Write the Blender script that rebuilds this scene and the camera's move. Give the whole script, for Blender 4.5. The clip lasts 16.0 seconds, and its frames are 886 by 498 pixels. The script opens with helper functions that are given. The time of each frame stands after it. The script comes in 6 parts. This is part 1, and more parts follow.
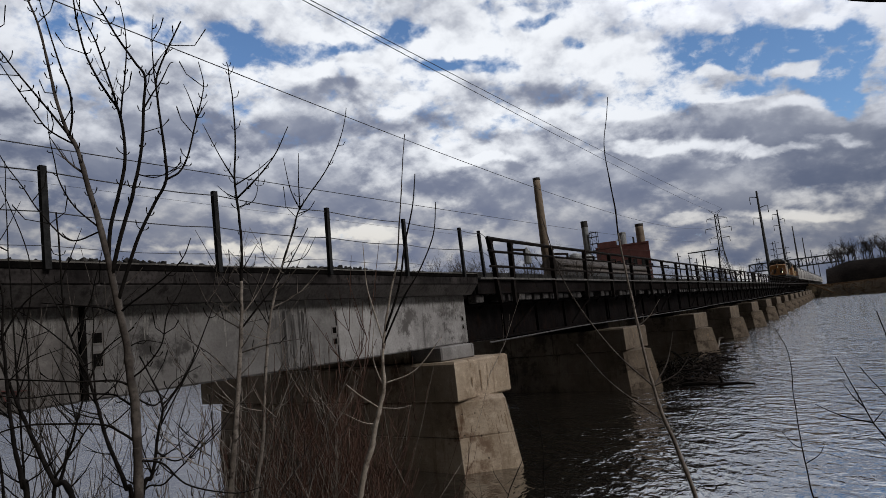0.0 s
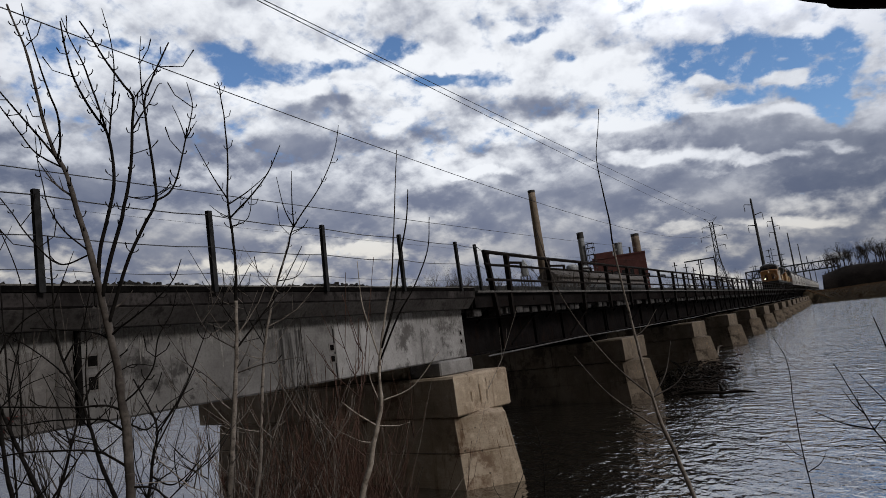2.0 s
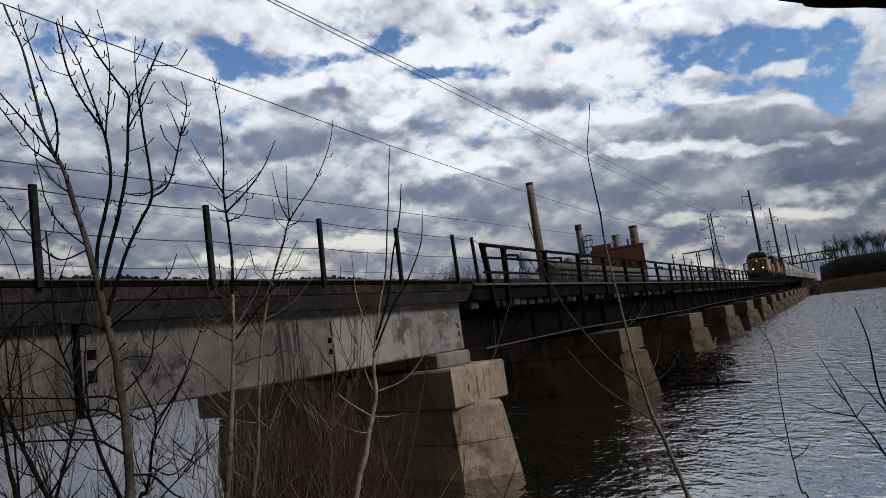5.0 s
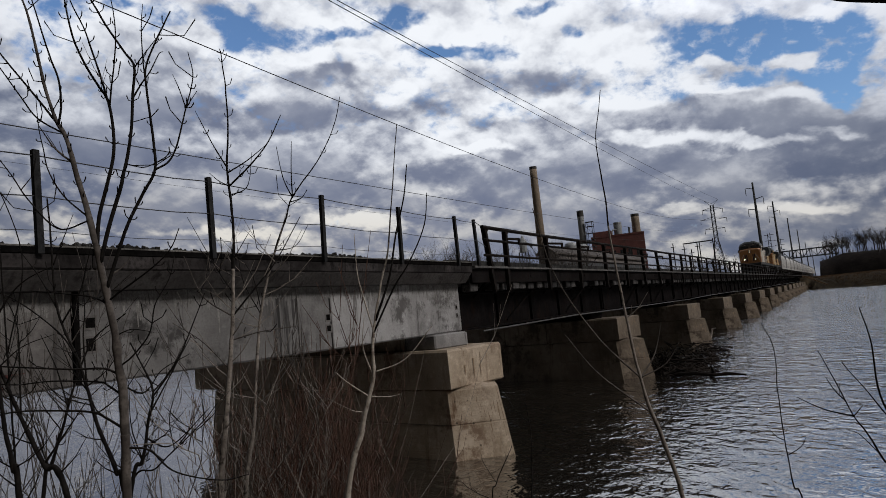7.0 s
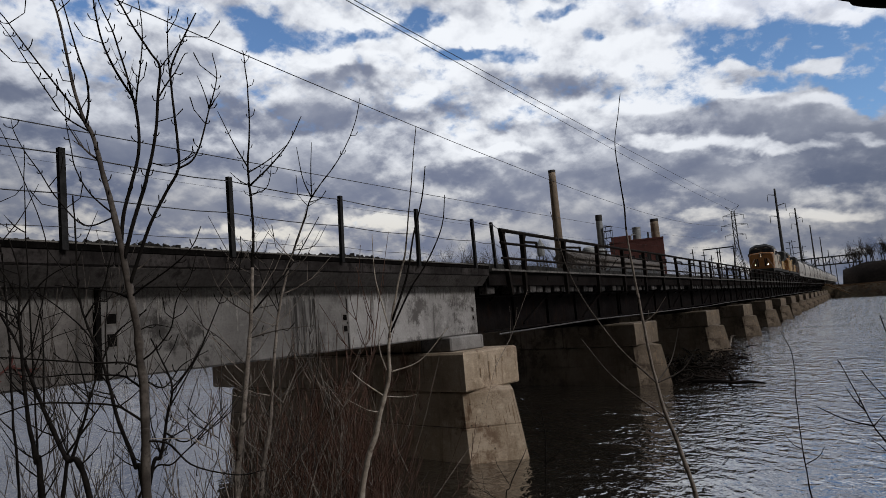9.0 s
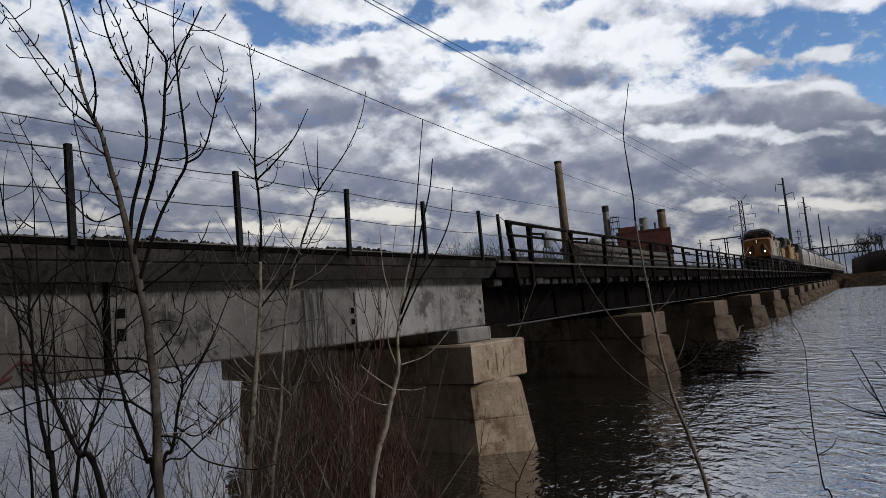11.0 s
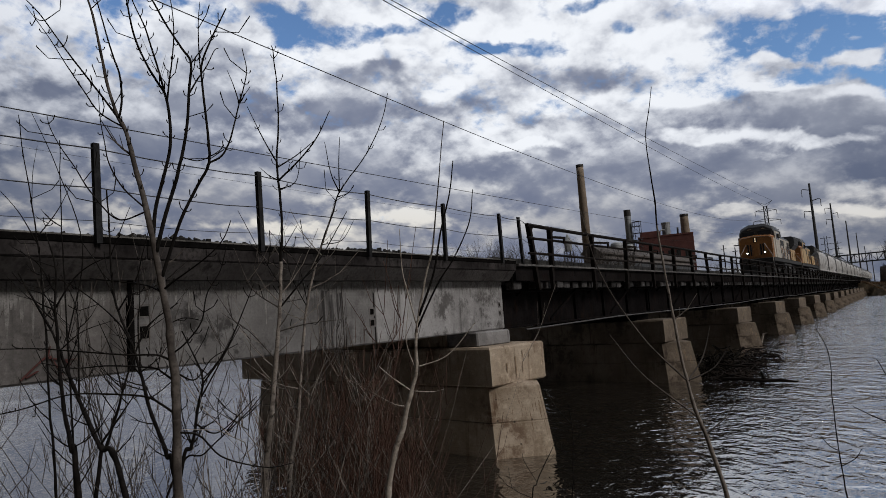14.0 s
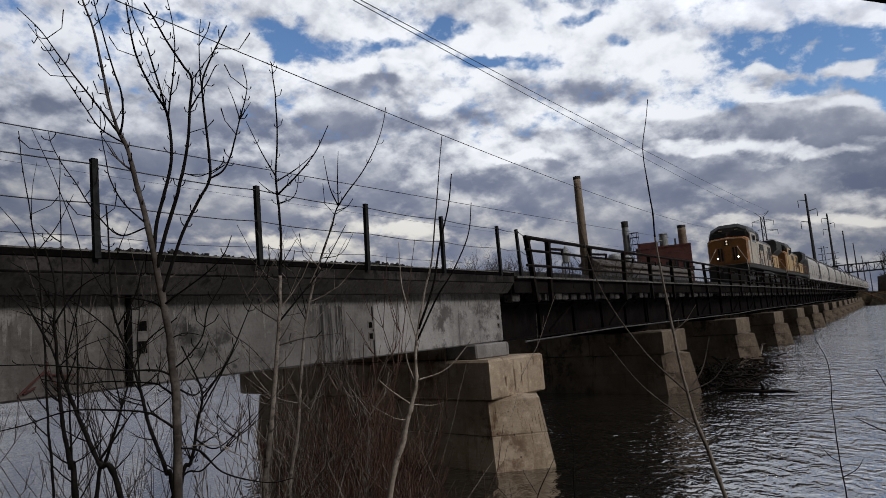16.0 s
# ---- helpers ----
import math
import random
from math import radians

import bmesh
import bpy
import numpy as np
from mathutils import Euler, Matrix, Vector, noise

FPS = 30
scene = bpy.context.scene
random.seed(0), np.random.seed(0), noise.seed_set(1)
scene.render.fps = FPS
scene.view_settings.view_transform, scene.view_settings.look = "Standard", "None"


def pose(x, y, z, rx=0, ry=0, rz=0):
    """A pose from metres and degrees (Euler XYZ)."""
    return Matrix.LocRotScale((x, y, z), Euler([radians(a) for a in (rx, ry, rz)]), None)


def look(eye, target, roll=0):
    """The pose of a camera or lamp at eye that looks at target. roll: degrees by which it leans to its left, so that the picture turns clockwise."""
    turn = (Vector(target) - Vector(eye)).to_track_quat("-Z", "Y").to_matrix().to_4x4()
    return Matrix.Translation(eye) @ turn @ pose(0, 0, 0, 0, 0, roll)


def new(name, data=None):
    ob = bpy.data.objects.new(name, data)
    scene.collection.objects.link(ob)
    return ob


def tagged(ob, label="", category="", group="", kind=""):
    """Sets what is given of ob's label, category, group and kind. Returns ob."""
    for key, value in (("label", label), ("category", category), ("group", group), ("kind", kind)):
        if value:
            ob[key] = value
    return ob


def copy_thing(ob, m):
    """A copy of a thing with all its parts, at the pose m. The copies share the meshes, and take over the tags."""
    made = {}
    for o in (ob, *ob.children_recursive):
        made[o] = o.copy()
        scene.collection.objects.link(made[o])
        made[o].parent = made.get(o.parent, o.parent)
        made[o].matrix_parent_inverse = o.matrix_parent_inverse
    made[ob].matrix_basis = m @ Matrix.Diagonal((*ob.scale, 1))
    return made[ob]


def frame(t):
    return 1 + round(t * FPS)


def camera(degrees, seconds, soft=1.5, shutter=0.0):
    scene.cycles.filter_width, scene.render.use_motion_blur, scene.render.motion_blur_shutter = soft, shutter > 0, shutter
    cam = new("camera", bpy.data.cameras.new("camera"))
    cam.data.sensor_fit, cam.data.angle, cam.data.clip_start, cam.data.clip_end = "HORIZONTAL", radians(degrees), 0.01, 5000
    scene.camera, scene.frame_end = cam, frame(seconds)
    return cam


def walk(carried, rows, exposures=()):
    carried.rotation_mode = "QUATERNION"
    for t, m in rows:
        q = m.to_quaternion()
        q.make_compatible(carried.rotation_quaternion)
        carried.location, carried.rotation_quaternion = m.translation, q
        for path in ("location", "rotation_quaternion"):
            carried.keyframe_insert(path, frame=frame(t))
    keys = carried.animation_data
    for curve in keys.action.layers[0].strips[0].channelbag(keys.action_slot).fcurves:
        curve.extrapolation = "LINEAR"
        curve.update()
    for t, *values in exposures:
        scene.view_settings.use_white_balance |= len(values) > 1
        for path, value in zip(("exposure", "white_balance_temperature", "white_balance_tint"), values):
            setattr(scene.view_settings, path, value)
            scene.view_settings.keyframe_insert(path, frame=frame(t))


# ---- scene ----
# ---- camera ----
cam = camera(68.0, 16.0, soft=0.55)
PATH = [
    (0, (-0.031, -0.013, 2.884), (-10.129, 17.085, 5.266), -6.33),
    (0.5, (-0.035, -0.005, 2.888), (-10.110, 17.085, 5.421), -6.72),
    (1, (-0.009, -0.014, 2.878), (-10.149, 17.032, 5.447), -6.66),
    (1.5, (-0.015, -0.010, 2.880), (-10.071, 17.073, 5.538), -6.99),
    (2, (-0.027, 0.002, 2.887), (-9.965, 17.131, 5.685), -7.68),
    (2.5, (-0.007, -0.013, 2.883), (-9.933, 17.128, 5.648), -7.78),
    (3, (-0.004, -0.017, 2.882), (-9.913, 17.137, 5.630), -7.69),
    (5.3, (0.022, -0.028, 2.879), (-9.922, 17.146, 5.363), -8.03),
    (5.5, (0.002, -0.006, 2.891), (-10.029, 17.145, 5.180), -7.06),
    (6, (-0.003, -0.005, 2.895), (-10.226, 17.062, 4.953), -5.85),
    (6.5, (-0.005, -0.008, 2.895), (-10.147, 17.101, 4.995), -5.56),
    (7, (0.002, -0.016, 2.893), (-10.040, 17.164, 4.894), -5.71),
    (7.5, (0.006, -0.023, 2.891), (-9.785, 17.300, 4.900), -5.90),
    (8, (0.012, -0.033, 2.889), (-9.964, 17.181, 4.931), -5.84),
    (8.5, (0.007, -0.033, 2.891), (-10.289, 16.979, 5.037), -5.10),
    (9, (0.009, -0.027, 2.889), (-10.470, 16.876, 5.008), -4.71),
    (11.5, (-0.006, -0.022, 2.893), (-10.730, 16.752, 4.795), -5.31),
    (12, (-0.003, -0.022, 2.892), (-10.756, 16.724, 4.882), -5.50),
    (12.5, (-0.000, -0.019, 2.892), (-10.815, 16.683, 4.908), -5.35),
    (13, (-0.001, -0.018, 2.894), (-10.810, 16.678, 4.997), -5.61),
    (13.5, (0.014, -0.028, 2.887), (-10.856, 16.630, 4.972), -5.35),
    (14, (-0.001, -0.020, 2.891), (-11.171, 16.446, 4.915), -4.25),
    (14.5, (-0.021, -0.017, 2.896), (-11.135, 16.460, 5.122), -4.27),
    (15, (-0.011, -0.022, 2.896), (-11.127, 16.436, 5.256), -4.85),
    (15.5, (-0.011, -0.019, 2.897), (-11.046, 16.494, 5.246), -4.57),
    (16, (-0.001, -0.030, 2.893), (-11.072, 16.453, 5.291), -4.65),
]
walk(cam, [(t, look(eye, target, roll)) for t, eye, target, roll in PATH])

# ---- world and sun ----
SUN_DIR = Vector((0.80, -0.03, 0.60)).normalized()
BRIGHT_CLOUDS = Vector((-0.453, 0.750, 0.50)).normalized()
OVERHEAD_GLOW = Vector((0.06, 0.71, 0.70)).normalized()
world = bpy.data.worlds.new("sky")
scene.world = world
world.use_nodes = True


def build_sky():
    nt = world.node_tree
    nt.nodes.clear()
    N, L = nt.nodes.new, nt.links.new

    def math_node(op, a, b=None, c=None, clamp=False):
        n = N("ShaderNodeMath")
        n.operation, n.use_clamp = op, clamp
        for i, v in enumerate((a, b, c)):
            if v is None:
                continue
            if isinstance(v, (int, float)):
                n.inputs[i].default_value = v
            else:
                L(v, n.inputs[i])
        return n.outputs[0]

    def smooth(v, lo, hi, a=0.0, b=1.0):
        n = N("ShaderNodeMapRange")
        n.interpolation_type = "SMOOTHSTEP"
        L(v, n.inputs[0])
        for i, k in enumerate((lo, hi, a, b)):
            n.inputs[i + 1].default_value = k
        return n.outputs[0]

    def mix(f, a, b):
        n = N("ShaderNodeMix")
        n.data_type = "RGBA"
        if isinstance(f, (int, float)):
            n.inputs[0].default_value = f
        else:
            L(f, n.inputs[0])
        for i, v in ((6, a), (7, b)):
            if isinstance(v, tuple):
                n.inputs[i].default_value = (*v, 1)
            else:
                L(v, n.inputs[i])
        return n.outputs[2]

    def noise_tex(vec, scale, detail, rough, dist=0.0):
        n = N("ShaderNodeTexNoise")
        L(vec, n.inputs["Vector"])
        n.inputs["Scale"].default_value, n.inputs["Detail"].default_value = scale, detail
        n.inputs["Roughness"].default_value, n.inputs["Distortion"].default_value = rough, dist
        return n.outputs["Fac"]

    true_dir = N("ShaderNodeTexCoord").outputs["Generated"]
    # the cloud streets slope a little towards the far shore
    turn = N("ShaderNodeVectorRotate")
    turn.rotation_type = "AXIS_ANGLE"
    L(true_dir, turn.inputs["Vector"])
    turn.inputs["Axis"].default_value = (-0.518, 0.846, 0.122)
    turn.inputs["Angle"].default_value = radians(-6.5)
    co = turn.outputs[0]
    sep = N("ShaderNodeSeparateXYZ")
    L(co, sep.inputs[0])
    x, y, z = sep.outputs
    zz = math_node("ADD", math_node("MAXIMUM", z, 0.0), 0.50)
    comb = N("ShaderNodeCombineXYZ")
    L(math_node("DIVIDE", x, zz), comb.inputs[0])
    L(math_node("DIVIDE", y, zz), comb.inputs[1])
    comb.inputs[2].default_value = 3.7
    p = comb.outputs[0]
    # decks of cloud, broken edges, small puffs
    deck = noise_tex(p, 3.0, 4.0, 0.5, 0.2)
    mid = noise_tex(p, 6.0, 8.0, 0.52, 0.15)
    puff = noise_tex(p, 15.0, 8.0, 0.56, 0.1)
    # the same clouds a little higher up: where they thin out upward, a crest catches the light
    higher = N("ShaderNodeVectorMath")
    higher.operation = "MULTIPLY"
    L(p, higher.inputs[0])
    higher.inputs[1].default_value = (0.968, 0.968, 1.0)
    mid_up = noise_tex(higher.outputs[0], 6.0, 8.0, 0.52, 0.15)
    puff_up = noise_tex(higher.outputs[0], 15.0, 8.0, 0.56, 0.1)

    def along(axis):
        n = N("ShaderNodeVectorMath")
        n.operation = "DOT_PRODUCT"
        L(true_dir, n.inputs[0])
        n.inputs[1].default_value = axis
        return n.outputs["Value"]

    ahead = math_node("MAXIMUM", along(VIEW), 0.08)
    # cloud edges wander, so that no region keeps a plain oval outline
    sway = math_node("MULTIPLY_ADD", noise_tex(p, 9.0, 4.0, 0.55), 0.10, -0.05)
    lift = math_node("MULTIPLY_ADD", noise_tex(p, 11.0, 4.0, 0.55, 0.4), 0.05, -0.025)
    across = math_node("ADD", math_node("DIVIDE", along(STREET), ahead), sway)
    upward = math_node("ADD", math_node("DIVIDE", along(RISE), ahead), lift)

    def patch(a, b, wide, high, gain):
        """A soft oval region of the view, drawn out along the cloud streets."""
        u = math_node("MULTIPLY_ADD", across, 1 / wide, -a / wide)
        v = math_node("MULTIPLY_ADD", upward, 1 / high, -b / high)
        far = math_node("SQRT", math_node("MULTIPLY_ADD", u, u, math_node("MULTIPLY", v, v)))
        return smooth(far, 0.35, 1.45, gain, 0.0)

    def add(*terms):
        out = terms[0]
        for t in terms[1:]:
            out = math_node("ADD", out, t)
        return out

    def times(v, k):
        return math_node("MULTIPLY", v, k)

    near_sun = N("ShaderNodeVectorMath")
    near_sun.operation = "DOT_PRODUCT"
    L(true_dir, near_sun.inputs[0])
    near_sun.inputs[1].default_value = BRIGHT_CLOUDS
    crest = add(times(mid, 1.5), times(mid_up, -1.5), times(puff, 1.0), times(puff_up, -1.0))
    wisp = noise_tex(p, 38.0, 6.0, 0.6, 0.2)
    body = add(times(mid, 0.60), times(puff, 0.95), times(wisp, 0.60), -0.47)
    body = add(body, smooth(z, 0.20, 0.34, 0.26, 0.0), *[patch(a, b, w, h * 1.08, g * 1.04) for a, b, w, h, g in BLUE_GAPS], *[patch(*b) for b in CLOUD_PUFFS])
    # full cover in the unseen sky behind, darkened to hold back ambient light
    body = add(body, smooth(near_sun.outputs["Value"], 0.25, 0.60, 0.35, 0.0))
    cover = math_node("MAXIMUM", smooth(body, 0.27, 0.62), smooth(wisp, 0.50, 0.78, 0.0, 0.65))
    heavy = add(times(deck, 0.45), times(mid, 0.66), times(puff, 0.42), times(crest, -0.55), times(wisp, 0.16), -0.155)
    heavy = add(heavy, smooth(z, 0.10, 0.32, 0.225, 0.13), smooth(z, 0.22, 0.40, 0.0, -0.22), -0.06, *[patch(a, b, w, h, g * 0.8) for a, b, w, h, g in DARK_DECKS + LIT_BANDS])
    thick = smooth(heavy, 0.46, 0.88)
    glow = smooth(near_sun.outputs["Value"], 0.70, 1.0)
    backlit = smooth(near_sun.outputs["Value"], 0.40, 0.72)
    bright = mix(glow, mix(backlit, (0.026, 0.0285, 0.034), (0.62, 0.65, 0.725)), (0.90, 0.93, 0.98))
    bright = mix(smooth(z, 0.26, 0.10, 0.0, 0.75), bright, (0.70, 0.655, 0.57))
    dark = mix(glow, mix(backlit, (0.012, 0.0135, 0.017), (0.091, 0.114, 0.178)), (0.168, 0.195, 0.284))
    bright = mix(smooth(crest, 0.05, -0.35, 0.0, 0.28), bright, dark)
    dark = mix(smooth(crest, -0.10, 0.40, 0.0, 0.40), dark, bright)
    dark = mix(smooth(mid, 0.34, 0.66, 0.0, 0.20), dark, bright)
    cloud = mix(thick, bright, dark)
    # bright patch added high over the river, out of view, for sparkle on the water
    by_glow = N("ShaderNodeVectorMath")
    by_glow.operation = "DOT_PRODUCT"
    L(true_dir, by_glow.inputs[0])
    by_glow.inputs[1].default_value = OVERHEAD_GLOW
    cloud = mix(smooth(by_glow.outputs["Value"], 0.885, 0.985), cloud, (1.7, 1.76, 1.92))
    sky = N("ShaderNodeTexSky")
    sky.sky_type, sky.sun_disc = "NISHITA", False
    sky.sun_elevation = math.asin(SUN_DIR.z)
    sky.sun_rotation = math.atan2(SUN_DIR.x, SUN_DIR.y)
    sky.air_density, sky.dust_density, sky.ozone_density = 1.0, 0.0, 6.0
    b1, b2, mx, out = N("ShaderNodeBackground"), N("ShaderNodeBackground"), N("ShaderNodeMixShader"), N("ShaderNodeOutputWorld")
    L(sky.outputs[0], b1.inputs[0])
    b1.inputs[1].default_value = 0.125
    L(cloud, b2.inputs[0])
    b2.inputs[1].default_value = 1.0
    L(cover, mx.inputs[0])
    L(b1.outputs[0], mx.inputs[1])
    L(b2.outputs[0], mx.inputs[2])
    L(mx.outputs[0], out.inputs[0])


# the sky in the view over the bridge: place across and up, width, height, gain
STREET, RISE, VIEW = Vector((0.847, 0.518, -0.116)).normalized(), Vector((0.162, -0.044, 0.986)).normalized(), Vector((-0.506, 0.854, 0.121)).normalized()
BLUE_GAPS = [
    (0.446, 0.303, 0.086, 0.038, -0.46),
    (0.536, 0.312, 0.074, 0.036, -0.46),
    (0.595, 0.240, 0.042, 0.036, -0.42),
    (0.506, 0.245, 0.086, 0.014, -0.35),
    (0.387, 0.291, 0.024, 0.021, -0.30),
    (0.608, 0.315, 0.046, 0.043, -0.42),
    (-0.262, 0.294, 0.115, 0.017, -0.29),
    (-0.330, 0.322, 0.080, 0.019, -0.29),
    (-0.075, 0.322, 0.066, 0.014, -0.30),
    (-0.147, 0.304, 0.031, 0.009, -0.26),
    (0.050, 0.281, 0.085, 0.013, -0.30),
    (0.007, 0.276, 0.030, 0.007, -0.24),
    (0.190, 0.311, 0.029, 0.012, -0.30),
    (-0.430, 0.313, 0.034, 0.022, -0.28),
    (-0.492, 0.337, 0.029, 0.012, -0.26),
    (0.145, 0.347, 0.031, 0.008, -0.24),
    (-0.152, 0.017, 0.026, 0.007, -0.20),
    (0.630, 0.216, 0.034, 0.022, -0.36),
]
CLOUD_PUFFS = [
    (0.530, 0.276, 0.062, 0.015, 0.34),
    (0.411, 0.267, 0.047, 0.009, 0.30),
    (0.563, 0.346, 0.040, 0.017, 0.34),
    (0.416, 0.339, 0.039, 0.021, 0.30),
    (-0.291, 0.328, 0.019, 0.012, 0.20),
    (-0.187, 0.329, 0.052, 0.016, 0.20),
    (0.019, 0.311, 0.095, 0.022, 0.25),
    (0.138, 0.287, 0.034, 0.012, 0.22),
    (0.264, 0.293, 0.069, 0.034, 0.25),
    (-0.369, 0.293, 0.039, 0.016, 0.20),
]
DARK_DECKS = [
    (0.393, 0.193, 0.091, 0.023, 0.34),
    (0.165, 0.235, 0.082, 0.021, 0.30),
    (0.060, 0.238, 0.030, 0.021, 0.24),
    (0.104, 0.169, 0.078, 0.013, 0.22),
    (0.304, 0.109, 0.164, 0.022, 0.30),
    (0.519, 0.124, 0.129, 0.026, 0.34),
    (0.153, 0.079, 0.164, 0.019, 0.28),
    (-0.029, 0.189, 0.034, 0.019, 0.24),
    (0.008, 0.094, 0.052, 0.021, 0.24),
    (-0.150, 0.243, 0.028, 0.016, 0.24),
    (-0.202, 0.234, 0.036, 0.012, 0.20),
    (-0.110, 0.184, 0.052, 0.016, 0.22),
    (-0.288, 0.174, 0.103, 0.026, 0.26),
    (-0.358, 0.188, 0.052, 0.022, 0.24),
    (-0.462, 0.091, 0.129, 0.031, 0.24),
    (-0.234, 0.104, 0.112, 0.028, 0.26),
    (-0.112, 0.061, 0.078, 0.017, 0.26),
    (-0.686, 0.188, 0.069, 0.021, 0.20),
    (-0.695, 0.092, 0.060, 0.031, 0.22),
    (0.574, 0.198, 0.043, 0.010, 0.22),
]
LIT_BANDS = [
    (0.319, 0.152, 0.078, 0.010, -0.42),
    (0.477, 0.155, 0.095, 0.011, -0.42),
    (0.583, 0.172, 0.052, 0.010, -0.36),
    (0.547, 0.056, 0.112, 0.009, -0.35),
    (0.373, 0.046, 0.060, 0.007, -0.22),
    (-0.111, 0.021, 0.069, 0.010, -0.42),
    (0.062, 0.135, 0.052, 0.009, -0.40),
    (0.019, 0.303, 0.103, 0.026, -0.30),
    (0.264, 0.289, 0.086, 0.028, -0.30),
    (-0.185, 0.268, 0.121, 0.014, -0.34),
    (-0.351, 0.280, 0.052, 0.014, -0.30),
    (0.292, 0.212, 0.052, 0.014, -0.36),
    (-0.059, 0.212, 0.031, 0.024, -0.30),
    (0.383, 0.233, 0.095, 0.009, -0.34),
    (-0.328, -0.003, 0.138, 0.008, -0.34),
    (-0.640, -0.011, 0.103, 0.008, -0.30),
    (0.099, 0.196, 0.052, 0.007, -0.28),
    (0.420, 0.130, 0.034, 0.007, -0.30),
    (0.532, 0.223, 0.060, 0.009, -0.34),
]
build_sky()

sun = new("sun", bpy.data.lights.new("sun", "SUN"))
sun.data.energy, sun.data.angle, sun.data.color = 1.9, radians(18), (1.0, 0.96, 0.92)
sun.matrix_world = look(SUN_DIR * 100, (0, 0, 0))


# ---- materials ----
def material(name, dark, light, rough=0.8, scale=3.0, fine=30.0, bump=0.3, metal=0.0, stain=None, streak=0.0, rand=0.0, depth=0.01, spec=0.5, blotch=0.0):
    """Two-scale mottled surface: base between dark and light, optional stain colour in patches or vertical streaks."""
    m = bpy.data.materials.new(name)
    m.use_nodes = True
    nt = m.node_tree
    N, L = nt.nodes.new, nt.links.new
    bsdf = nt.nodes["Principled BSDF"]
    co = N("ShaderNodeTexCoord").outputs["Object"]

    def noise_tex(sc, detail, rough_, vec=co):
        n = N("ShaderNodeTexNoise")
        L(vec, n.inputs["Vector"])
        n.inputs["Scale"].default_value, n.inputs["Detail"].default_value, n.inputs["Roughness"].default_value = sc, detail, rough_
        return n.outputs["Fac"]

    def ramp(v, lo, hi):
        n = N("ShaderNodeMapRange")
        n.interpolation_type = "SMOOTHSTEP"
        L(v, n.inputs[0])
        n.inputs[1].default_value, n.inputs[2].default_value = lo, hi
        return n.outputs[0]

    def mix(f, a, b):
        n = N("ShaderNodeMix")
        n.data_type = "RGBA"
        L(f, n.inputs[0])
        for i, v in ((6, a), (7, b)):
            if isinstance(v, tuple):
                n.inputs[i].default_value = (*v, 1)
            else:
                L(v, n.inputs[i])
        return n.outputs[2]

    n1, n2 = noise_tex(scale, 6, 0.6), noise_tex(fine, 5, 0.6)
    col = mix(ramp(n1, 0.3, 0.7), dark, light)
    col = mix(ramp(n2, 0.35, 0.9), col, tuple(c * 0.55 for c in dark))
    if stain:
        mp = N("ShaderNodeMapping")
        L(co, mp.inputs[0])
        mp.inputs["Scale"].default_value = (1, 1, 1 - 0.93 * streak)
        n3 = noise_tex(scale * (1.7 + 5.0 * streak), 7, 0.65, mp.outputs[0])
        col = mix(ramp(n3, 0.505, 0.68), col, stain)
    if blotch:
        b1, b2 = noise_tex(scale * 3.1, 9, 0.72), noise_tex(scale * 0.7, 3, 0.5)
        both = N("ShaderNodeMath")
        both.operation = "MULTIPLY"
        L(ramp(b1, 0.50, 0.62), both.inputs[0])
        L(ramp(b2, 0.42, 0.60), both.inputs[1])
        amount = N("ShaderNodeMath")
        amount.operation = "MULTIPLY"
        L(both.outputs[0], amount.inputs[0])
        amount.inputs[1].default_value = blotch
        col = mix(amount.outputs[0], col, tuple(c * 0.28 for c in dark))
    if rand:
        oi = N("ShaderNodeObjectInfo")
        hs = N("ShaderNodeHueSaturation")
        mr = N("ShaderNodeMapRange")
        L(oi.outputs["Random"], mr.inputs[0])
        mr.inputs[3].default_value, mr.inputs[4].default_value = 1 - rand, 1 + rand
        L(mr.outputs[0], hs.inputs["Value"])
        L(col, hs.inputs["Color"])
        col = hs.outputs[0]
    L(col, bsdf.inputs["Base Color"])
    rr = N("ShaderNodeMapRange")
    L(n2, rr.inputs[0])
    rr.inputs[3].default_value, rr.inputs[4].default_value = max(0.05, rough - 0.12), min(1, rough + 0.12)
    L(rr.outputs[0], bsdf.inputs["Roughness"])
    bsdf.inputs["Metallic"].default_value = metal
    bsdf.inputs["Specular IOR Level"].default_value = spec
    if bump:
        bp = N("ShaderNodeBump")
        bp.inputs["Strength"].default_value, bp.inputs["Distance"].default_value = bump, depth
        L(n2, bp.inputs["Height"])
        L(bp.outputs[0], bsdf.inputs["Normal"])
    return m


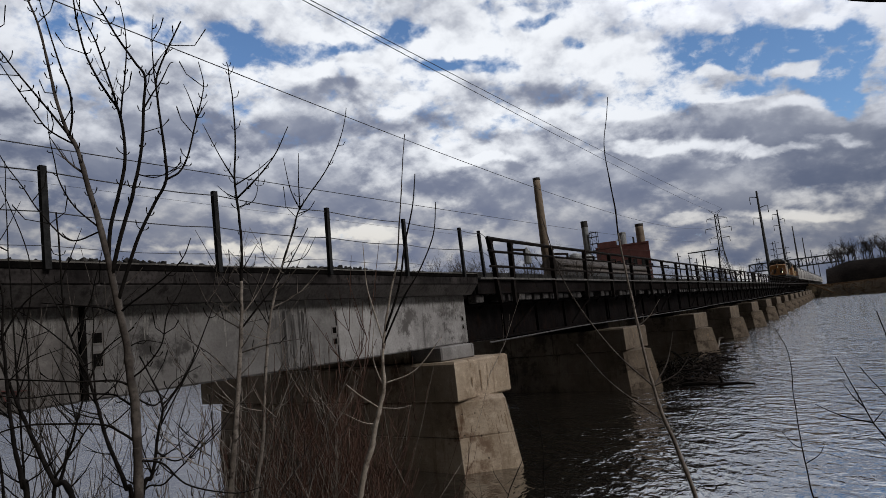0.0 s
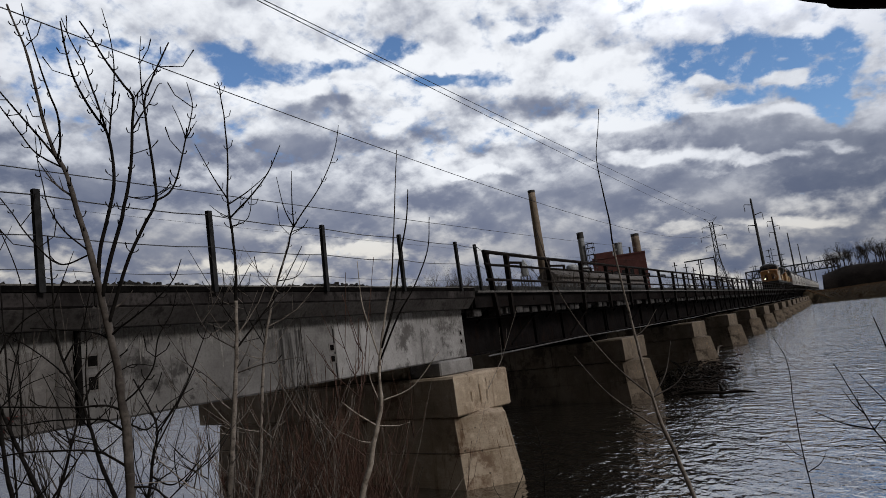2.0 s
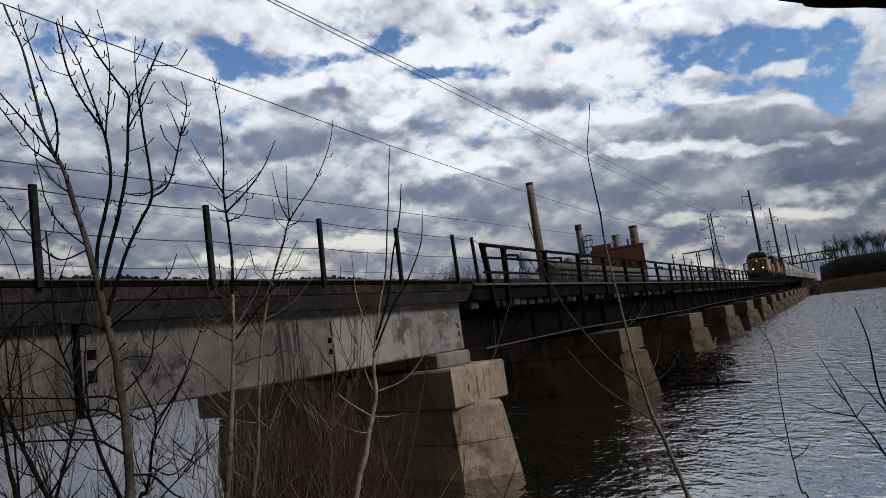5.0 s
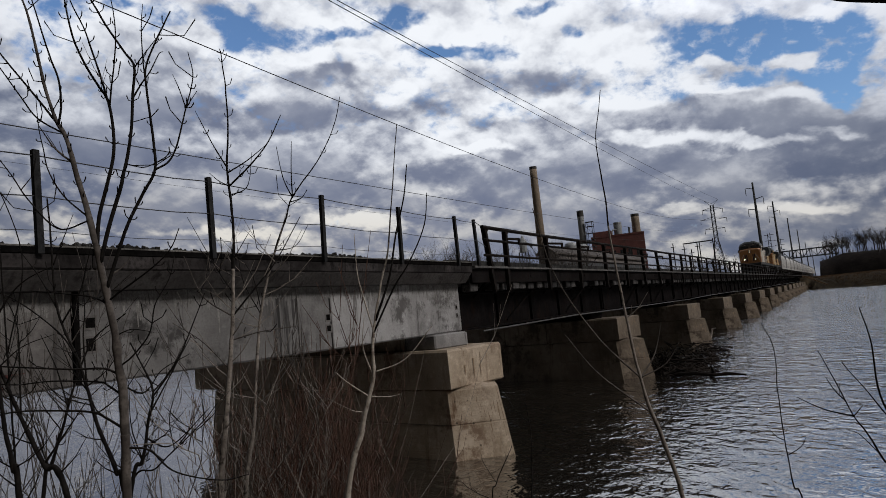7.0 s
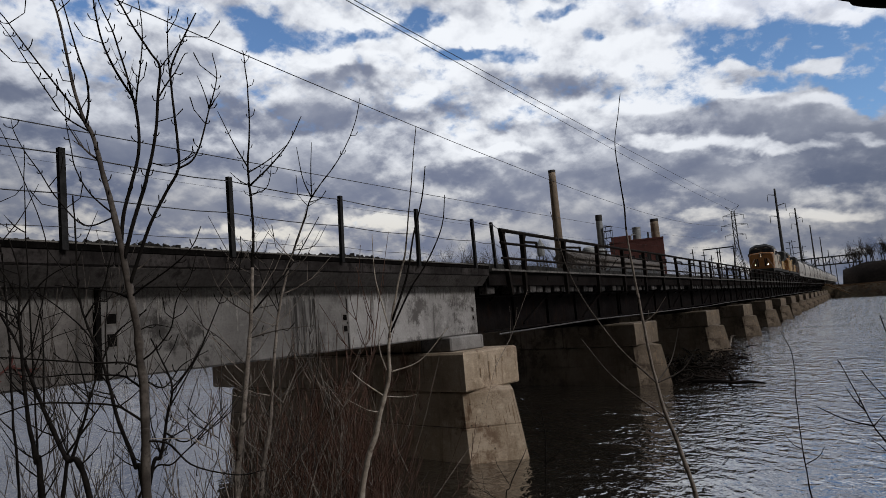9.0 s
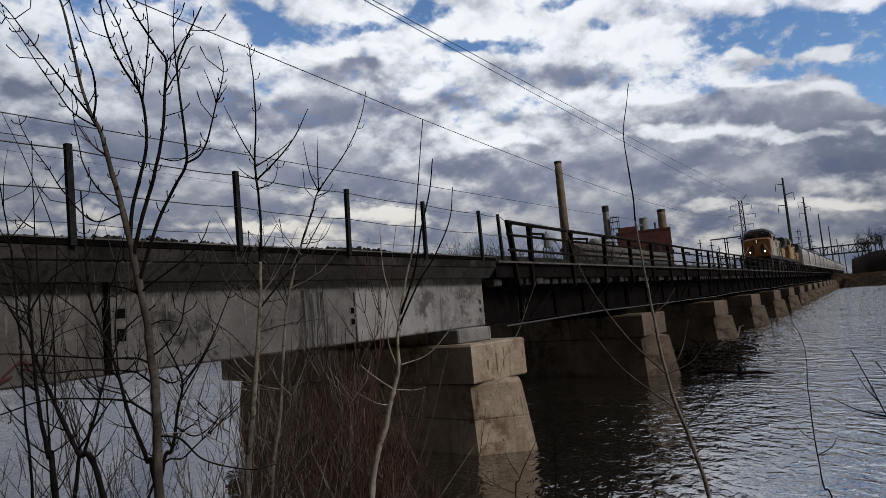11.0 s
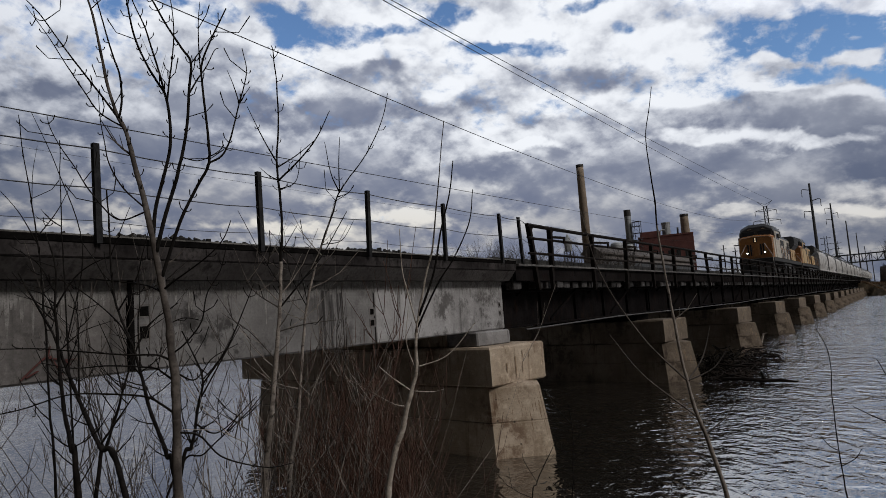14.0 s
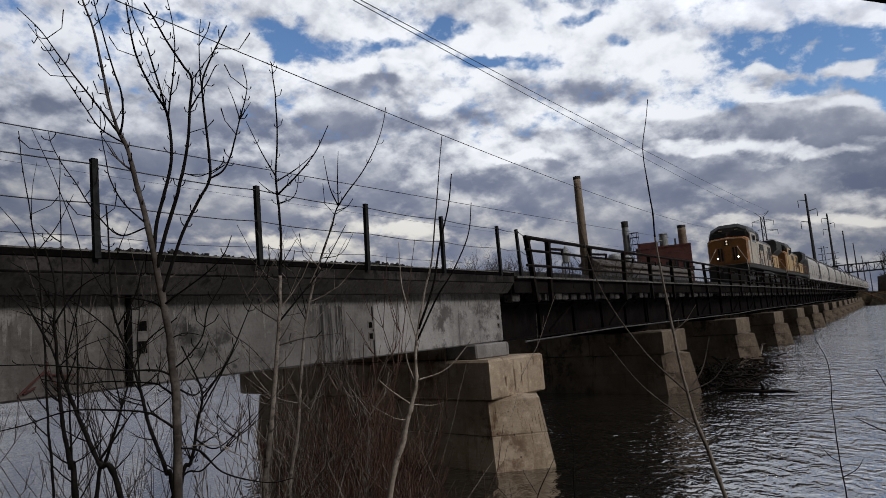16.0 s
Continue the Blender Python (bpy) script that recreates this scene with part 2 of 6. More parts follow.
def cast_concrete(name, dark, light, grime, sooty, runs, pale=0.25):
    """Board-cast concrete: cloudy patches, ragged soot, soft vertical run-off, lime bloom, pits and faint board lines."""
    m = bpy.data.materials.new(name)
    m.use_nodes = True
    nt = m.node_tree
    N, L = nt.nodes.new, nt.links.new
    bsdf = nt.nodes["Principled BSDF"]
    co = N("ShaderNodeTexCoord").outputs["Object"]

    def noise_tex(scale, detail, rough, stretch=(1, 1, 1), shift=0.0):
        mp = N("ShaderNodeMapping")
        L(co, mp.inputs[0])
        mp.inputs["Scale"].default_value = stretch
        mp.inputs["Location"].default_value = (shift, shift * 0.7, shift * 1.3)
        n = N("ShaderNodeTexNoise")
        L(mp.outputs[0], n.inputs["Vector"])
        n.inputs["Scale"].default_value, n.inputs["Detail"].default_value, n.inputs["Roughness"].default_value = scale, detail, rough
        return n.outputs["Fac"]

    def ramp(v, lo, hi, a=0.0, b=1.0):
        n = N("ShaderNodeMapRange")
        n.interpolation_type = "SMOOTHSTEP"
        L(v, n.inputs[0])
        for i, k in enumerate((lo, hi, a, b)):
            n.inputs[i + 1].default_value = k
        return n.outputs[0]

    def times(a, b):
        n = N("ShaderNodeMath")
        n.operation = "MULTIPLY"
        L(a, n.inputs[0])
        L(b, n.inputs[1])
        return n.outputs[0]

    def mix(f, a, b):
        n = N("ShaderNodeMix")
        n.data_type = "RGBA"
        L(f, n.inputs[0])
        for i, v in ((6, a), (7, b)):
            if isinstance(v, tuple):
                n.inputs[i].default_value = (*v, 1)
            else:
                L(v, n.inputs[i])
        return n.outputs[2]

    cloud, grain, pits = noise_tex(0.9, 6, 0.62), noise_tex(26, 6, 0.7), noise_tex(70, 2, 0.5, shift=3.0)
    col = mix(ramp(cloud, 0.32, 0.68), dark, light)
    col = mix(ramp(noise_tex(4.5, 8, 0.7, shift=7.0), 0.5, 0.72, 0.0, pale), col, tuple(min(0.8, c * 1.45) for c in light))
    # soot in ragged patches
    patches = times(ramp(noise_tex(2.1, 10, 0.74, shift=1.0), 0.47, 0.60), ramp(noise_tex(0.55, 3, 0.5, shift=5.0), 0.40, 0.62, 0.0, sooty))
    col = mix(patches, col, grime)
    # soft run-off, broken along its height
    run = times(ramp(noise_tex(7.0, 4, 0.6, (1, 1, 0.05), 2.0), 0.52, 0.66), ramp(noise_tex(1.4, 5, 0.6, (1, 1, 0.45), 9.0), 0.44, 0.66, 0.0, runs))
    col = mix(run, col, tuple(c * 0.9 for c in grime))
    col = mix(ramp(grain, 0.42, 0.85, 0.0, 0.55), col, tuple(c * 0.45 for c in dark))
    col = mix(ramp(pits, 0.68, 0.76, 0.0, 0.7), col, tuple(c * 0.3 for c in dark))
    oi, hs, mr = N("ShaderNodeObjectInfo"), N("ShaderNodeHueSaturation"), N("ShaderNodeMapRange")
    L(oi.outputs["Random"], mr.inputs[0])
    mr.inputs[3].default_value, mr.inputs[4].default_value = 0.94, 1.06
    L(mr.outputs[0], hs.inputs["Value"])
    L(col, hs.inputs["Color"])
    L(hs.outputs[0], bsdf.inputs["Base Color"])
    bsdf.inputs["Roughness"].default_value = 0.9
    bsdf.inputs["Specular IOR Level"].default_value = 0.25
    fine, boards = N("ShaderNodeBump"), N("ShaderNodeBump")
    fine.inputs["Strength"].default_value, fine.inputs["Distance"].default_value = 0.45, 0.012
    boards.inputs["Strength"].default_value, boards.inputs["Distance"].default_value = 0.5, 0.02
    L(noise_tex(3.0, 5, 0.6, (0.12, 0.12, 2.2), 4.0), boards.inputs["Height"])
    L(grain, fine.inputs["Height"])
    L(boards.outputs[0], fine.inputs["Normal"])
    L(fine.outputs[0], bsdf.inputs["Normal"])
    return m


def glow_material(name, colour, strength):
    m = bpy.data.materials.new(name)
    m.use_nodes = True
    b = m.node_tree.nodes["Principled BSDF"]
    b.inputs["Base Color"].default_value = (*colour, 1)
    b.inputs["Emission Color"].default_value = (*colour, 1)
    b.inputs["Emission Strength"].default_value = strength
    return m


def water_material():
    m = bpy.data.materials.new("river_water")
    m.use_nodes = True
    nt = m.node_tree
    N, L = nt.nodes.new, nt.links.new
    nt.nodes.remove(nt.nodes["Principled BSDF"])
    deep, shine, sheen, curve, both = N("ShaderNodeBsdfDiffuse"), N("ShaderNodeBsdfGlossy"), N("ShaderNodeFresnel"), N("ShaderNodeMath"), N("ShaderNodeMixShader")
    deep.inputs["Color"].default_value = (0.018, 0.0155, 0.0125, 1)
    shine.inputs["Color"].default_value = (1, 1, 1, 1)
    shine.inputs["Roughness"].default_value = 0.015
    sheen.inputs["IOR"].default_value = 1.33
    curve.operation = "POWER"
    L(sheen.outputs[0], curve.inputs[0])
    curve.inputs[1].default_value = 0.48
    L(curve.outputs[0], both.inputs[0])
    L(deep.outputs[0], both.inputs[1])
    L(shine.outputs[0], both.inputs[2])
    L(both.outputs[0], nt.nodes["Material Output"].inputs["Surface"])
    co = N("ShaderNodeTexCoord").outputs["Object"]
    prev = None
    reach = N("ShaderNodeVectorMath")
    reach.operation = "LENGTH"
    L(co, reach.inputs[0])
    # gusts roughen the surface in long patches
    streets = N("ShaderNodeMapping")
    streets.inputs["Rotation"].default_value = (0, 0, radians(20))
    streets.inputs["Scale"].default_value = (0.35, 1, 1)
    L(co, streets.inputs[0])
    patchy = N("ShaderNodeTexNoise")
    L(streets.outputs[0], patchy.inputs["Vector"])
    patchy.inputs["Scale"].default_value, patchy.inputs["Detail"].default_value = 0.45, 3.0
    breeze = N("ShaderNodeMapRange")
    L(patchy.outputs["Fac"], breeze.inputs[0])
    breeze.inputs[1].default_value, breeze.inputs[2].default_value = 0.36, 0.64
    breeze.inputs[3].default_value, breeze.inputs[4].default_value = 0.45, 1.45
    # the lee between the bank and the first pier lies calmer
    sep, lee = N("ShaderNodeSeparateXYZ"), N("ShaderNodeMath")
    L(co, sep.inputs[0])
    lee.operation = "MULTIPLY_ADD"
    L(sep.outputs["X"], lee.inputs[0])
    lee.inputs[1].default_value = 1.75
    L(sep.outputs["Y"], lee.inputs[2])
    calm, wind = N("ShaderNodeMapRange"), N("ShaderNodeMath")
    L(lee.outputs[0], calm.inputs[0])
    for i, k in enumerate((-4.0, 3.0, 0.22, 1.0)):
        calm.inputs[i + 1].default_value = k
    wind.operation = "MULTIPLY"
    L(calm.outputs[0], wind.inputs[0])
    L(breeze.outputs[0], wind.inputs[1])
    # swell, wind ripples, fine chop; crests run slantwise down the river
    for scale, stretch, turn, dist, strength, detail in ((0.30, 0.6, 31, 0.036, 0.5, 2), (2.4, 1.9, 48, 0.062, 0.9, 2), (6.5, 1.6, 18, 0.023, 1.0, 2)):
        mp = N("ShaderNodeMapping")
        mp.vector_type = "TEXTURE"
        mp.inputs["Rotation"].default_value = (0, 0, radians(turn))
        mp.inputs["Scale"].default_value = (1, stretch, 1)
        L(co, mp.inputs[0])
        n = N("ShaderNodeTexNoise")
        L(mp.outputs[0], n.inputs["Vector"])
        n.inputs["Scale"].default_value, n.inputs["Detail"].default_value = scale, detail
        n.inputs["Distortion"].default_value = 0.6
        bp = N("ShaderNodeBump")
        bp.inputs["Strength"].default_value = strength
        open_water = N("ShaderNodeMapRange")
        open_water.inputs[1].default_value, open_water.inputs[2].default_value = 9.0, 60.0
        open_water.inputs[3].default_value, open_water.inputs[4].default_value = dist, dist * 4.2
        L(reach.outputs["Value"], open_water.inputs[0])
        gust = N("ShaderNodeMath")
        gust.operation = "MULTIPLY"
        L(open_water.outputs[0], gust.inputs[0])
        L(wind.outputs[0], gust.inputs[1])
        L(gust.outputs[0], bp.inputs["Distance"])
        L(n.outputs["Fac"], bp.inputs["Height"])
        if prev:
            L(prev, bp.inputs["Normal"])
        prev = bp.outputs[0]
    for node in (deep, shine, sheen):
        L(prev, node.inputs["Normal"])
    return m


def glass_material():
    m = bpy.data.materials.new("dark_glass")
    m.use_nodes = True
    b = m.node_tree.nodes["Principled BSDF"]
    b.inputs["Base Color"].default_value = (0.02, 0.022, 0.025, 1)
    b.inputs["Roughness"].default_value = 0.08
    return m


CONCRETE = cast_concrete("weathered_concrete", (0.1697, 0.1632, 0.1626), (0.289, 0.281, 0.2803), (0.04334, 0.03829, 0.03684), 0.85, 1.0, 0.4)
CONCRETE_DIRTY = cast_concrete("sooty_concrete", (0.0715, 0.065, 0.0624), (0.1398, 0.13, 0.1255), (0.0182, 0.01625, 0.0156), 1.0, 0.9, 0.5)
CURB = material("dark_curb_concrete", (0.0153, 0.01346, 0.01346), (0.05814, 0.05202, 0.05141), 0.92, 1.5, 24, 0.4, stain=(0.00918, 0.008262, 0.008262), streak=0.6, spec=0.03, blotch=0.6)
CONCRETE_MID = cast_concrete("stained_concrete", (0.09228, 0.08724, 0.08557), (0.1621, 0.1555, 0.1538), (0.02349, 0.02125, 0.02069), 1.0, 1.0, 0.4)
# streaked grime, with the shade below the overhang put into the base colour
SOFFIT = material("grimy_shaded_soffit", (0.04836, 0.04352, 0.04232), (0.08866, 0.08141, 0.07899), 0.95, 1.2, 22, 0.4, stain=(0.02579, 0.02337, 0.02257), streak=0.6, spec=0.1)
# near-black that stands in for shade in hollows and under the curb edge
VOID = material("recess_shade_black", (0.004, 0.0037, 0.0036), (0.009, 0.0082, 0.008), 0.95, 6, 40, 0.2, spec=0.0)
SHED_ROOF = material("dull_brown_roofing", (0.075, 0.066, 0.062), (0.12, 0.108, 0.101), 0.9, 0.3, 3, 0.1, spec=0.05)
GRIMY_PIER = cast_concrete("grimy_pier_concrete", (0.0924, 0.0711, 0.0527), (0.176, 0.142, 0.11), (0.0317, 0.0209, 0.0147), 0.8, 0.9, 0.35)
PIER = cast_concrete("tan_pier_concrete", (0.257, 0.2, 0.143), (0.427, 0.351, 0.273), (0.095, 0.0477, 0.0252), 0.75, 1.0, 0.55)
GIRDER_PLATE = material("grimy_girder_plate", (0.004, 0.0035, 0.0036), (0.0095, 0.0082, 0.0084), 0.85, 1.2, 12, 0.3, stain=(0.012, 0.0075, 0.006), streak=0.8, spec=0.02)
DARK_BOARD = material("dark_weathered_plank", (0.07, 0.066, 0.064), (0.18, 0.172, 0.168), 0.9, 4, 40, 0.5, stain=(0.03, 0.028, 0.027), spec=0.1, blotch=0.7)
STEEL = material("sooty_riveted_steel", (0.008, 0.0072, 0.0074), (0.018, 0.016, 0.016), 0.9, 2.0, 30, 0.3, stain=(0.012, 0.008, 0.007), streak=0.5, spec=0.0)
RUST = material("rusted_railing_steel", (0.008, 0.007, 0.0065), (0.02, 0.015, 0.013), 0.8, 4, 60, 0.3, spec=0.03)
PIPE = material("galvanised_conduit", (0.035, 0.032, 0.031), (0.08, 0.075, 0.072), 0.65, 3, 40, 0.2, metal=0.1)
TIMBER = material("weathered_timber", (0.16, 0.145, 0.13), (0.34, 0.32, 0.29), 0.9, 4, 40, 0.5, stain=(0.08, 0.07, 0.06), rand=0.35)
OLD_TIE = material("old_tie_ends", (0.025, 0.023, 0.023), (0.105, 0.1, 0.099), 0.95, 5, 40, 0.5, stain=(0.008, 0.00725, 0.007), streak=0.8, rand=0.6, spec=0.1)
RAIL_STEEL = material("rail_steel", (0.07, 0.05, 0.04), (0.15, 0.12, 0.10), 0.5, 5, 40, 0.2, metal=0.6)
WORN_STRIP = material("worn_grey_edge_strip", (0.08, 0.074, 0.068), (0.19, 0.18, 0.165), 0.9, 3, 40, 0.5, stain=(0.03, 0.027, 0.024), blotch=0.5)
BALLAST = material("crushed_stone", (0.018, 0.0175, 0.017), (0.07, 0.067, 0.064), 0.95, 8, 40, 0.9, depth=0.03, spec=0.1)
POST = material("dark_fence_post", (0.012, 0.012, 0.013), (0.03, 0.03, 0.031), 0.8, 6, 50, 0.3, spec=0.12)
WIRE = material("dark_wire", (0.02, 0.02, 0.022), (0.035, 0.035, 0.04), 0.6, 10, 50, 0.0)
BARK = material("grey_brown_bark", (0.05, 0.042, 0.038), (0.125, 0.109, 0.098), 0.85, 14, 90, 0.6, stain=(0.03, 0.026, 0.024), depth=0.002, spec=0.12)
TWIG = material("dark_twig_bark", (0.006, 0.0052, 0.0048), (0.017, 0.0145, 0.013), 0.85, 20, 100, 0.3, depth=0.001, spec=0.08)
PALE_BARK = material("pale_sapling_bark", (0.27, 0.235, 0.20), (0.47, 0.42, 0.365), 0.85, 16, 110, 0.4, stain=(0.12, 0.095, 0.08), depth=0.002, spec=0.12)
MID_BARK = material("mid_brown_bark", (0.15, 0.128, 0.112), (0.30, 0.265, 0.235), 0.85, 16, 110, 0.4, stain=(0.05, 0.042, 0.037), depth=0.002, spec=0.12)
BRUSH = material("reddish_brush_stems", (0.051, 0.02635, 0.01955), (0.1445, 0.085, 0.0663), 0.85, 10, 80, 0.2, depth=0.001, spec=0.12)
SOIL = material("bank_soil_and_dead_grass", (0.03, 0.024, 0.017), (0.085, 0.066, 0.042), 0.95, 0.4, 6, 0.6, stain=(0.11, 0.075, 0.045), depth=0.05, spec=0.03)
DRY_GRASS = material("dry_grass", (0.11, 0.07, 0.042), (0.20, 0.13, 0.078), 0.95, 0.3, 3, 0.4, spec=0.03)
SCRUB = material("dark_scrub", (0.013, 0.0105, 0.009), (0.028, 0.022, 0.019), 0.95, 0.2, 2, 0.3, depth=0.05, spec=0.05)
FAR_TREE = material("bare_tree_bark", (0.045, 0.039, 0.035), (0.09, 0.078, 0.07), 0.9, 2, 20, 0.0, spec=0.12)
BRICK = material("red_brick_wall", (0.12, 0.043, 0.039), (0.165, 0.061, 0.054), 0.9, 0.3, 6, 0.2, stain=(0.08, 0.033, 0.03))
STACK = material("tan_brick_stack", (0.20, 0.155, 0.115), (0.30, 0.235, 0.175), 0.9, 0.4, 5, 0.2, stain=(0.13, 0.10, 0.08), streak=0.8)
SOOT = material("soot_blackened_rim", (0.03, 0.028, 0.027), (0.06, 0.055, 0.05), 0.9, 1, 8, 0.1)
GREY_METAL = material("grey_sheet_metal", (0.22, 0.23, 0.24), (0.34, 0.35, 0.36), 0.6, 0.5, 8, 0.1, metal=0.2)
DARK_METAL = material("dark_structural_steel", (0.04, 0.042, 0.045), (0.08, 0.083, 0.088), 0.6, 1, 10, 0.0, metal=0.3)
GREY_WALL = material("grey_industrial_wall", (0.11, 0.098, 0.093), (0.18, 0.162, 0.154), 0.9, 0.2, 3, 0.2, stain=(0.07, 0.063, 0.06), streak=0.7)
YELLOW = material("armour_yellow_paint", (0.272, 0.108, 0.028), (0.368, 0.156, 0.044), 0.45, 1.5, 20, 0.05, stain=(0.208, 0.084, 0.028))
LOCO_GREY = material("locomotive_grey_paint", (0.03, 0.032, 0.035), (0.055, 0.058, 0.062), 0.5, 1.5, 20, 0.05)
LOCO_BLACK = material("sooty_underframe", (0.012, 0.012, 0.012), (0.035, 0.033, 0.031), 0.7, 3, 30, 0.2)
# cream trim; also paints the sun's glare on the yellow locomotive sides
CREAM = material("cream_trim_and_glare_panel", (0.399, 0.365, 0.315), (0.51, 0.476, 0.425), 0.5, 2, 20, 0.05, stain=(0.34, 0.272, 0.187))
SOAKED_WOOD = material("soaked_driftwood", (0.006, 0.005, 0.004), (0.015, 0.0125, 0.01), 0.95, 5, 40, 0.5, spec=0.04)
# yellow paled in the colour itself, as overexposed sunlit sides look
GLARE_YELLOW = material("glare_paled_yellow_panel", (0.40, 0.27, 0.13), (0.54, 0.40, 0.22), 0.5, 1.5, 20, 0.05, stain=(0.30, 0.19, 0.09))
DRIP = material("dark_drip_stain", (0.126, 0.1193, 0.1142), (0.2268, 0.2168, 0.21), 0.95, 9, 40, 0.3, stain=(0.0588, 0.0546, 0.05208), streak=1.0, spec=0.1)
RUST_STREAK = material("brown_run_off_stain", (0.17, 0.115, 0.072), (0.30, 0.225, 0.16), 0.95, 9, 50, 0.3, stain=(0.13, 0.088, 0.06), streak=1.0, spec=0.1)
HOPPER = material("pale_grey_hopper_paint", (0.38, 0.37, 0.36), (0.52, 0.51, 0.50), 0.6, 0.8, 14, 0.1, stain=(0.24, 0.21, 0.18), streak=0.9, rand=0.1)
GRAFFITI = material("faded_red_graffiti", (0.065, 0.0175, 0.015), (0.1, 0.03, 0.025), 0.9, 5, 40, 0.2)
LAMP = glow_material("headlamp_glow", (1.0, 0.86, 0.62), 14.0)
DIM_LAMP = glow_material("dim_headlamp_glow", (1.0, 0.78, 0.5), 0.6)
WATER = water_material()
GLASS = glass_material()


# ---- mesh helpers ----
class Geo:
    """Collects vertices and faces of one mesh."""

    def __init__(self):
        self.v, self.f = [], []

    def add(self, verts, faces):
        o = len(self.v)
        self.v += [tuple(p) for p in verts]
        self.f += [tuple(i + o for i in f) for f in faces]
        return self

    def box(self, x0, x1, y0, y1, z0, z1, m=None, bevel=0.0):
        if bevel:
            b = bevel
            ring = [(x0 + b, y0), (x1 - b, y0), (x1, y0 + b), (x1, y1 - b), (x1 - b, y1), (x0 + b, y1), (x0, y1 - b), (x0, y0 + b)]
            cx, cy = (x0 + x1) / 2, (y0 + y1) / 2
            kx, ky = 1 - 2 * b / (x1 - x0), 1 - 2 * b / (y1 - y0)
            inner = [(cx + (px - cx) * kx, cy + (py - cy) * ky) for px, py in ring]
            vs = [(*p, z0) for p in inner] + [(*p, z0 + b) for p in ring] + [(*p, z1 - b) for p in ring] + [(*p, z1) for p in inner]
            fs = [tuple(range(7, -1, -1)), tuple(range(24, 32))]
            for k in range(3):
                fs += [(k * 8 + i, k * 8 + (i + 1) % 8, k * 8 + 8 + (i + 1) % 8, k * 8 + 8 + i) for i in range(8)]
        else:
            vs = [(x, y, z) for z in (z0, z1) for x, y in ((x0, y0), (x1, y0), (x1, y1), (x0, y1))]
            fs = [(3, 2, 1, 0), (4, 5, 6, 7), (0, 1, 5, 4), (1, 2, 6, 5), (2, 3, 7, 6), (3, 0, 4, 7)]
        if m is not None:
            vs = [m @ Vector(p) for p in vs]
        return self.add(vs, fs)

    def loft(self, rings, cap=True, closed=True):
        n = len(rings[0])
        vs = [p for r in rings for p in r]
        fs = []
        for k in range(len(rings) - 1):
            for i in range(n if closed else n - 1):
                j = (i + 1) % n
                fs.append((k * n + i, k * n + j, k * n + n + j, k * n + n + i))
        if cap:
            fs += [tuple(range(n - 1, -1, -1)), tuple(range((len(rings) - 1) * n, len(rings) * n))]
        return self.add(vs, fs)

    def tube(self, pts, radii, sides=6):
        """A round bar along points; radii: one number or one for each point."""
        pts = [Vector(p) for p in pts]
        if isinstance(radii, (int, float)):
            radii = [radii] * len(pts)
        rings = []
        a = None
        for i, p in enumerate(pts):
            d = (pts[min(i + 1, len(pts) - 1)] - pts[max(i - 1, 0)]).normalized()
            if a is None:
                a = d.cross(Vector((0, 0, 1)) if abs(d.z) < 0.9 else Vector((1, 0, 0)))
            a = (a - d * a.dot(d)).normalized()
            b = d.cross(a)
            rings.append([p + (a * math.cos(t) + b * math.sin(t)) * radii[i] for t in [2 * math.pi * k / sides for k in range(sides)]])
        return self.loft(rings)

    def bar(self, a, b, w, h=None):
        """A square bar from a to b."""
        a, b = Vector(a), Vector(b)
        h = w if h is None else h
        d = (b - a).normalized()
        ref = Vector((0, 0, 1)) if abs(d.z) < 0.9 else Vector((0, 1, 0))
        s = d.cross(ref).normalized() * w / 2
        u = s.cross(d).normalized() * h / 2
        return self.loft([[p - s - u, p + s - u, p + s + u, p - s + u] for p in (a, b)])

    def lathe(self, prof, sides=16, centre=(0, 0), axis="z"):
        rings = []
        for r, h in prof:
            ring = []
            for k in range(sides):
                t = 2 * math.pi * k / sides
                c, s = r * math.cos(t), r * math.sin(t)
                ring.append((centre[0] + c, centre[1] + s, h) if axis == "z" else (h, centre[0] + c, centre[1] + s))
            rings.append(ring)
        return self.loft(rings)

    def mesh(self, name, mat, smooth=False):
        me = bpy.data.meshes.new(name)
        me.from_pydata(self.v, [], self.f)
        me.materials.append(mat)
        if smooth:
            me.shade_smooth()
        bm = bmesh.new()
        bm.from_mesh(me)
        bmesh.ops.recalc_face_normals(bm, faces=bm.faces)
        bm.to_mesh(me)
        bm.free()
        me.update()
        return me


def part(name, geo, mat, parent, label="", smooth=False):
    ob = new(name, geo.mesh(name, mat, smooth) if isinstance(geo, Geo) else geo)
    ob.parent = parent
    return tagged(ob, label)


def shared(name, mesh, parent, m):
    ob = new(name, mesh)
    ob.parent = parent
    ob.matrix_basis = m
    return ob


def thing(name, label, category, m=None, group="", kind=""):
    ob = new(name)
    ob.empty_display_size = 0.2
    if m is not None:
        ob.matrix_basis = m
    return tagged(ob, label, category, group, kind)


def solid(name, geo, mat, label, category, group="", kind="", smooth=False):
    return tagged(new(name, geo.mesh(name, mat, smooth)), label, category, group, kind)


def rough_up(geo, amount, scale, seed):
    geo.v = [tuple(Vector(p) + noise.noise_vector(Vector(p) * scale + Vector((seed, 0, 0))) * amount) for p in geo.v]
    return geo


# ---- ground and river ----
AHEAD, ASIDE = Vector((-0.5225, 0.8526, 0)), Vector((0.8526, 0.5225, 0))


def far_shore(x):
    if x < -30:
        return max(70.0, 203 + (x + 30) * 26.0)
    if x < -5:
        return 200.0 - (x + 30) * 0.12
    return max(60.0, 197 - 2.3 * (x + 5))


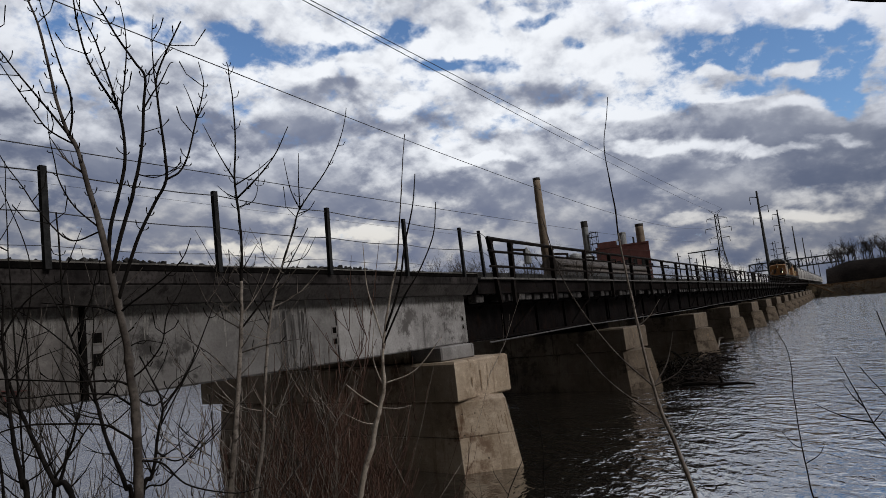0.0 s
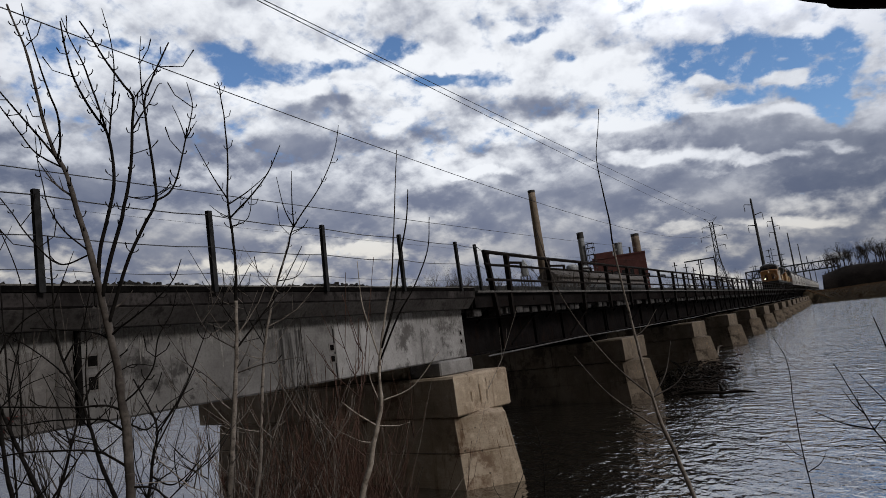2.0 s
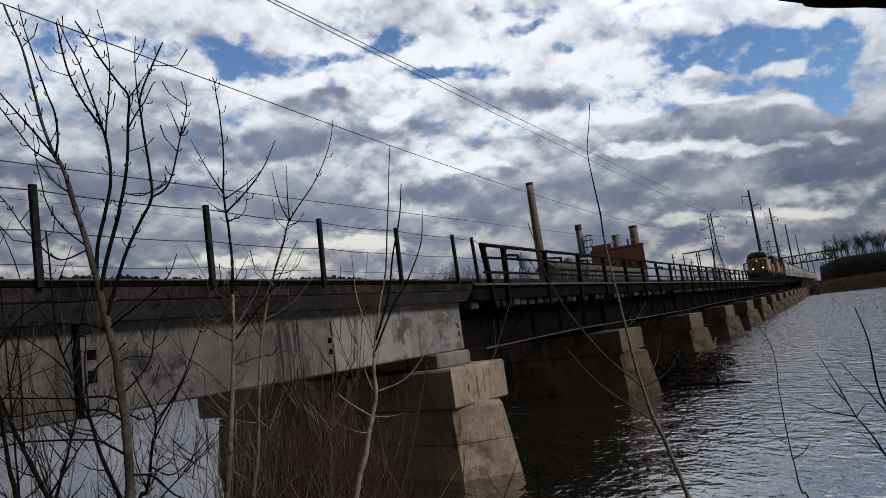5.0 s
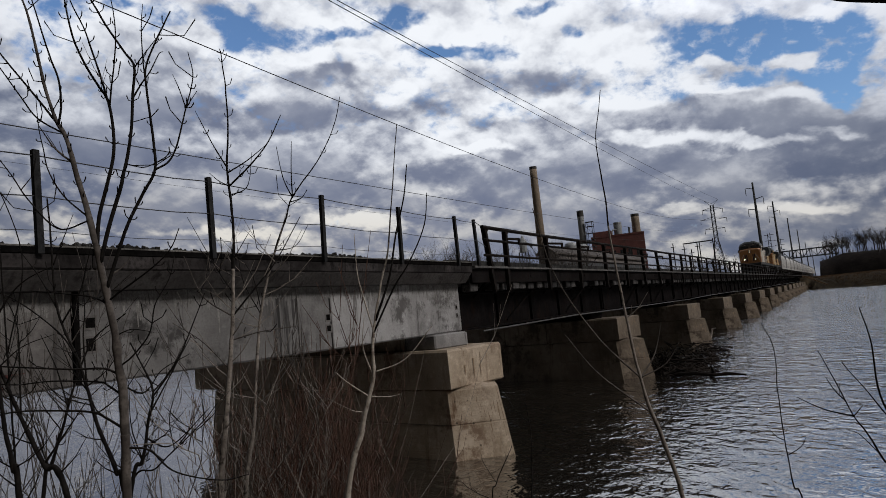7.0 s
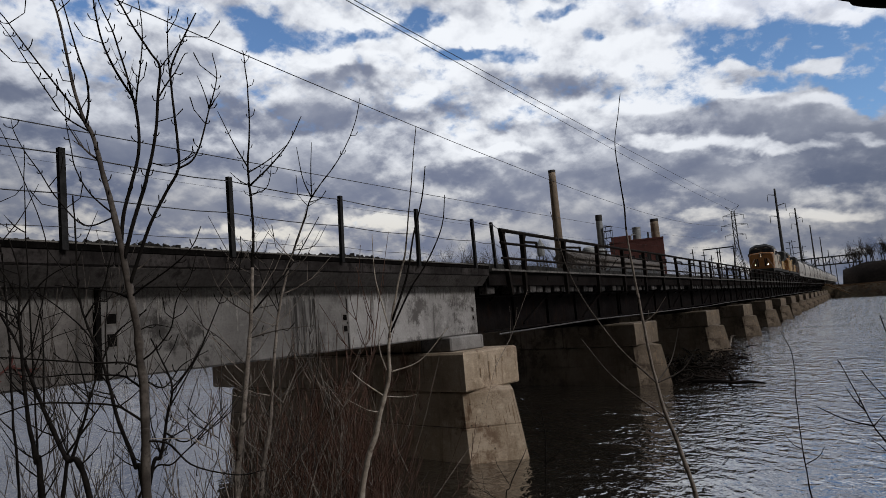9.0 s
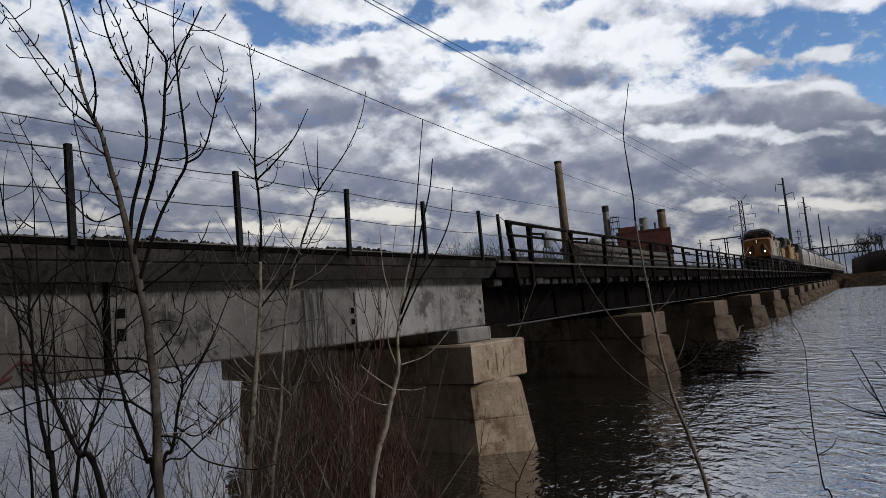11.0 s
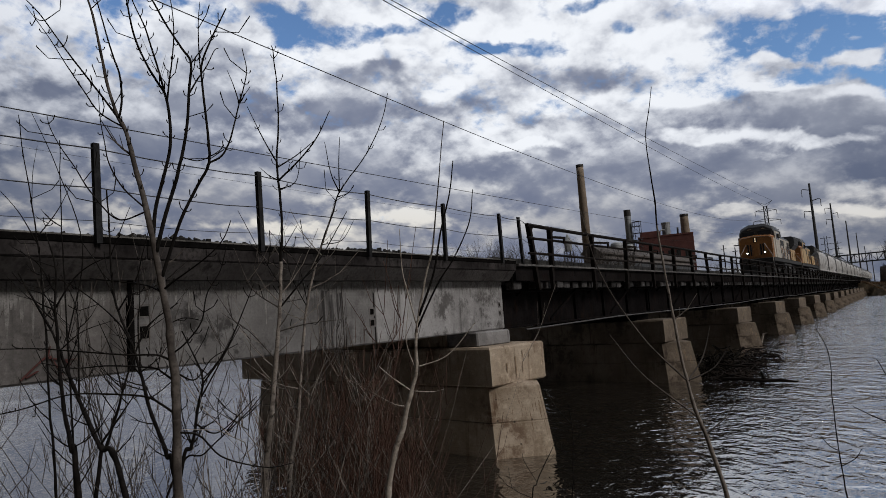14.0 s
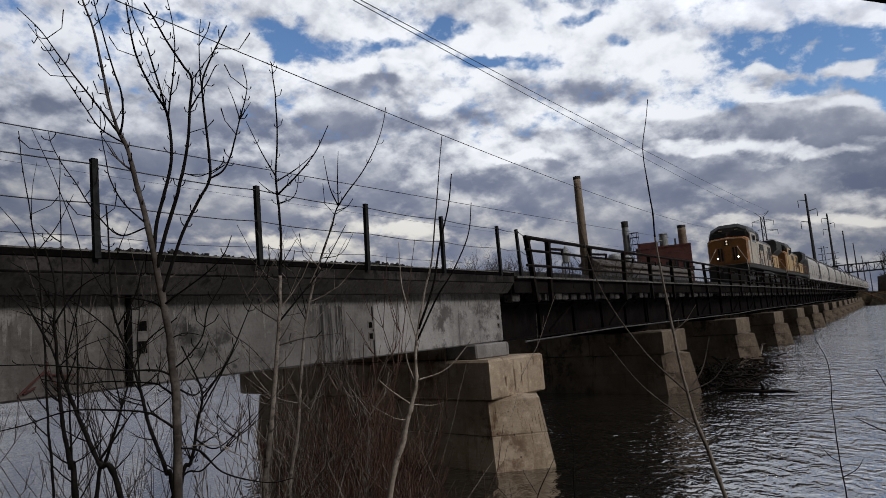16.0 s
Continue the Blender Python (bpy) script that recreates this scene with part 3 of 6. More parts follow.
def ground_height(x, y):
    p = Vector((x, y, 0))
    ahead = p.dot(AHEAD)
    if (y < 40 and ahead < 12) or y < -1.5:
        h = 1.25 - 0.26 * ahead if ahead > 0 else 1.25
        # steep bank added behind, out of view; it blocks sky light from there
        if y < -1.5:
            h = max(h, 1.25 - 1.3 * (y + 1.5))
        if ahead > 4.0:
            h -= 0.5 * (ahead - 4.0)
        h = min(h, 22.0) + 0.05 * noise.noise(p * 1.3)
        return max(h, -1.5)
    d = y - far_shore(x)
    if d < 0:
        return max(-1.5, d * 0.12)
    h = min(3.0, d * 0.28) + min(d, 400) * 0.004
    if abs(x + 10.45) < 9 and d > 0:
        h = max(h, 3.7 - max(0.0, abs(x + 10.45) - 3.4) * 0.5)
    return h + 0.18 * noise.noise(p * 0.15)


def build_ground():
    def steps(edges):
        out = []
        for a, b, s in edges:
            out += list(np.arange(a, b, s))
        return out + [edges[-1][1]]

    xs = steps([(-3000, -400, 400), (-400, -100, 25), (-100, -20, 5), (-20, 20, 1.0), (20, 100, 5), (100, 400, 25), (400, 3000, 400)])
    ys = steps([(-1500, -100, 200), (-100, -10, 15), (-10, 20, 1.0), (20, 100, 6), (100, 230, 3), (230, 500, 15), (500, 4000, 350)])
    v = [(x, y, ground_height(x, y)) for y in ys for x in xs]
    n = len(xs)
    f = [(j * n + i, j * n + i + 1, j * n + n + i + 1, j * n + n + i) for j in range(len(ys) - 1) for i in range(n - 1)]
    g = Geo().add(v, f)
    solid("ground", g, SOIL, "river banks of brown soil and dead winter grass", "ground", kind="structure", smooth=True)


build_ground()


def build_water():
    g = Geo()
    n = 8
    v = [(-900 + 1800 * i / n, -300 + 700 * j / n, 0) for j in range(n + 1) for i in range(n + 1)]
    g.add(v, [(j * (n + 1) + i, j * (n + 1) + i + 1, (j + 1) * (n + 1) + i + 1, (j + 1) * (n + 1) + i) for j in range(n) for i in range(n)])
    return solid("water", g, WATER, "rippled dark river water reflecting the cloudy sky", "river", kind="structure")


river = build_water()

# ---- bridge ----
TRACK_X, RAIL_Z = -10.45, 4.38
SKEW = 11.0
PIER_Y = [12.18] + [24.2 + 13.2 * k for k in range(14)]


def pier_ring(a0, a1, half, nose, z):
    return [(a0, 0, z), (a0 + nose, -half, z), (a1, -half, z), (a1, half, z), (a0 + nose, half, z)]


def build_pier(mat, cap_mat):
    """A cutwater pier: local x runs along its length away from the pointed upstream nose; a square-ended cap sits on its sloped top."""
    e = thing("bridge_pier", "tan weathered concrete pier with a pointed cutwater in the river", "bridge pier", group="piers of the railway bridge")
    body = Geo().loft([pier_ring(-0.10, 10.3, 1.0, 0.78, -1.6), pier_ring(0.0, 10.2, 0.917, 0.77, 0.0), pier_ring(0.125, 10.15, 0.858, 0.73, 0.655),
                       pier_ring(0.14, 10.15, 0.845, 0.73, 0.665), pier_ring(0.14, 10.14, 0.845, 0.73, 0.685), pier_ring(0.13, 10.14, 0.855, 0.73, 0.695),
                       pier_ring(0.255, 10.1, 0.80, 0.69, 1.345), pier_ring(0.275, 10.1, 0.785, 0.69, 1.365), pier_ring(0.95, 10.0, 0.40, 0.62, 1.50)])
    part("pier_body", body, mat, e)
    ring = lambda g, z: [(CAP_FACE + g, -0.885 + g, z), (11.1 - g, -0.885 + g, z), (11.1 - g, 0.885 - g, z), (CAP_FACE + g, 0.885 - g, z)]
    cap = Geo().loft([ring(0.03, 1.40), ring(0.0, 1.43), ring(0.0, 2.15), ring(0.035, 2.195)])
    part("pier_cap", rough_up(cap, 0.012, 1.7, 3), cap_mat, e, "blocky concrete cap with rust-brown streaks")
    return e


CAP_FACE = 0.757
pier = build_pier(PIER, PIER)
PIERS = []


def pier_pose(y):
    return pose(-5.93, y, 0) @ pose(0, 0, 0, 0, 0, 180 - SKEW)


def weather_pier(e, seed):
    """Run-off streaks, form-tie holes and pour joints on the pier's nose and long face."""
    rng = random.Random(seed)

    def on_nose(cap, u, z):
        k = min(1.0, max(0.0, z / 1.33))
        if cap:
            return Vector((CAP_FACE - rng.uniform(0.016, 0.019), 0.87 - 1.74 * u, z))
        a0, nose, half = 0.26 * k, 0.77 - 0.08 * k, 0.917 - 0.117 * k
        p = Vector((a0 + nose, half, z)).lerp(Vector((a0, 0, z)), u)
        return p + Vector((-half, nose, 0)).normalized() * rng.uniform(0.004, 0.007)

    g = Geo()
    for cap, count, z_top, z_low in ((True, 11, 2.13, 1.45), (False, 30, 1.30, 0.05)):
        for _ in range(count):
            u, w = min(0.96, max(0.03, rng.gauss(0.68, 0.22))), rng.uniform(0.005, 0.03) * rng.uniform(0.4, 1)
            z1 = z_top - (z_top - z_low) * 0.5 * rng.random() ** 2
            ln = min(z1 - z_low, rng.uniform(0.08, 0.5))
            g.add([on_nose(cap, u, z1), on_nose(cap, u + w, z1), on_nose(cap, u + w * 0.8, z1 - ln * 0.6), on_nose(cap, u + w * 0.5, z1 - ln), on_nose(cap, u + w * 0.1, z1 - ln * 0.6)], [(0, 4, 3, 2, 1)])
    tagged(part("run_off_stain", g, RUST_STREAK, e), "brown run-off streaks", kind="stuff")
    for u, z in ((0.36, 1.12), (0.10, 0.72), (0.40, 0.68), (0.72, 0.70), (0.12, 1.13), (0.45, 0.25)):
        c = on_nose(False, u, z)
        t = Vector((-0.77, -0.917, 0)).normalized()
        g = Geo().add([c + t * 0.022 * math.cos(q * 0.785) + Vector((0, 0, 0.022 * math.sin(q * 0.785))) for q in range(8)], [tuple(range(8))])
        part("form_tie_hole", g, GRIMY_PIER, e)
    part("pour_joint", Geo().box(0.87, 10.0, 0.848, 0.859, 0.674, 0.686), GRIMY_PIER, e)


weather_pier(pier, 5)
pier.matrix_basis = pier_pose(PIER_Y[0])
PIERS.append(pier)
plain_pier = build_pier(GRIMY_PIER, GRIMY_PIER)
weather_pier(plain_pier, 8)
plain_pier.matrix_basis = pier_pose(PIER_Y[1])
PIERS.append(plain_pier)
for yy in PIER_Y[2:]:
    PIERS.append(copy_thing(plain_pier, pier_pose(yy)))


def add_pedestals():
    for k, p in enumerate(PIERS):
        if k == 0:
            blocks = [(1.27, 2.2, -0.42, 0.66, 2.19, 2.50), (2.25, 10.9, -0.42, 0.62, 2.19, 2.50)]
        else:
            blocks = [(2.0, 10.9, -0.42, 0.5, 2.19, 2.48)]
        for b in blocks:
            # pedestals past the first pier take near-black steel to paint their shadow
            part("bearing_pedestal", Geo().box(*b, bevel=0.03), STEEL if k else PIER if b[0] > 2 else CONCRETE, p)


add_pedestals()

SPAN_END = 13.35


def build_concrete_span():
    e = thing("concrete_span", "weathered white-grey concrete girder span with a dark overhanging deck edge", "bridge span")
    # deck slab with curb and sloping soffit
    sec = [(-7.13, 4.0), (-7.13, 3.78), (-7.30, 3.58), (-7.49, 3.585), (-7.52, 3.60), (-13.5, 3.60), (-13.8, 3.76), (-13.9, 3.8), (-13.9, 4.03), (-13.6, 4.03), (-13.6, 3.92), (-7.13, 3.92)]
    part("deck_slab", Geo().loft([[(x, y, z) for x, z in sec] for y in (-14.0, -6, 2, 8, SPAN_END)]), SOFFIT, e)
    for k, (y0, y1) in enumerate(((-14.0, -8.4), (-8.39, -4.2), (-4.19, 0.1), (0.11, 4.33), (4.34, 8.78), (8.79, SPAN_END + 0.02))):
        part("deck_curb", Geo().box(-7.46, -7.10, y0, y1, 3.795, 4.03, bevel=0.015), CURB, e, "soot-dark concrete curb")
        # near-black strip paints the shadow under the curb's top edge
        part("curb_lip", Geo().box(-7.12, -7.088, y0, y1, 3.955, 4.032, bevel=0.008), VOID, e, "black strip painted as the shadow along the curb top")
    part("edge_strip", Geo().box(-7.15, -7.11, -14.0, SPAN_END, 4.034, 4.052), WORN_STRIP, e, "worn grey edge strip")
    # face girders in segments with open joints
    edges = [-14.0, -8.4, -4.2, 0.1, 4.33, 8.78, SPAN_END]
    for side, x0, x1 in ((0, -7.95, -7.5), (1, -13.4, -12.95)):
        for i in range(len(edges) - 1):
            a, b = edges[i] + (0.03 if i == 4 else 0.012), edges[i + 1] - (0.035 if i == 3 else 0.012)
            g = Geo().box(x0, x1, a, b, 2.5, 3.60, bevel=0.025)
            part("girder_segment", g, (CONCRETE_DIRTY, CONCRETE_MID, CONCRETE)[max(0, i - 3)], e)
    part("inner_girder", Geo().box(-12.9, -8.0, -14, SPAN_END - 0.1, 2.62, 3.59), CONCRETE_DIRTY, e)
    # anchor pockets: frames beside the joints, hollow shade painted as black plates
    for y0, z0, w, h in ((8.62, 2.98, 0.15, 0.15), (8.62, 2.79, 0.15, 0.15), (4.42, 3.13, 0.17, 0.17), (4.42, 2.86, 0.17, 0.20), (13.1, 2.99, 0.10, 0.12), (13.1, 2.81, 0.10, 0.11)):
        g = Geo()
        t = 0.026
        g.box(-7.502, -7.494, y0, y0 + w, z0, z0 + t).box(-7.502, -7.494, y0, y0 + w, z0 + h - t, z0 + h)
        g.box(-7.502, -7.494, y0, y0 + t, z0 + t, z0 + h - t).box(-7.502, -7.494, y0 + w - t, y0 + w, z0 + t, z0 + h - t)
        fr = part("anchor_pocket", g, CONCRETE_DIRTY, e)
        part("pocket_recess", Geo().box(-7.503, -7.496, y0 + t, y0 + w - t, z0 + t, z0 + h - t), VOID, fr)
    # dark strips painted as the shadows in the open vertical joints
    part("joint_filler", Geo().box(-7.54, -7.47, 4.30, 4.365, 2.52, 3.58), VOID, e)
    part("joint_filler", Geo().box(-7.52, -7.495, 8.777, 8.788, 2.50, 3.60), CONCRETE_DIRTY, e)
    # dark drips that ran down from the deck joint: ragged tapering tongues
    rng = random.Random(77)
    g, y = Geo(), -6.0
    while y < SPAN_END - 0.1:
        clump = 0.5 + 0.5 * noise.noise(Vector((y * 0.8, 3.1, 0.7))) + 0.35 * noise.noise(Vector((y * 3.1, 7.2, 0.3))) + (0.2 if y < 4.3 else 0.0)
        w = rng.uniform(0.012, 0.07)
        ln = 0.05 + 0.30 * max(0.0, clump) * rng.uniform(0.7, 1.15) + (0.35 * rng.random() if rng.random() < 0.10 else 0.0)
        xx, z0, wob = -7.4985 + rng.uniform(0.0, 0.003), 3.58, rng.uniform(-0.012, 0.012)
        g.add([(xx, y, z0), (xx, y + w, z0), (xx, y + w * 0.92 + wob, z0 - ln * 0.6), (xx, y + w * 0.62 + wob, z0 - ln), (xx, y + w * 0.34 + wob, z0 - ln), (xx, y + w * 0.05 + wob, z0 - ln * 0.6)], [(5, 4, 3, 2), (0, 5, 2, 1)])
        y += w * rng.uniform(0.55, 1.0) + (rng.uniform(0.05, 0.3) if clump < 0.3 else 0.0)
    tagged(part("drip_stain", g, DRIP, e), "ragged dark drip stains", kind="stuff")
    # faded painted marks
    scrawl = part("painted_mark", Geo().bar((-7.4975, 3.36, 2.75), (-7.4975, 3.44, 2.78), 0.05, 0.012), GRAFFITI, e, "faded red painted scrawl")
    for a, b in (((3.13, 2.55), (3.27, 2.68)), ((3.27, 2.68), (3.40, 2.79)), ((3.40, 2.79), (3.42, 2.88)), ((3.42, 2.77), (3.54, 2.57)), ((3.38, 2.76), (3.57, 2.72)), ((3.57, 2.72), (3.75, 2.72)), ((3.54, 2.74), (3.62, 2.67)), ((3.18, 2.57), (3.30, 2.63))):
        part("painted_stroke", Geo().bar((-7.497, *a), (-7.497, *b), 0.055, 0.012), GRAFFITI, scrawl)
    return e


build_concrete_span()


def build_abutment():
    g = Geo().box(-15, -6.6, -18, -10.5, -1.5, 2.5, bevel=0.1)
    solid("abutment", g, PIER, "concrete bridge abutment on the river bank", "abutment", kind="structure")


build_abutment()


def build_ballast():
    """Crushed stone heaped unevenly along the deck edge."""
    g = Geo()
    rng = random.Random(4)
    ys = np.arange(-14, SPAN_END + 0.01, 0.12)
    rows = []
    for y in ys:
        rows.append([(-7.46, y, 3.97 + 0.03 * rng.random()), (-7.7, y, 4.0 + 0.04 * rng.random()), (-9.2, y, 4.03 + 0.04 * rng.random()), (-11.7, y, 4.03 + 0.04 * rng.random()), (-13.58, y, 4.0)])
    g.loft([[(*p,) for p in r] for r in rows], cap=False, closed=False)
    for _ in range(2600):
        y, s = rng.uniform(-3, SPAN_END - 1.0), rng.uniform(0.012, 0.034)
        heap = max(0.0, noise.noise(Vector((y * 0.9, 1.7, 0.4))) + 0.25 - 0.05 * max(0.0, y - 5))
        if rng.random() > 0.25 + heap * 1.6:
            continue
        m = pose(rng.uniform(-7.7, -7.17), y, 4.045 + 0.09 * heap * rng.random(), rng.uniform(0, 90), rng.uniform(0, 90), rng.uniform(0, 90))
        g.box(-s, s, -s, s, -s * 0.7, s * 0.7, m)
    solid("ballast", g, BALLAST, "grey crushed stone ballast heaped along the deck", "ballast", kind="stuff")


build_ballast()


def build_wire_fence():
    e = thing("wire_fence", "dark square fence posts with three sagging wires along the deck edge", "fence")
    ys = [-7.46, -5.22, -2.98, -0.74, 1.50, 3.74, 5.98, 8.22, 10.46, 12.70, 13.66]
    rng = random.Random(2)
    tops = []
    for y in ys:
        lx, ly = rng.uniform(-0.02, 0.02), rng.uniform(-0.03, 0.03)
        part("post", Geo().loft([[(-7.09 + dx + lx * k, y + dy + ly * k, z) for dx, dy in ((0, -0.034), (0.06, -0.034), (0.06, 0.034), (0, 0.034))] for k, z in ((0, 3.95), (0.6, 4.6), (1, 5.06))]), POST, e)
        tops.append((lx, ly))
    for z, r in ((5.0, 0.008), (4.56, 0.007), (4.20, 0.004)):
        pts = []
        for i in range(len(ys) - 1):
            for s in (0, 0.25, 0.5, 0.75):
                y = ys[i] + (ys[i + 1] - ys[i]) * s
                pts.append((-7.05, y, z - 0.12 * s * (1 - s) + rng.uniform(-0.004, 0.004)))
        pts += [(-7.05, ys[-1], z), (-7.1, 14.2, z - 0.12)]
        part("wire", Geo().tube(pts, r, 5), WIRE, e)
    return e


build_wire_fence()

SPAN = 13.2
STEEL_Y = [13.42] + [24.9 + SPAN * k for k in range(14)]


def build_steel_span(length):
    """One dark deck-girder span with outrigger walkway and pipe railing; local y along the bridge."""
    e = thing("steel_span", "soot-black riveted steel girder span with timber deck and rusty walkway railing", "bridge span", group="steel spans of the railway bridge")
    for x in (-7.80, -12.55):
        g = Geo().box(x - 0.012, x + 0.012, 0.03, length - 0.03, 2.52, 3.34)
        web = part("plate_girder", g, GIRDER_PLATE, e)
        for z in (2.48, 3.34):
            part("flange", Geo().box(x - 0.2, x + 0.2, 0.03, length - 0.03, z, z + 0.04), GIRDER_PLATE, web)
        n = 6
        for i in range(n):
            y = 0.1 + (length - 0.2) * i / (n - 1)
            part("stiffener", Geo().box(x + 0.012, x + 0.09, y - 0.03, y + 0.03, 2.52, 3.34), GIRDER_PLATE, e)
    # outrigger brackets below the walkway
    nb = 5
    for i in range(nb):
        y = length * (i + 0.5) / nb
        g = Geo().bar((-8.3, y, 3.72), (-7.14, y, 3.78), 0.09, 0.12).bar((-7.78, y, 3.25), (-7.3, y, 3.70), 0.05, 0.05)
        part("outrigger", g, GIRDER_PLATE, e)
        if i % 2:
            part("knee_brace", Geo().bar((-7.77, y - 0.5, 2.60), (-7.55, y + 0.9, 3.38), 0.06, 0.04), GIRDER_PLATE, e)
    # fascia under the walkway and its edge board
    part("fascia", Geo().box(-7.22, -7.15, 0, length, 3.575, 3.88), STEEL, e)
    part("walkway_board", Geo().box(-7.45, -7.04, 0, length, 3.915, 3.96), DARK_BOARD, e, "grey weathered walkway plank")
    part("walkway_board", Geo().box(-7.85, -7.47, 0, length, 3.90, 3.945), TIMBER, e)
    part("walkway_board", Geo().box(-8.3, -7.87, 0, length, 3.90, 3.95), TIMBER, e)
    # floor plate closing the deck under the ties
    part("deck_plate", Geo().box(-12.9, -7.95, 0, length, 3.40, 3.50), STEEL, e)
    return e


TIE = Geo().box(-13.3, -7.62, -0.115, 0.115, 3.52, 3.86, bevel=0.012).mesh("bridge_tie", OLD_TIE)
TIE_END = Geo().box(-7.44, -7.21, -0.19, 0.19, 3.395, 3.57, bevel=0.015).mesh("tie_end", OLD_TIE)
RAIL_POST = Geo().box(-0.045, 0.045, -0.055, 0.055, -0.62, 0.98).box(0.045, 0.07, -0.055, 0.055, 0, 0.98).box(-0.03, 0.075, -0.09, 0.09, 0.86, 0.97).mesh("railing_post", RUST)
RAIL_ARM = Geo().box(-0.02, 0.02, 0.04, 0.62, 0.70, 0.76).box(-0.02, 0.02, 0.56, 0.62, 0.58, 0.70).mesh("railing_arm", RUST)


def build_bridge_steel():
    rng = random.Random(9)
    for k, y0 in enumerate(STEEL_Y):
        y1 = STEEL_Y[k + 1] if k + 1 < len(STEEL_Y) else y0 + SPAN
        length = y1 - y0
        if k == 0:
            e = build_steel_span(length)
            e.matrix_basis = pose(0, y0, 0)
        elif k == 1:
            base = build_steel_span(SPAN)
            base.matrix_basis = pose(0, y0, 0)
            e = base
        else:
            e = copy_thing(base, pose(0, y0, 0))
        if k < 10:
            n = int(length / 0.56)
            for i in range(n):
                y = 0.2 + i * length / n
                if k < 7:
                    shared("tie", TIE, e, pose(0, y, rng.uniform(-0.01, 0.01)))
                if rng.random() < 0.86:
                    shared("tie_end", TIE_END, e, pose(rng.uniform(-0.04, 0.03), y + rng.uniform(-0.04, 0.04), rng.uniform(-0.015, 0.015)))
    # railing: posts, three rails, in one run for each span
    post_ys = [14.33, 15.28] + [18.1 + 2.84 * i for i in range(66)]
    fence = thing("walkway_railing", "rusty dark steel walkway railing with three rails and stub brackets", "railing")
    for i, y in enumerate(post_ys):
        if y > 202:
            break
        lean = rng.uniform(-3.0, 1.5)
        shared("railing_post", RAIL_POST, fence, pose(-7.1, y, 3.95, (7, -3)[i] if i < 2 else rng.uniform(-2.5, 2.5), lean, rng.uniform(-3, 3)))
        if i > 0:
            shared("railing_arm", RAIL_ARM, fence, pose(-7.05, y, 3.95, rng.uniform(-3, 3), 0, rng.uniform(-25, 5)))
    for z, r in ((4.90, 0.048), (4.60, 0.034), (4.22, 0.034)):
        ys = [14.0] + [y for y in post_ys if y < 202]
        part("rail", Geo().tube([(-7.06, y, z + rng.uniform(-0.015, 0.015)) for y in ys], r, 6), RUST, fence)
    # the far side's plain railing
    far = thing("far_railing", "rusty dark steel railing along the bridge's other edge", "railing")
    for y in post_ys[1:66:1]:
        if y < 202:
            shared("railing_post", RAIL_POST, far, pose(-13.7, y, 3.95, 0, 0, 180))
    for z in (4.9, 4.5):
        part("rail", Geo().tube([(-13.7, y, z) for y in (14, 60, 120, 202)], 0.03, 6), RUST, far)
    # pale conduit hung along the lower flange
    pts = [(-7.15, 13.7 + 6.3 * i, 2.44 + 0.03 * math.sin(i * 1.3) + 0.02 * (i % 2)) for i in range(30)]
    conduit = thing("conduit", "pale galvanised conduit hung along the lower edge of the steel spans", "pipe")
    part("pipe", Geo().tube(pts, 0.021, 6), PIPE, conduit)
    for i in range(1, 28, 2):
        part("hanger", Geo().bar((-7.15, 13.7 + 6.3 * i, 2.45), (-8.2, 13.7 + 6.3 * i, 2.5), 0.04), STEEL, conduit)


build_bridge_steel()


def build_track():
    for dx in (-0.72, 0.72):
        x = TRACK_X + dx
        sec = [(-0.07, -0.18), (0.07, -0.18), (0.07, -0.165), (0.012, -0.14), (0.012, -0.05), (0.036, -0.04), (0.036, 0), (-0.036, 0), (-0.036, -0.04), (-0.012, -0.05), (-0.012, -0.14), (-0.07, -0.165)]
        solid("rail", Geo().loft([[(x + u, y, RAIL_Z + w) for u, w in sec] for y in (-14, 60, 200, 600)]), RAIL_STEEL, "steel running rail spiked to the bridge ties", "rail", "track rails", "structure")
    part_geo = Geo().box(-13.2, -7.7, 13.4, 600, 3.88, 4.18)
    solid("track_bed", part_geo, BALLAST, "dark stone track bed between the rails", "track bed", kind="structure")


build_track()


# ---- train ----
def build_wheelset(parent, y, r):
    g = Geo()
    for s in (-1, 1):
        x = s * 0.72
        g.lathe([(0.10, x - 0.05), (r * 0.8, x - 0.05), (r, x - 0.04), (r, x + 0.06), (r * 0.75, x + 0.07), (0.12, x + 0.07)], 18, (0, 0), "x")
    g.lathe([(0.08, -0.8), (0.08, 0.8)], 8, (0, 0), "x")
    g.box(-0.8, 0.8, -0.03, 0.03, r * 0.3, r * 0.7)
    ob = part("wheelset", g, RAIL_STEEL, parent)
    ob.matrix_basis = pose(0, y, r)
    return ob


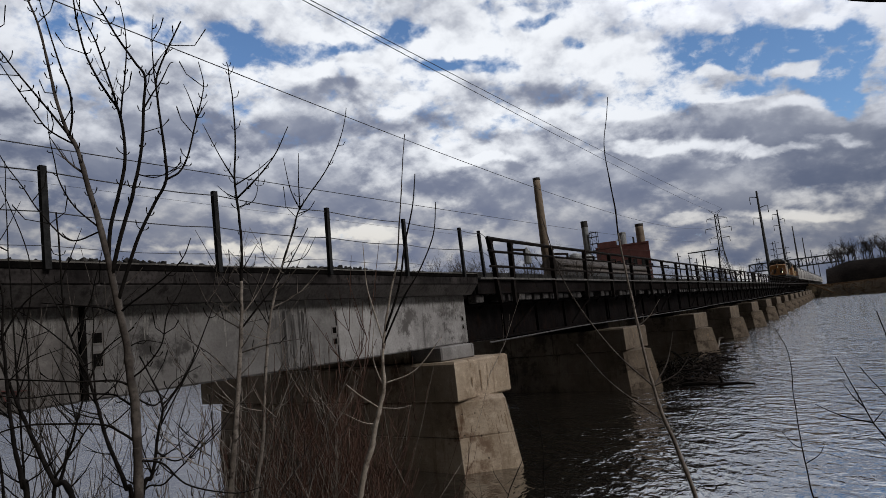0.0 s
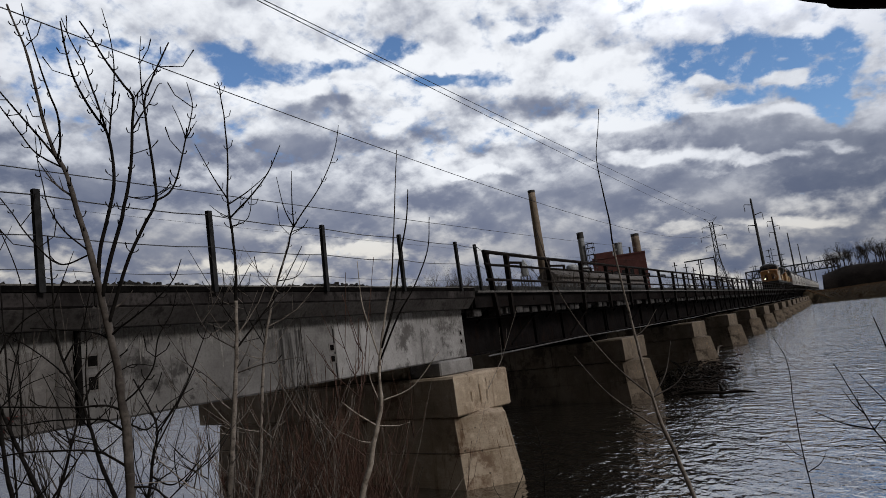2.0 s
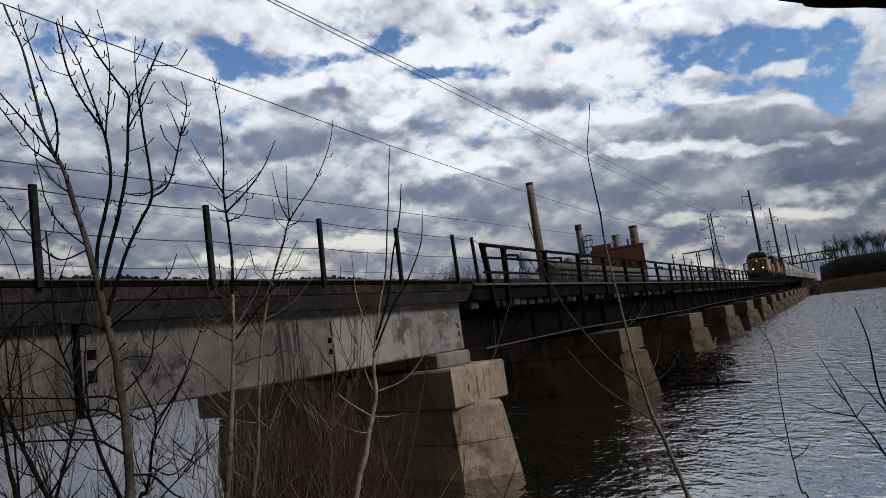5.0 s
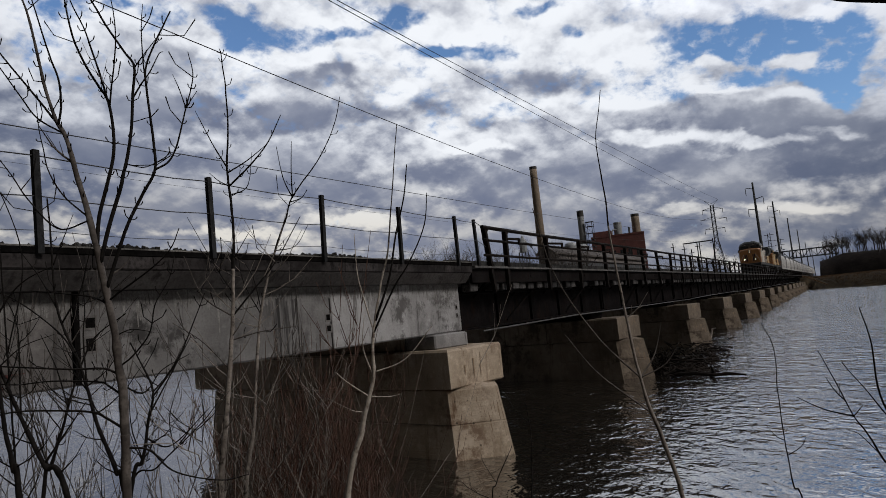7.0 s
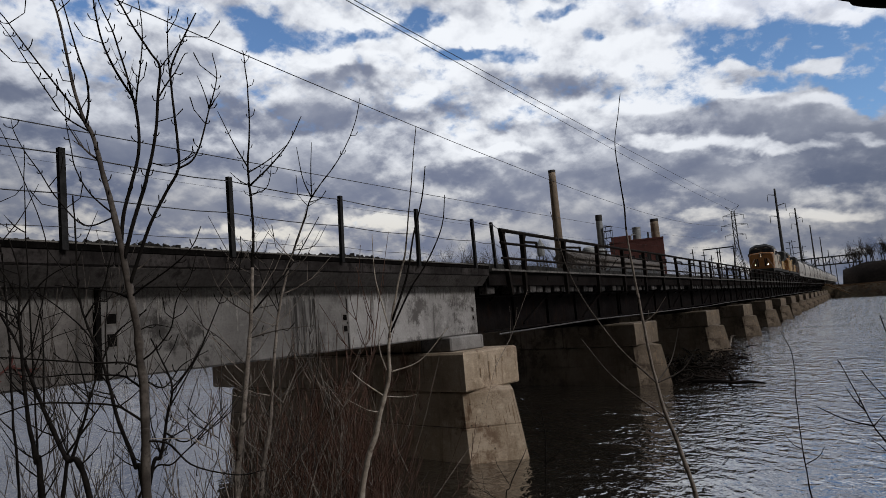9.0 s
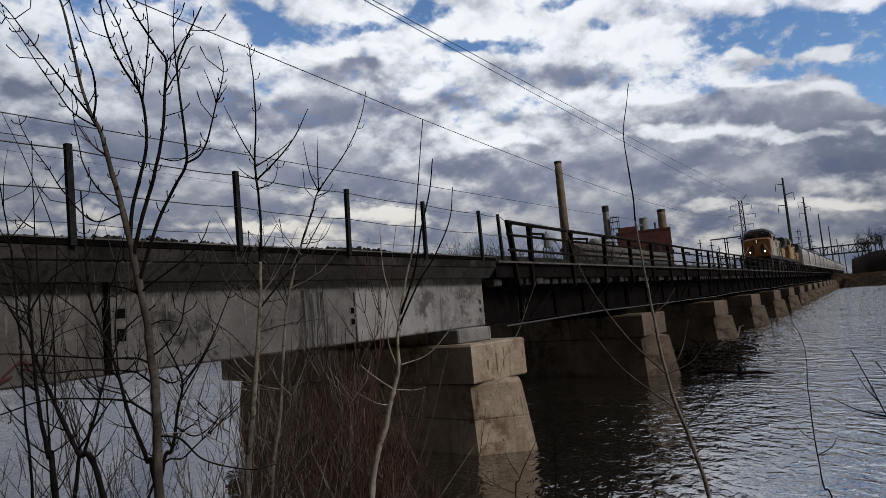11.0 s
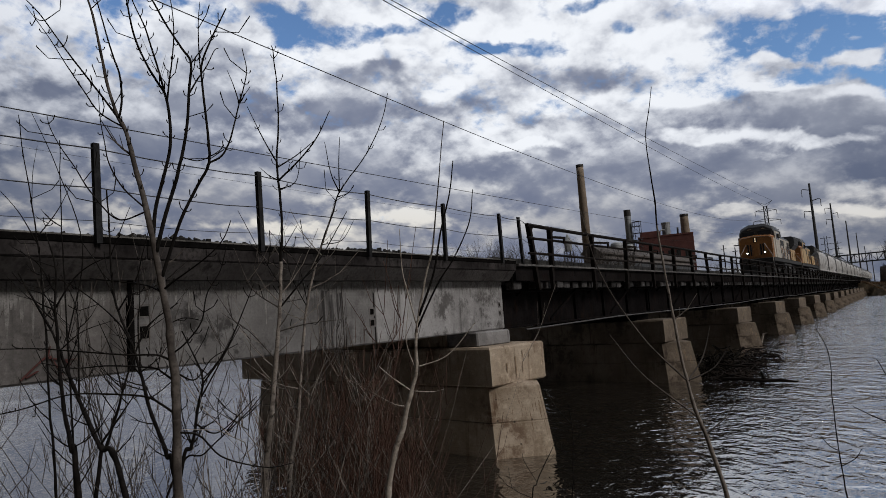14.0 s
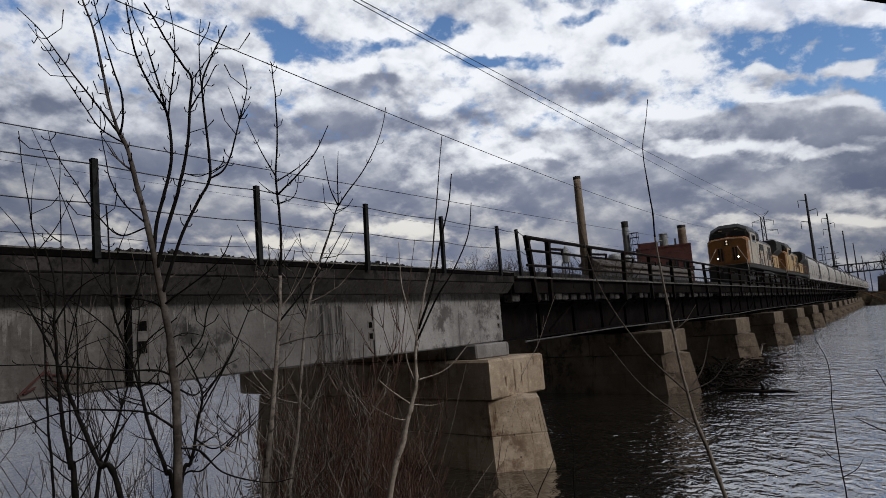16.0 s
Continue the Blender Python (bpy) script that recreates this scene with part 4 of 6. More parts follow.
def build_locomotive():
    e = thing("locomotive", "orange-yellow freight locomotive with a grey cab roof and lit headlamps", "locomotive", group="locomotives of the freight train")
    wheels = []
    part("frame", Geo().box(-1.5, 1.5, 0.55, 21.9, 1.36, 1.72, bevel=0.04), LOCO_BLACK, e)
    part("side_sill", Geo().box(1.5, 1.53, 0.6, 21.8, 1.40, 1.70), LOCO_BLACK, e)
    part("side_sill", Geo().box(-1.53, -1.5, 0.6, 21.8, 1.40, 1.70), LOCO_BLACK, e)
    # pilot with plough
    sec = [(-1.5, 0.35), (1.5, 0.35), (1.5, 1.36), (-1.5, 1.36)]
    part("pilot", Geo().loft([[(x * k, y, z) for x, z in sec] for y, k in ((0.30, 0.97), (0.62, 1.0))]).add([(-1.4, 0.3, 0.3), (0, 0.0, 0.3), (1.4, 0.3, 0.3), (-1.2, 0.3, 0.95), (0, 0.12, 0.95), (1.2, 0.3, 0.95)], [(0, 1, 4, 3), (1, 2, 5, 4), (0, 3, 5, 2), (3, 4, 5), (0, 2, 1)]), LOCO_BLACK, e)
    part("coupler", Geo().box(-0.12, 0.12, -0.45, 0.3, 0.72, 1.0, bevel=0.03).box(-0.2, 0.2, -0.5, -0.3, 0.7, 1.02, bevel=0.04), LOCO_BLACK, e)
    # broad nose: full-width, slightly tapered, flat front
    nose = [[(-1.5, 1.72), (1.5, 1.72), (1.52, 2.6), (1.50, 3.72), (1.28, 3.88), (0, 3.98), (-1.28, 3.88), (-1.50, 3.72), (-1.52, 2.6)]]
    rings = []
    for y, k, dz in ((0.95, 0.94, -0.12), (1.02, 0.985, -0.03), (1.25, 1.0, 0.0), (2.45, 1.02, 0.06)):
        rings.append([(x * k, y, z + (dz if z > 2 else 0)) for x, z in nose[0]])
    part("nose", Geo().loft(rings), YELLOW, e)
    for s in (-1, 1):
        for dx in (0.44, 0.66):
            part("nose_recess", Geo().box(s * dx - 0.07, s * dx + 0.07, 0.930, 0.95, 2.05, 3.1, bevel=0.005), LOCO_BLACK, e)
        part("nose_side", Geo().box(s * 1.53 - 0.012, s * 1.53 + 0.012, 1.26, 2.3, 1.75, 3.6), CREAM, e, "yellow nose side painted cream for the glare on it")
    part("nose_door", Geo().box(-0.26, 0.26, 0.925, 0.945, 1.85, 3.2, bevel=0.008), YELLOW, e)
    part("nose_trim", Geo().tube([(-1.43, 0.99, 1.8), (-1.45, 0.97, 3.55), (-1.2, 0.95, 3.74), (0, 0.94, 3.84), (1.2, 0.95, 3.74), (1.45, 0.97, 3.55), (1.43, 0.99, 1.8)], 0.022, 6), CREAM, e, "cream edge stripe")
    # cab: faceted roof, raked windscreen band
    prof = [(-1.56, 1.72), (1.56, 1.72), (1.56, 4.42), (1.40, 4.80), (0.72, 5.14), (-0.72, 5.14), (-1.40, 4.80), (-1.56, 4.42)]
    rings = []
    for y, drop in ((2.2, 0.30), (2.42, 0.04), (2.7, 0.0), (5.2, 0.0)):
        rings.append([(x * (0.985 if drop > 0.2 else 1), y, z - drop * (1 if z > 3 else 0)) for x, z in prof])
    part("cab", Geo().loft(rings), LOCO_GREY, e, "grey cab with a faceted roof")
    for s in (-1, 1):
        part("cab_side", Geo().box(s * 1.565 - 0.012, s * 1.565 + 0.012, 2.3, 5.15, 1.73, 4.30), CREAM, e)
        w = part("cab_window", Geo().box(s * 1.576 - 0.012, s * 1.576 + 0.012, 3.0, 3.9, 3.5, 4.15), GLASS, e)
        w = part("cab_window", Geo().box(s * 1.576 - 0.012, s * 1.576 + 0.012, 4.1, 4.8, 3.5, 4.15), GLASS, e)
        m = pose(s * 0.72, 2.17, 4.22, -8, 0, 0)
        fr = part("windscreen_frame", Geo().box(-0.62, 0.62, -0.03, 0.03, -0.27, 0.25, m, 0.02), LOCO_BLACK, e)
        part("windscreen", Geo().box(-0.52, 0.52, -0.045, -0.028, -0.19, 0.18, m), GLASS, fr)
        part("number_board", Geo().box(s * 0.62 - 0.2, s * 0.62 + 0.2, 2.16, 2.26, 4.56, 4.70), LOCO_BLACK, e)
        part("number_bar", Geo().box(s * 0.62 - 0.15, s * 0.62 + 0.15, 2.148, 2.162, 4.59, 4.67), CREAM, e)
    # headlight pair high on the nose, ditch lights low
    hl = part("headlight_housing", Geo().box(-0.17, 0.17, 0.91, 1.02, 3.28, 3.72, bevel=0.02), LOCO_BLACK, e)
    for z in (3.39, 3.61):
        part("headlight", Geo().lathe([(0.02, -0.01), (0.07, -0.01), (0.07, 0.012), (0.02, 0.014)], 14, (0, 0), "x"), DIM_LAMP, hl, "dimly lit headlamp").matrix_basis = pose(0, 0.90, z, 0, 0, 90)
    for s in (-1, 1):
        d = part("ditch_light_housing", Geo().lathe([(0.05, 0), (0.13, 0.0), (0.13, 0.12), (0.05, 0.14)], 14, (0, 0), "x"), LOCO_BLACK, e)
        d.matrix_basis = pose(s * 0.775, 0.86, 2.29, 0, 0, 90)
        part("ditch_light", Geo().lathe([(0.01, -0.012), (0.062, -0.012), (0.062, -0.004), (0.01, -0.004)], 14, (0, 0), "x"), LAMP, d, "bright lit ditch lamp")
        # front steps and slanting handrails
        for k in range(4):
            part("step", Geo().box(s * 1.28 - 0.2, s * 1.28 + 0.2, 0.32, 0.62, 0.42 + 0.3 * k, 0.46 + 0.3 * k), LOCO_BLACK, e)
        part("handrail", Geo().tube([(s * 1.45, 0.55, 1.1), (s * 1.42, 0.5, 1.95), (s * 0.98, 0.62, 2.75), (s * 0.8, 0.75, 3.1)], 0.025, 6), CREAM, e)
        part("handrail", Geo().tube([(s * 1.5, 5.6, 1.72), (s * 1.5, 5.6, 2.75), (s * 1.5, 13, 2.75), (s * 1.5, 21.4, 2.75), (s * 1.5, 21.4, 1.72)], 0.02, 6), YELLOW, e)
        for k in range(8):
            part("stanchion", Geo().tube([(s * 1.5, 7 + 1.9 * k, 1.72), (s * 1.5, 7 + 1.9 * k, 2.75)], 0.018, 6), YELLOW, e)
        part("mirror", Geo().box(s * 1.72 - 0.1, s * 1.72 + 0.1, 3.0, 3.04, 3.6, 4.0), LOCO_BLACK, e)
        for k in range(5):
            part("battery_box", Geo().box(s * 1.2 - 0.2, s * 1.2 + 0.2, 5.6 + 0.62 * k, 6.16 + 0.62 * k, 1.74, 2.35, bevel=0.02), CREAM if k % 2 else LOCO_GREY, e)
        part("air_reservoir",  Geo().tube([(s * 1.2, 13.7, 1.05), (s * 1.2, 15.0, 1.05)], 0.2, 10), GREY_METAL, e)
    # long hood with doors, vents, flared radiator
    hood = [(-0.98, 1.72), (0.98, 1.72), (0.98, 4.05), (0.80, 4.28), (-0.80, 4.28), (-0.98, 4.05)]
    part("long_hood", Geo().loft([[(x, y, z) for x, z in hood] for y in (5.2, 17.4)]), CREAM, e)
    part("hood_roof", Geo().loft([[(x * 1.01, y, z) for x, z in ((-0.98, 4.07), (0.98, 4.07), (0.8, 4.33), (-0.8, 4.33))] for y in (5.22, 17.38)]), LOCO_GREY, e)
    for s in (-1, 1):
        # dark gap behind the cab, louvre panels, a walkway edge and hand grabs
        part("cab_gap", Geo().box(s * 1.0 - 0.012, s * 1.0 + 0.012, 5.16, 5.48, 1.74, 4.2), LOCO_BLACK, e)
        for y0, y1, z0, z1 in ((7.2, 8.6, 3.15, 3.88), (10.4, 12.6, 3.3, 3.88), (15.2, 16.9, 2.6, 3.85)):
            louvre = part("louvre_panel", Geo().box(s * 1.0 - 0.012, s * 1.0 + 0.012, y0, y1, z0, z1), LOCO_BLACK, e)
            for q in range(5):
                zq = z0 + (z1 - z0) * (q + 0.5) / 5
                part("louvre", Geo().box(s * 1.014 - 0.01, s * 1.014 + 0.01, y0 + 0.05, y1 - 0.05, zq - 0.02, zq + 0.02), LOCO_GREY, louvre)
        part("walkway", Geo().box(s * 1.27 - 0.27, s * 1.27 + 0.27, 5.2, 21.6, 1.722, 1.76), LOCO_BLACK, e)
    for k in range(16):
        for s in (-1, 1):
            part("hood_door", Geo().box(s * 0.985 - 0.012, s * 0.985 + 0.012, 5.5 + 0.74 * k, 5.5 + 0.74 * k + (0.66 if k % 3 else 0.5), 1.9, 3.9 if k % 3 else 3.4), LOCO_BLACK if k % 3 == 0 else CREAM, e)
    rad = [(-1.05, 1.72), (1.05, 1.72), (1.05, 3.2), (1.52, 3.65), (1.52, 4.5), (1.3, 4.66), (-1.3, 4.66), (-1.52, 4.5), (-1.52, 3.65), (-1.05, 3.2)]
    part("radiator", Geo().loft([[(x, y, z) for x, z in rad] for y in (17.4, 21.3)]), LOCO_GREY, e, "grey flared radiator housing")
    for s in (-1, 1):
        part("radiator_side", Geo().box(s * 1.056 - 0.012, s * 1.056 + 0.012, 17.42, 21.28, 1.74, 3.18), GLARE_YELLOW, e)
    for s in (-1, 1):
        part("radiator_grille", Geo().box(s * 1.525 - 0.012, s * 1.525 + 0.012, 17.6, 21.1, 3.72, 4.45), LOCO_BLACK, e)
    part("exhaust_stack", Geo().box(-0.5, 0.5, 9.6, 10.6, 4.32, 4.62, bevel=0.04), LOCO_BLACK, e)
    part("dynamic_brake", Geo().box(-1.3, 1.3, 5.5, 8.8, 3.95, 4.70, bevel=0.1), LOCO_BLACK, e)
    part("horn", Geo().tube([(0.3, 4.2, 5.1), (0.3, 4.2, 5.2), (0.3, 3.7, 5.22)], [0.02, 0.03, 0.06], 8), LOCO_BLACK, e)
    part("fuel_tank", Geo().loft([[(x, y, z) for x, z in ((-1.4, 1.3), (1.4, 1.3), (1.45, 0.8), (1.1, 0.35), (-1.1, 0.35), (-1.45, 0.8))] for y in (8.3, 13.6)]), LOCO_BLACK, e)
    for c in (4.4, 17.6):
        for s in (-1, 1):
            part("truck_frame", Geo().box(s * 1.05 - 0.08, s * 1.05 + 0.08, c - 2.5, c + 2.5, 0.45, 0.85, bevel=0.04).box(s * 1.05 - 0.1, s * 1.05 + 0.1, c - 0.5, c + 0.5, 0.8, 1.3), LOCO_BLACK, e)
        for dy in (-1.95, 0, 1.95):
            wheels.append(build_wheelset(e, c + dy, 0.53))
    return e


def build_hopper():
    e = thing("hopper_car", "pale grey rounded covered hopper car with rust streaks on dark trucks", "freight car", group="hopper cars of the freight train")
    prof = [(0.9, 1.05), (1.35, 1.35), (1.55, 2.0), (1.58, 2.9), (1.5, 3.6), (1.2, 4.2), (0.7, 4.48), (0.0, 4.56)]
    prof = prof + [(-x, z) for x, z in prof[-2::-1]]
    rings = []
    for y, k, lift in ((1.3, 0.96, 1.1), (1.9, 1.0, 0.5), (3.2, 1.0, 0.0), (14.3, 1.0, 0.0), (15.6, 1.0, 0.5), (16.2, 0.96, 1.1)):
        rings.append([(x * k, y, max(z, 1.05 + lift)) for x, z in prof])
    part("tank_body", Geo().loft(rings), HOPPER, e)
    part("side_sill", Geo().box(1.40, 1.52, 0.4, 17.1, 1.18, 1.42).box(-1.52, -1.40, 0.4, 17.1, 1.18, 1.42), HOPPER, e)
    for s in (-1, 1):
        for y in (1.35, 16.15):
            part("end_post", Geo().box(s * 1.42 - 0.06, s * 1.42 + 0.06, y - 0.06, y + 0.06, 1.4, 4.1), HOPPER, e)
        for k in range(4):
            part("rib", Geo().box(s * 1.575 - 0.012, s * 1.575 + 0.012, 4.4 + 2.9 * k, 4.45 + 2.9 * k, 1.7, 3.2), HOPPER, e)
        part("running_board", Geo().box(s * 1.0 - 0.2, s * 1.0 + 0.2, 1.2, 16.3, 4.5, 4.54), GREY_METAL, e)
    for end in (0.75, 16.75):
        for k in range(8):
            part("ladder_rung", Geo().tube([(1.15, end, 1.5 + 0.36 * k), (1.55, end, 1.5 + 0.36 * k)], 0.015, 5), GREY_METAL, e)
        part("end_platform", Geo().box(-1.45, 1.45, end - 0.35, end + 0.5, 1.15, 1.28), LOCO_BLACK, e)
        part("end_slope", Geo().loft([[(x, end + 0.45 * (1 if end < 5 else -1), z) for x, z in ((-1.3, 1.3), (1.3, 1.3), (1.3, 1.5), (-1.3, 1.5))], [(x, end + 1.6 * (1 if end < 5 else -1), z) for x, z in ((-1.4, 1.5), (1.4, 1.5), (1.4, 2.2), (-1.4, 2.2))]]), HOPPER, e)
    for y in (4.6, 8.75, 12.9):
        part("hopper_outlet", Geo().loft([[(x, y + dy, z) for x, dy in ((-0.9 * k, -1.5 * k), (0.9 * k, -1.5 * k), (0.9 * k, 1.5 * k), (-0.9 * k, 1.5 * k))] for k, z in ((1.0, 1.2), (0.35, 0.45))]), LOCO_BLACK, e)
        part("hatch", Geo().box(-0.35, 0.35, y - 1.2, y + 1.2, 4.54, 4.64, bevel=0.03), GREY_METAL, e)
    part("coupler", Geo().box(-0.1, 0.1, 0.0, 1.2, 0.75, 0.98).box(-0.1, 0.1, 16.3, 17.5, 0.75, 0.98), LOCO_BLACK, e)
    for c in (2.0, 15.5):
        for s in (-1, 1):
            part("truck_frame", Geo().box(s * 1.0 - 0.07, s * 1.0 + 0.07, c - 1.2, c + 1.2, 0.42, 0.72, bevel=0.03), LOCO_BLACK, e)
        for dy in (-0.88, 0.88):
            build_wheelset(e, c + dy, 0.46)
    return e


TRAIN = []


def build_train():
    loco = build_locomotive()
    TRAIN.append((loco, 0.0))
    TRAIN.append((copy_thing(loco, pose(0, 0, 0)), 22.9))
    car = build_hopper()
    for k in range(16):
        TRAIN.append((car if k == 0 else copy_thing(car, pose(0, 0, 0)), 45.8 + 17.7 * k))
    for ob in TRAIN[1][0].children_recursive:
        if ob.name.startswith(("ditch_light", "headlight")) and "housing" not in ob.name:
            ob.data = ob.data.copy()
            ob.data.materials[0] = GLASS
            ob["label"] = "unlit lamp"
        if ob.name.startswith(("long_hood", "hood_door", "cab_side", "nose_side")) and ob.data.materials[0] == CREAM:
            ob.data = ob.data.copy()
            ob.data.materials[0] = GLARE_YELLOW
    TRAIN[1][0]["label"] = "trailing yellow freight locomotive with a grey roof"


build_train()


# ---- far bank ----
def grow(geo, rng, start, heading, length, radius, level, twist, sides=4):
    """Bare branches: each limb bends a little, tapers and forks."""
    pts, p, d = [start], Vector(start), Vector(heading).normalized()
    n = 4 if level > 1 else 3
    for _ in range(n):
        d = (d + Vector((rng.uniform(-1, 1), rng.uniform(-1, 1), rng.uniform(-0.3, 0.9))) * twist).normalized()
        p = p + d * (length / n)
        pts.append(p.copy())
    geo.tube(pts, [radius * (1 - 0.55 * i / n) for i in range(n + 1)], sides if level > 1 else 3)
    if level <= 0:
        return
    for k in range(rng.randint(3, 4)):
        i = rng.randint(1, n)
        side = Vector((rng.uniform(-1, 1), rng.uniform(-1, 1), rng.uniform(0.0, 0.8))).normalized()
        grow(geo, rng, pts[i], d * 0.8 + side * 0.8, length * rng.uniform(0.5, 0.72), radius * (1 - 0.55 * i / n) * 0.68, level - 1, twist, sides)


def build_bare_tree(height, seed):
    rng = random.Random(seed)
    e = thing("bare_tree", "bare leafless winter tree on the far river bank", "tree", group="bare trees on the far bank")
    trunk, crown = Geo(), Geo()
    top = Vector((rng.uniform(-0.3, 0.3), rng.uniform(-0.3, 0.3), height * 0.38))
    trunk.tube([(0, 0, -0.6), (0.02, 0, 0.3), top * 0.5, top], [height * 0.022, height * 0.018, height * 0.014, height * 0.011], 7)
    for k in range(6):
        a = k * 1.05 + rng.uniform(-0.3, 0.3)
        s = rng.uniform(0.55, 1.0)
        grow(crown, rng, top * s, (math.cos(a) * 0.7, math.sin(a) * 0.7, 0.9), height * rng.uniform(0.26, 0.36), height * 0.0085, 3, 0.25)
    part("trunk", trunk, FAR_TREE, e)
    part("crown", crown, FAR_TREE, e, "fine bare branches")
    return e


def bluff_top(x):
    return 8.7 + min(1.9, max(0.0, x + 3.0) * 0.30) - max(0.0, x - 6) * 0.04


def plant_trees():
    kinds = [build_bare_tree(9.0, 11), build_bare_tree(8.0, 12), build_bare_tree(10.0, 13)]
    rng = random.Random(21)
    spots = [(2.0, 272, 8.5), (9, 268, 8.0), (14, 262, 8.5), (20, 262, 8.6), (26, 255, 8.2), (33, 250, 8.0), (41, 246, 7.6), (6, 285, 8.3), (17, 285, 8.5), (30, 275, 8.5), (50, 240, 8), (60, 240, 8), (0, 280, 8), (4, 276, 8), (11, 277, 8), (15.5, 272, 8), (23, 268, 8), (28, 262, 8), (37, 257, 8), (45, 250, 8),
             (-48, 86, 1), (-52, 90, 1), (-56, 84, 1), (-44, 82, 1), (-60, 92, 1), (-47, 95, 1), (-40, 100, 1), (-62, 125, 1), (-66, 132, 1), (-70, 140, 1), (-50, 118, 1),
             (-62, 262, 1), (-57, 270, 1), (-68, 258, 1), (-96, 262, 1), (-104, 265, 1), (-108, 258, 1),
             (-47.2, 82.4, 1), (-57.9, 105.1, 1), (-46.7, 88.4, 1), (-59.1, 115.8, 1), (-48.1, 98.9, 1), (-52.7, 113.4, 1), (-42.6, 96.0, 1), (-50.0, 117.8, 1), (-43.2, 112.0, 1), (-39.8, 107.9, 1), (-42.4, 120.8, 1), (-39.7, 118.5, 1), (-55.6, 248.9, 1), (-61.1, 254.8, 1), (-52.8, 254.6, 1), (-48.4, 257.5, 1), (-45.0, 261.1, 1), (-40.1, 254.9, 1), (-36.0, 259.5, 1), (-33.0, 266.0, 1), (-47.7, 76.3, 1), (-52.1, 79.4, 1), (-52.7, 75.4, 1)]
    spots += [(-1.0 + 1.55 * k + rng.uniform(-0.6, 0.6), 276 - 0.75 * k + rng.uniform(-3, 6), 8.5) for k in range(34)]
    for i, (x, y, z) in enumerate(spots):
        if z > 1:
            z = bluff_top(x) - 0.9
            s = rng.uniform(0.95, 1.35)
        else:
            z = max(0.2, ground_height(x, y)) - 0.1
            s = rng.uniform(1.2, 1.5) if y < 130 else rng.uniform(1.4, 1.8)
        m = pose(x, y, z, 0, 0, rng.uniform(0, 360)) @ Matrix.Scale(s, 4)
        if i < 3:
            ob = kinds[i]
        else:
            ob = copy_thing(kinds[i % 3], Matrix())
        ob.matrix_basis = m


plant_trees()


def build_bluff():
    """Scrub-covered bluff on the far bank with a steep end beside the track."""
    xs = [-4.6, -3.9, -3.5, -3.0, -1.5, 0, 2, 4, 7, 11, 16, 22, 30, 42, 60, 90, 140]
    rows = []
    rng = random.Random(5)
    for fy, lift in ((0, 0.0), (3, 0.55), (6, 0.85), (10, 1.0), (25, 1.0), (40, 0.9), (60, 0.0)):
        row = []
        for x in xs:
            top = 4.0 if x < -3.6 else bluff_top(x)
            y = 262 - 0.5 * max(0.0, x) + fy
            base = 2.6
            z = base + (top - base) * lift if x > -4.2 else base
            row.append((x, y, z + (0.12 * noise.noise(Vector((x * 0.4, y * 0.2, 0))) if lift else 0)))
        rows.append(row)
    g = Geo().loft(rows, cap=False, closed=False)
    solid("bluff", g, SCRUB, "dark scrub-covered bluff above the far bank", "hillside", kind="structure", smooth=True)
    # leafless brush on the bluff and dry grass along the shore
    brush, grass = Geo(), Geo()
    for _ in range(260):
        x = rng.uniform(-3.0, 60)
        y = 262 - 0.5 * max(0, x) + rng.uniform(8, 20)
        base = Vector((x, y, bluff_top(x) - 0.3))
        grow(brush, rng, base, (rng.uniform(-0.3, 0.3), rng.uniform(-0.3, 0.3), 1), rng.uniform(0.6, 1.5), 0.035, 2, 0.3, 3)
    for _ in range(16000):
        x = rng.uniform(-8, 45)
        y = far_shore(x) + rng.expovariate(1 / 14.0) + 0.4
        z = ground_height(x, y)
        h, w = rng.uniform(0.1, 0.3), rng.uniform(0.03, 0.12)
        a = rng.uniform(0, math.pi)
        lean = rng.uniform(-0.3, 0.3)
        c, s = math.cos(a) * w, math.sin(a) * w
        grass.add([(x - c, y - s, z - 0.1), (x + c, y + s, z - 0.1), (x + lean + c * 0.3, y + lean, z + h), (x + lean - c * 0.4, y, z + h * 0.8)], [(0, 1, 2, 3)])
    solid("bluff_brush", brush, SCRUB, "dark leafless brush covering the bluff", "brush", kind="stuff")
    solid("dry_grass", grass, DRY_GRASS, "tan dry winter grass along the far shore", "grass", kind="stuff")


build_bluff()


def build_far_woods():
    g = Geo()
    rng = random.Random(31)
    for _ in range(420):
        x = rng.uniform(-420, 260)
        y = rng.uniform(430, 520)
        if -40 < x < -2:
            continue
        h = rng.uniform(7, 13)
        base = Vector((x, y, ground_height(x, y) - 0.5))
        g.tube([base, base + Vector((0, 0, h * 0.5))], [0.25, 0.15], 4)
        for k in range(7):
            d = Vector((rng.uniform(-1, 1), rng.uniform(-1, 1), rng.uniform(0.6, 1.6))).normalized()
            s = base + Vector((0, 0, h * rng.uniform(0.25, 0.5)))
            e1 = s + d * h * 0.3
            g.tube([s, e1], [0.12, 0.06], 3)
            for _k in range(4):
                d2 = (d + Vector((rng.uniform(-1, 1), rng.uniform(-1, 1), rng.uniform(-0.2, 1))) * 0.7).normalized()
                g.tube([e1, e1 + d2 * h * 0.2], [0.06, 0.02], 3)
    solid("far_woods", g, FAR_TREE, "far line of bare winter woods beyond the plant", "woods", kind="stuff")


build_far_woods()


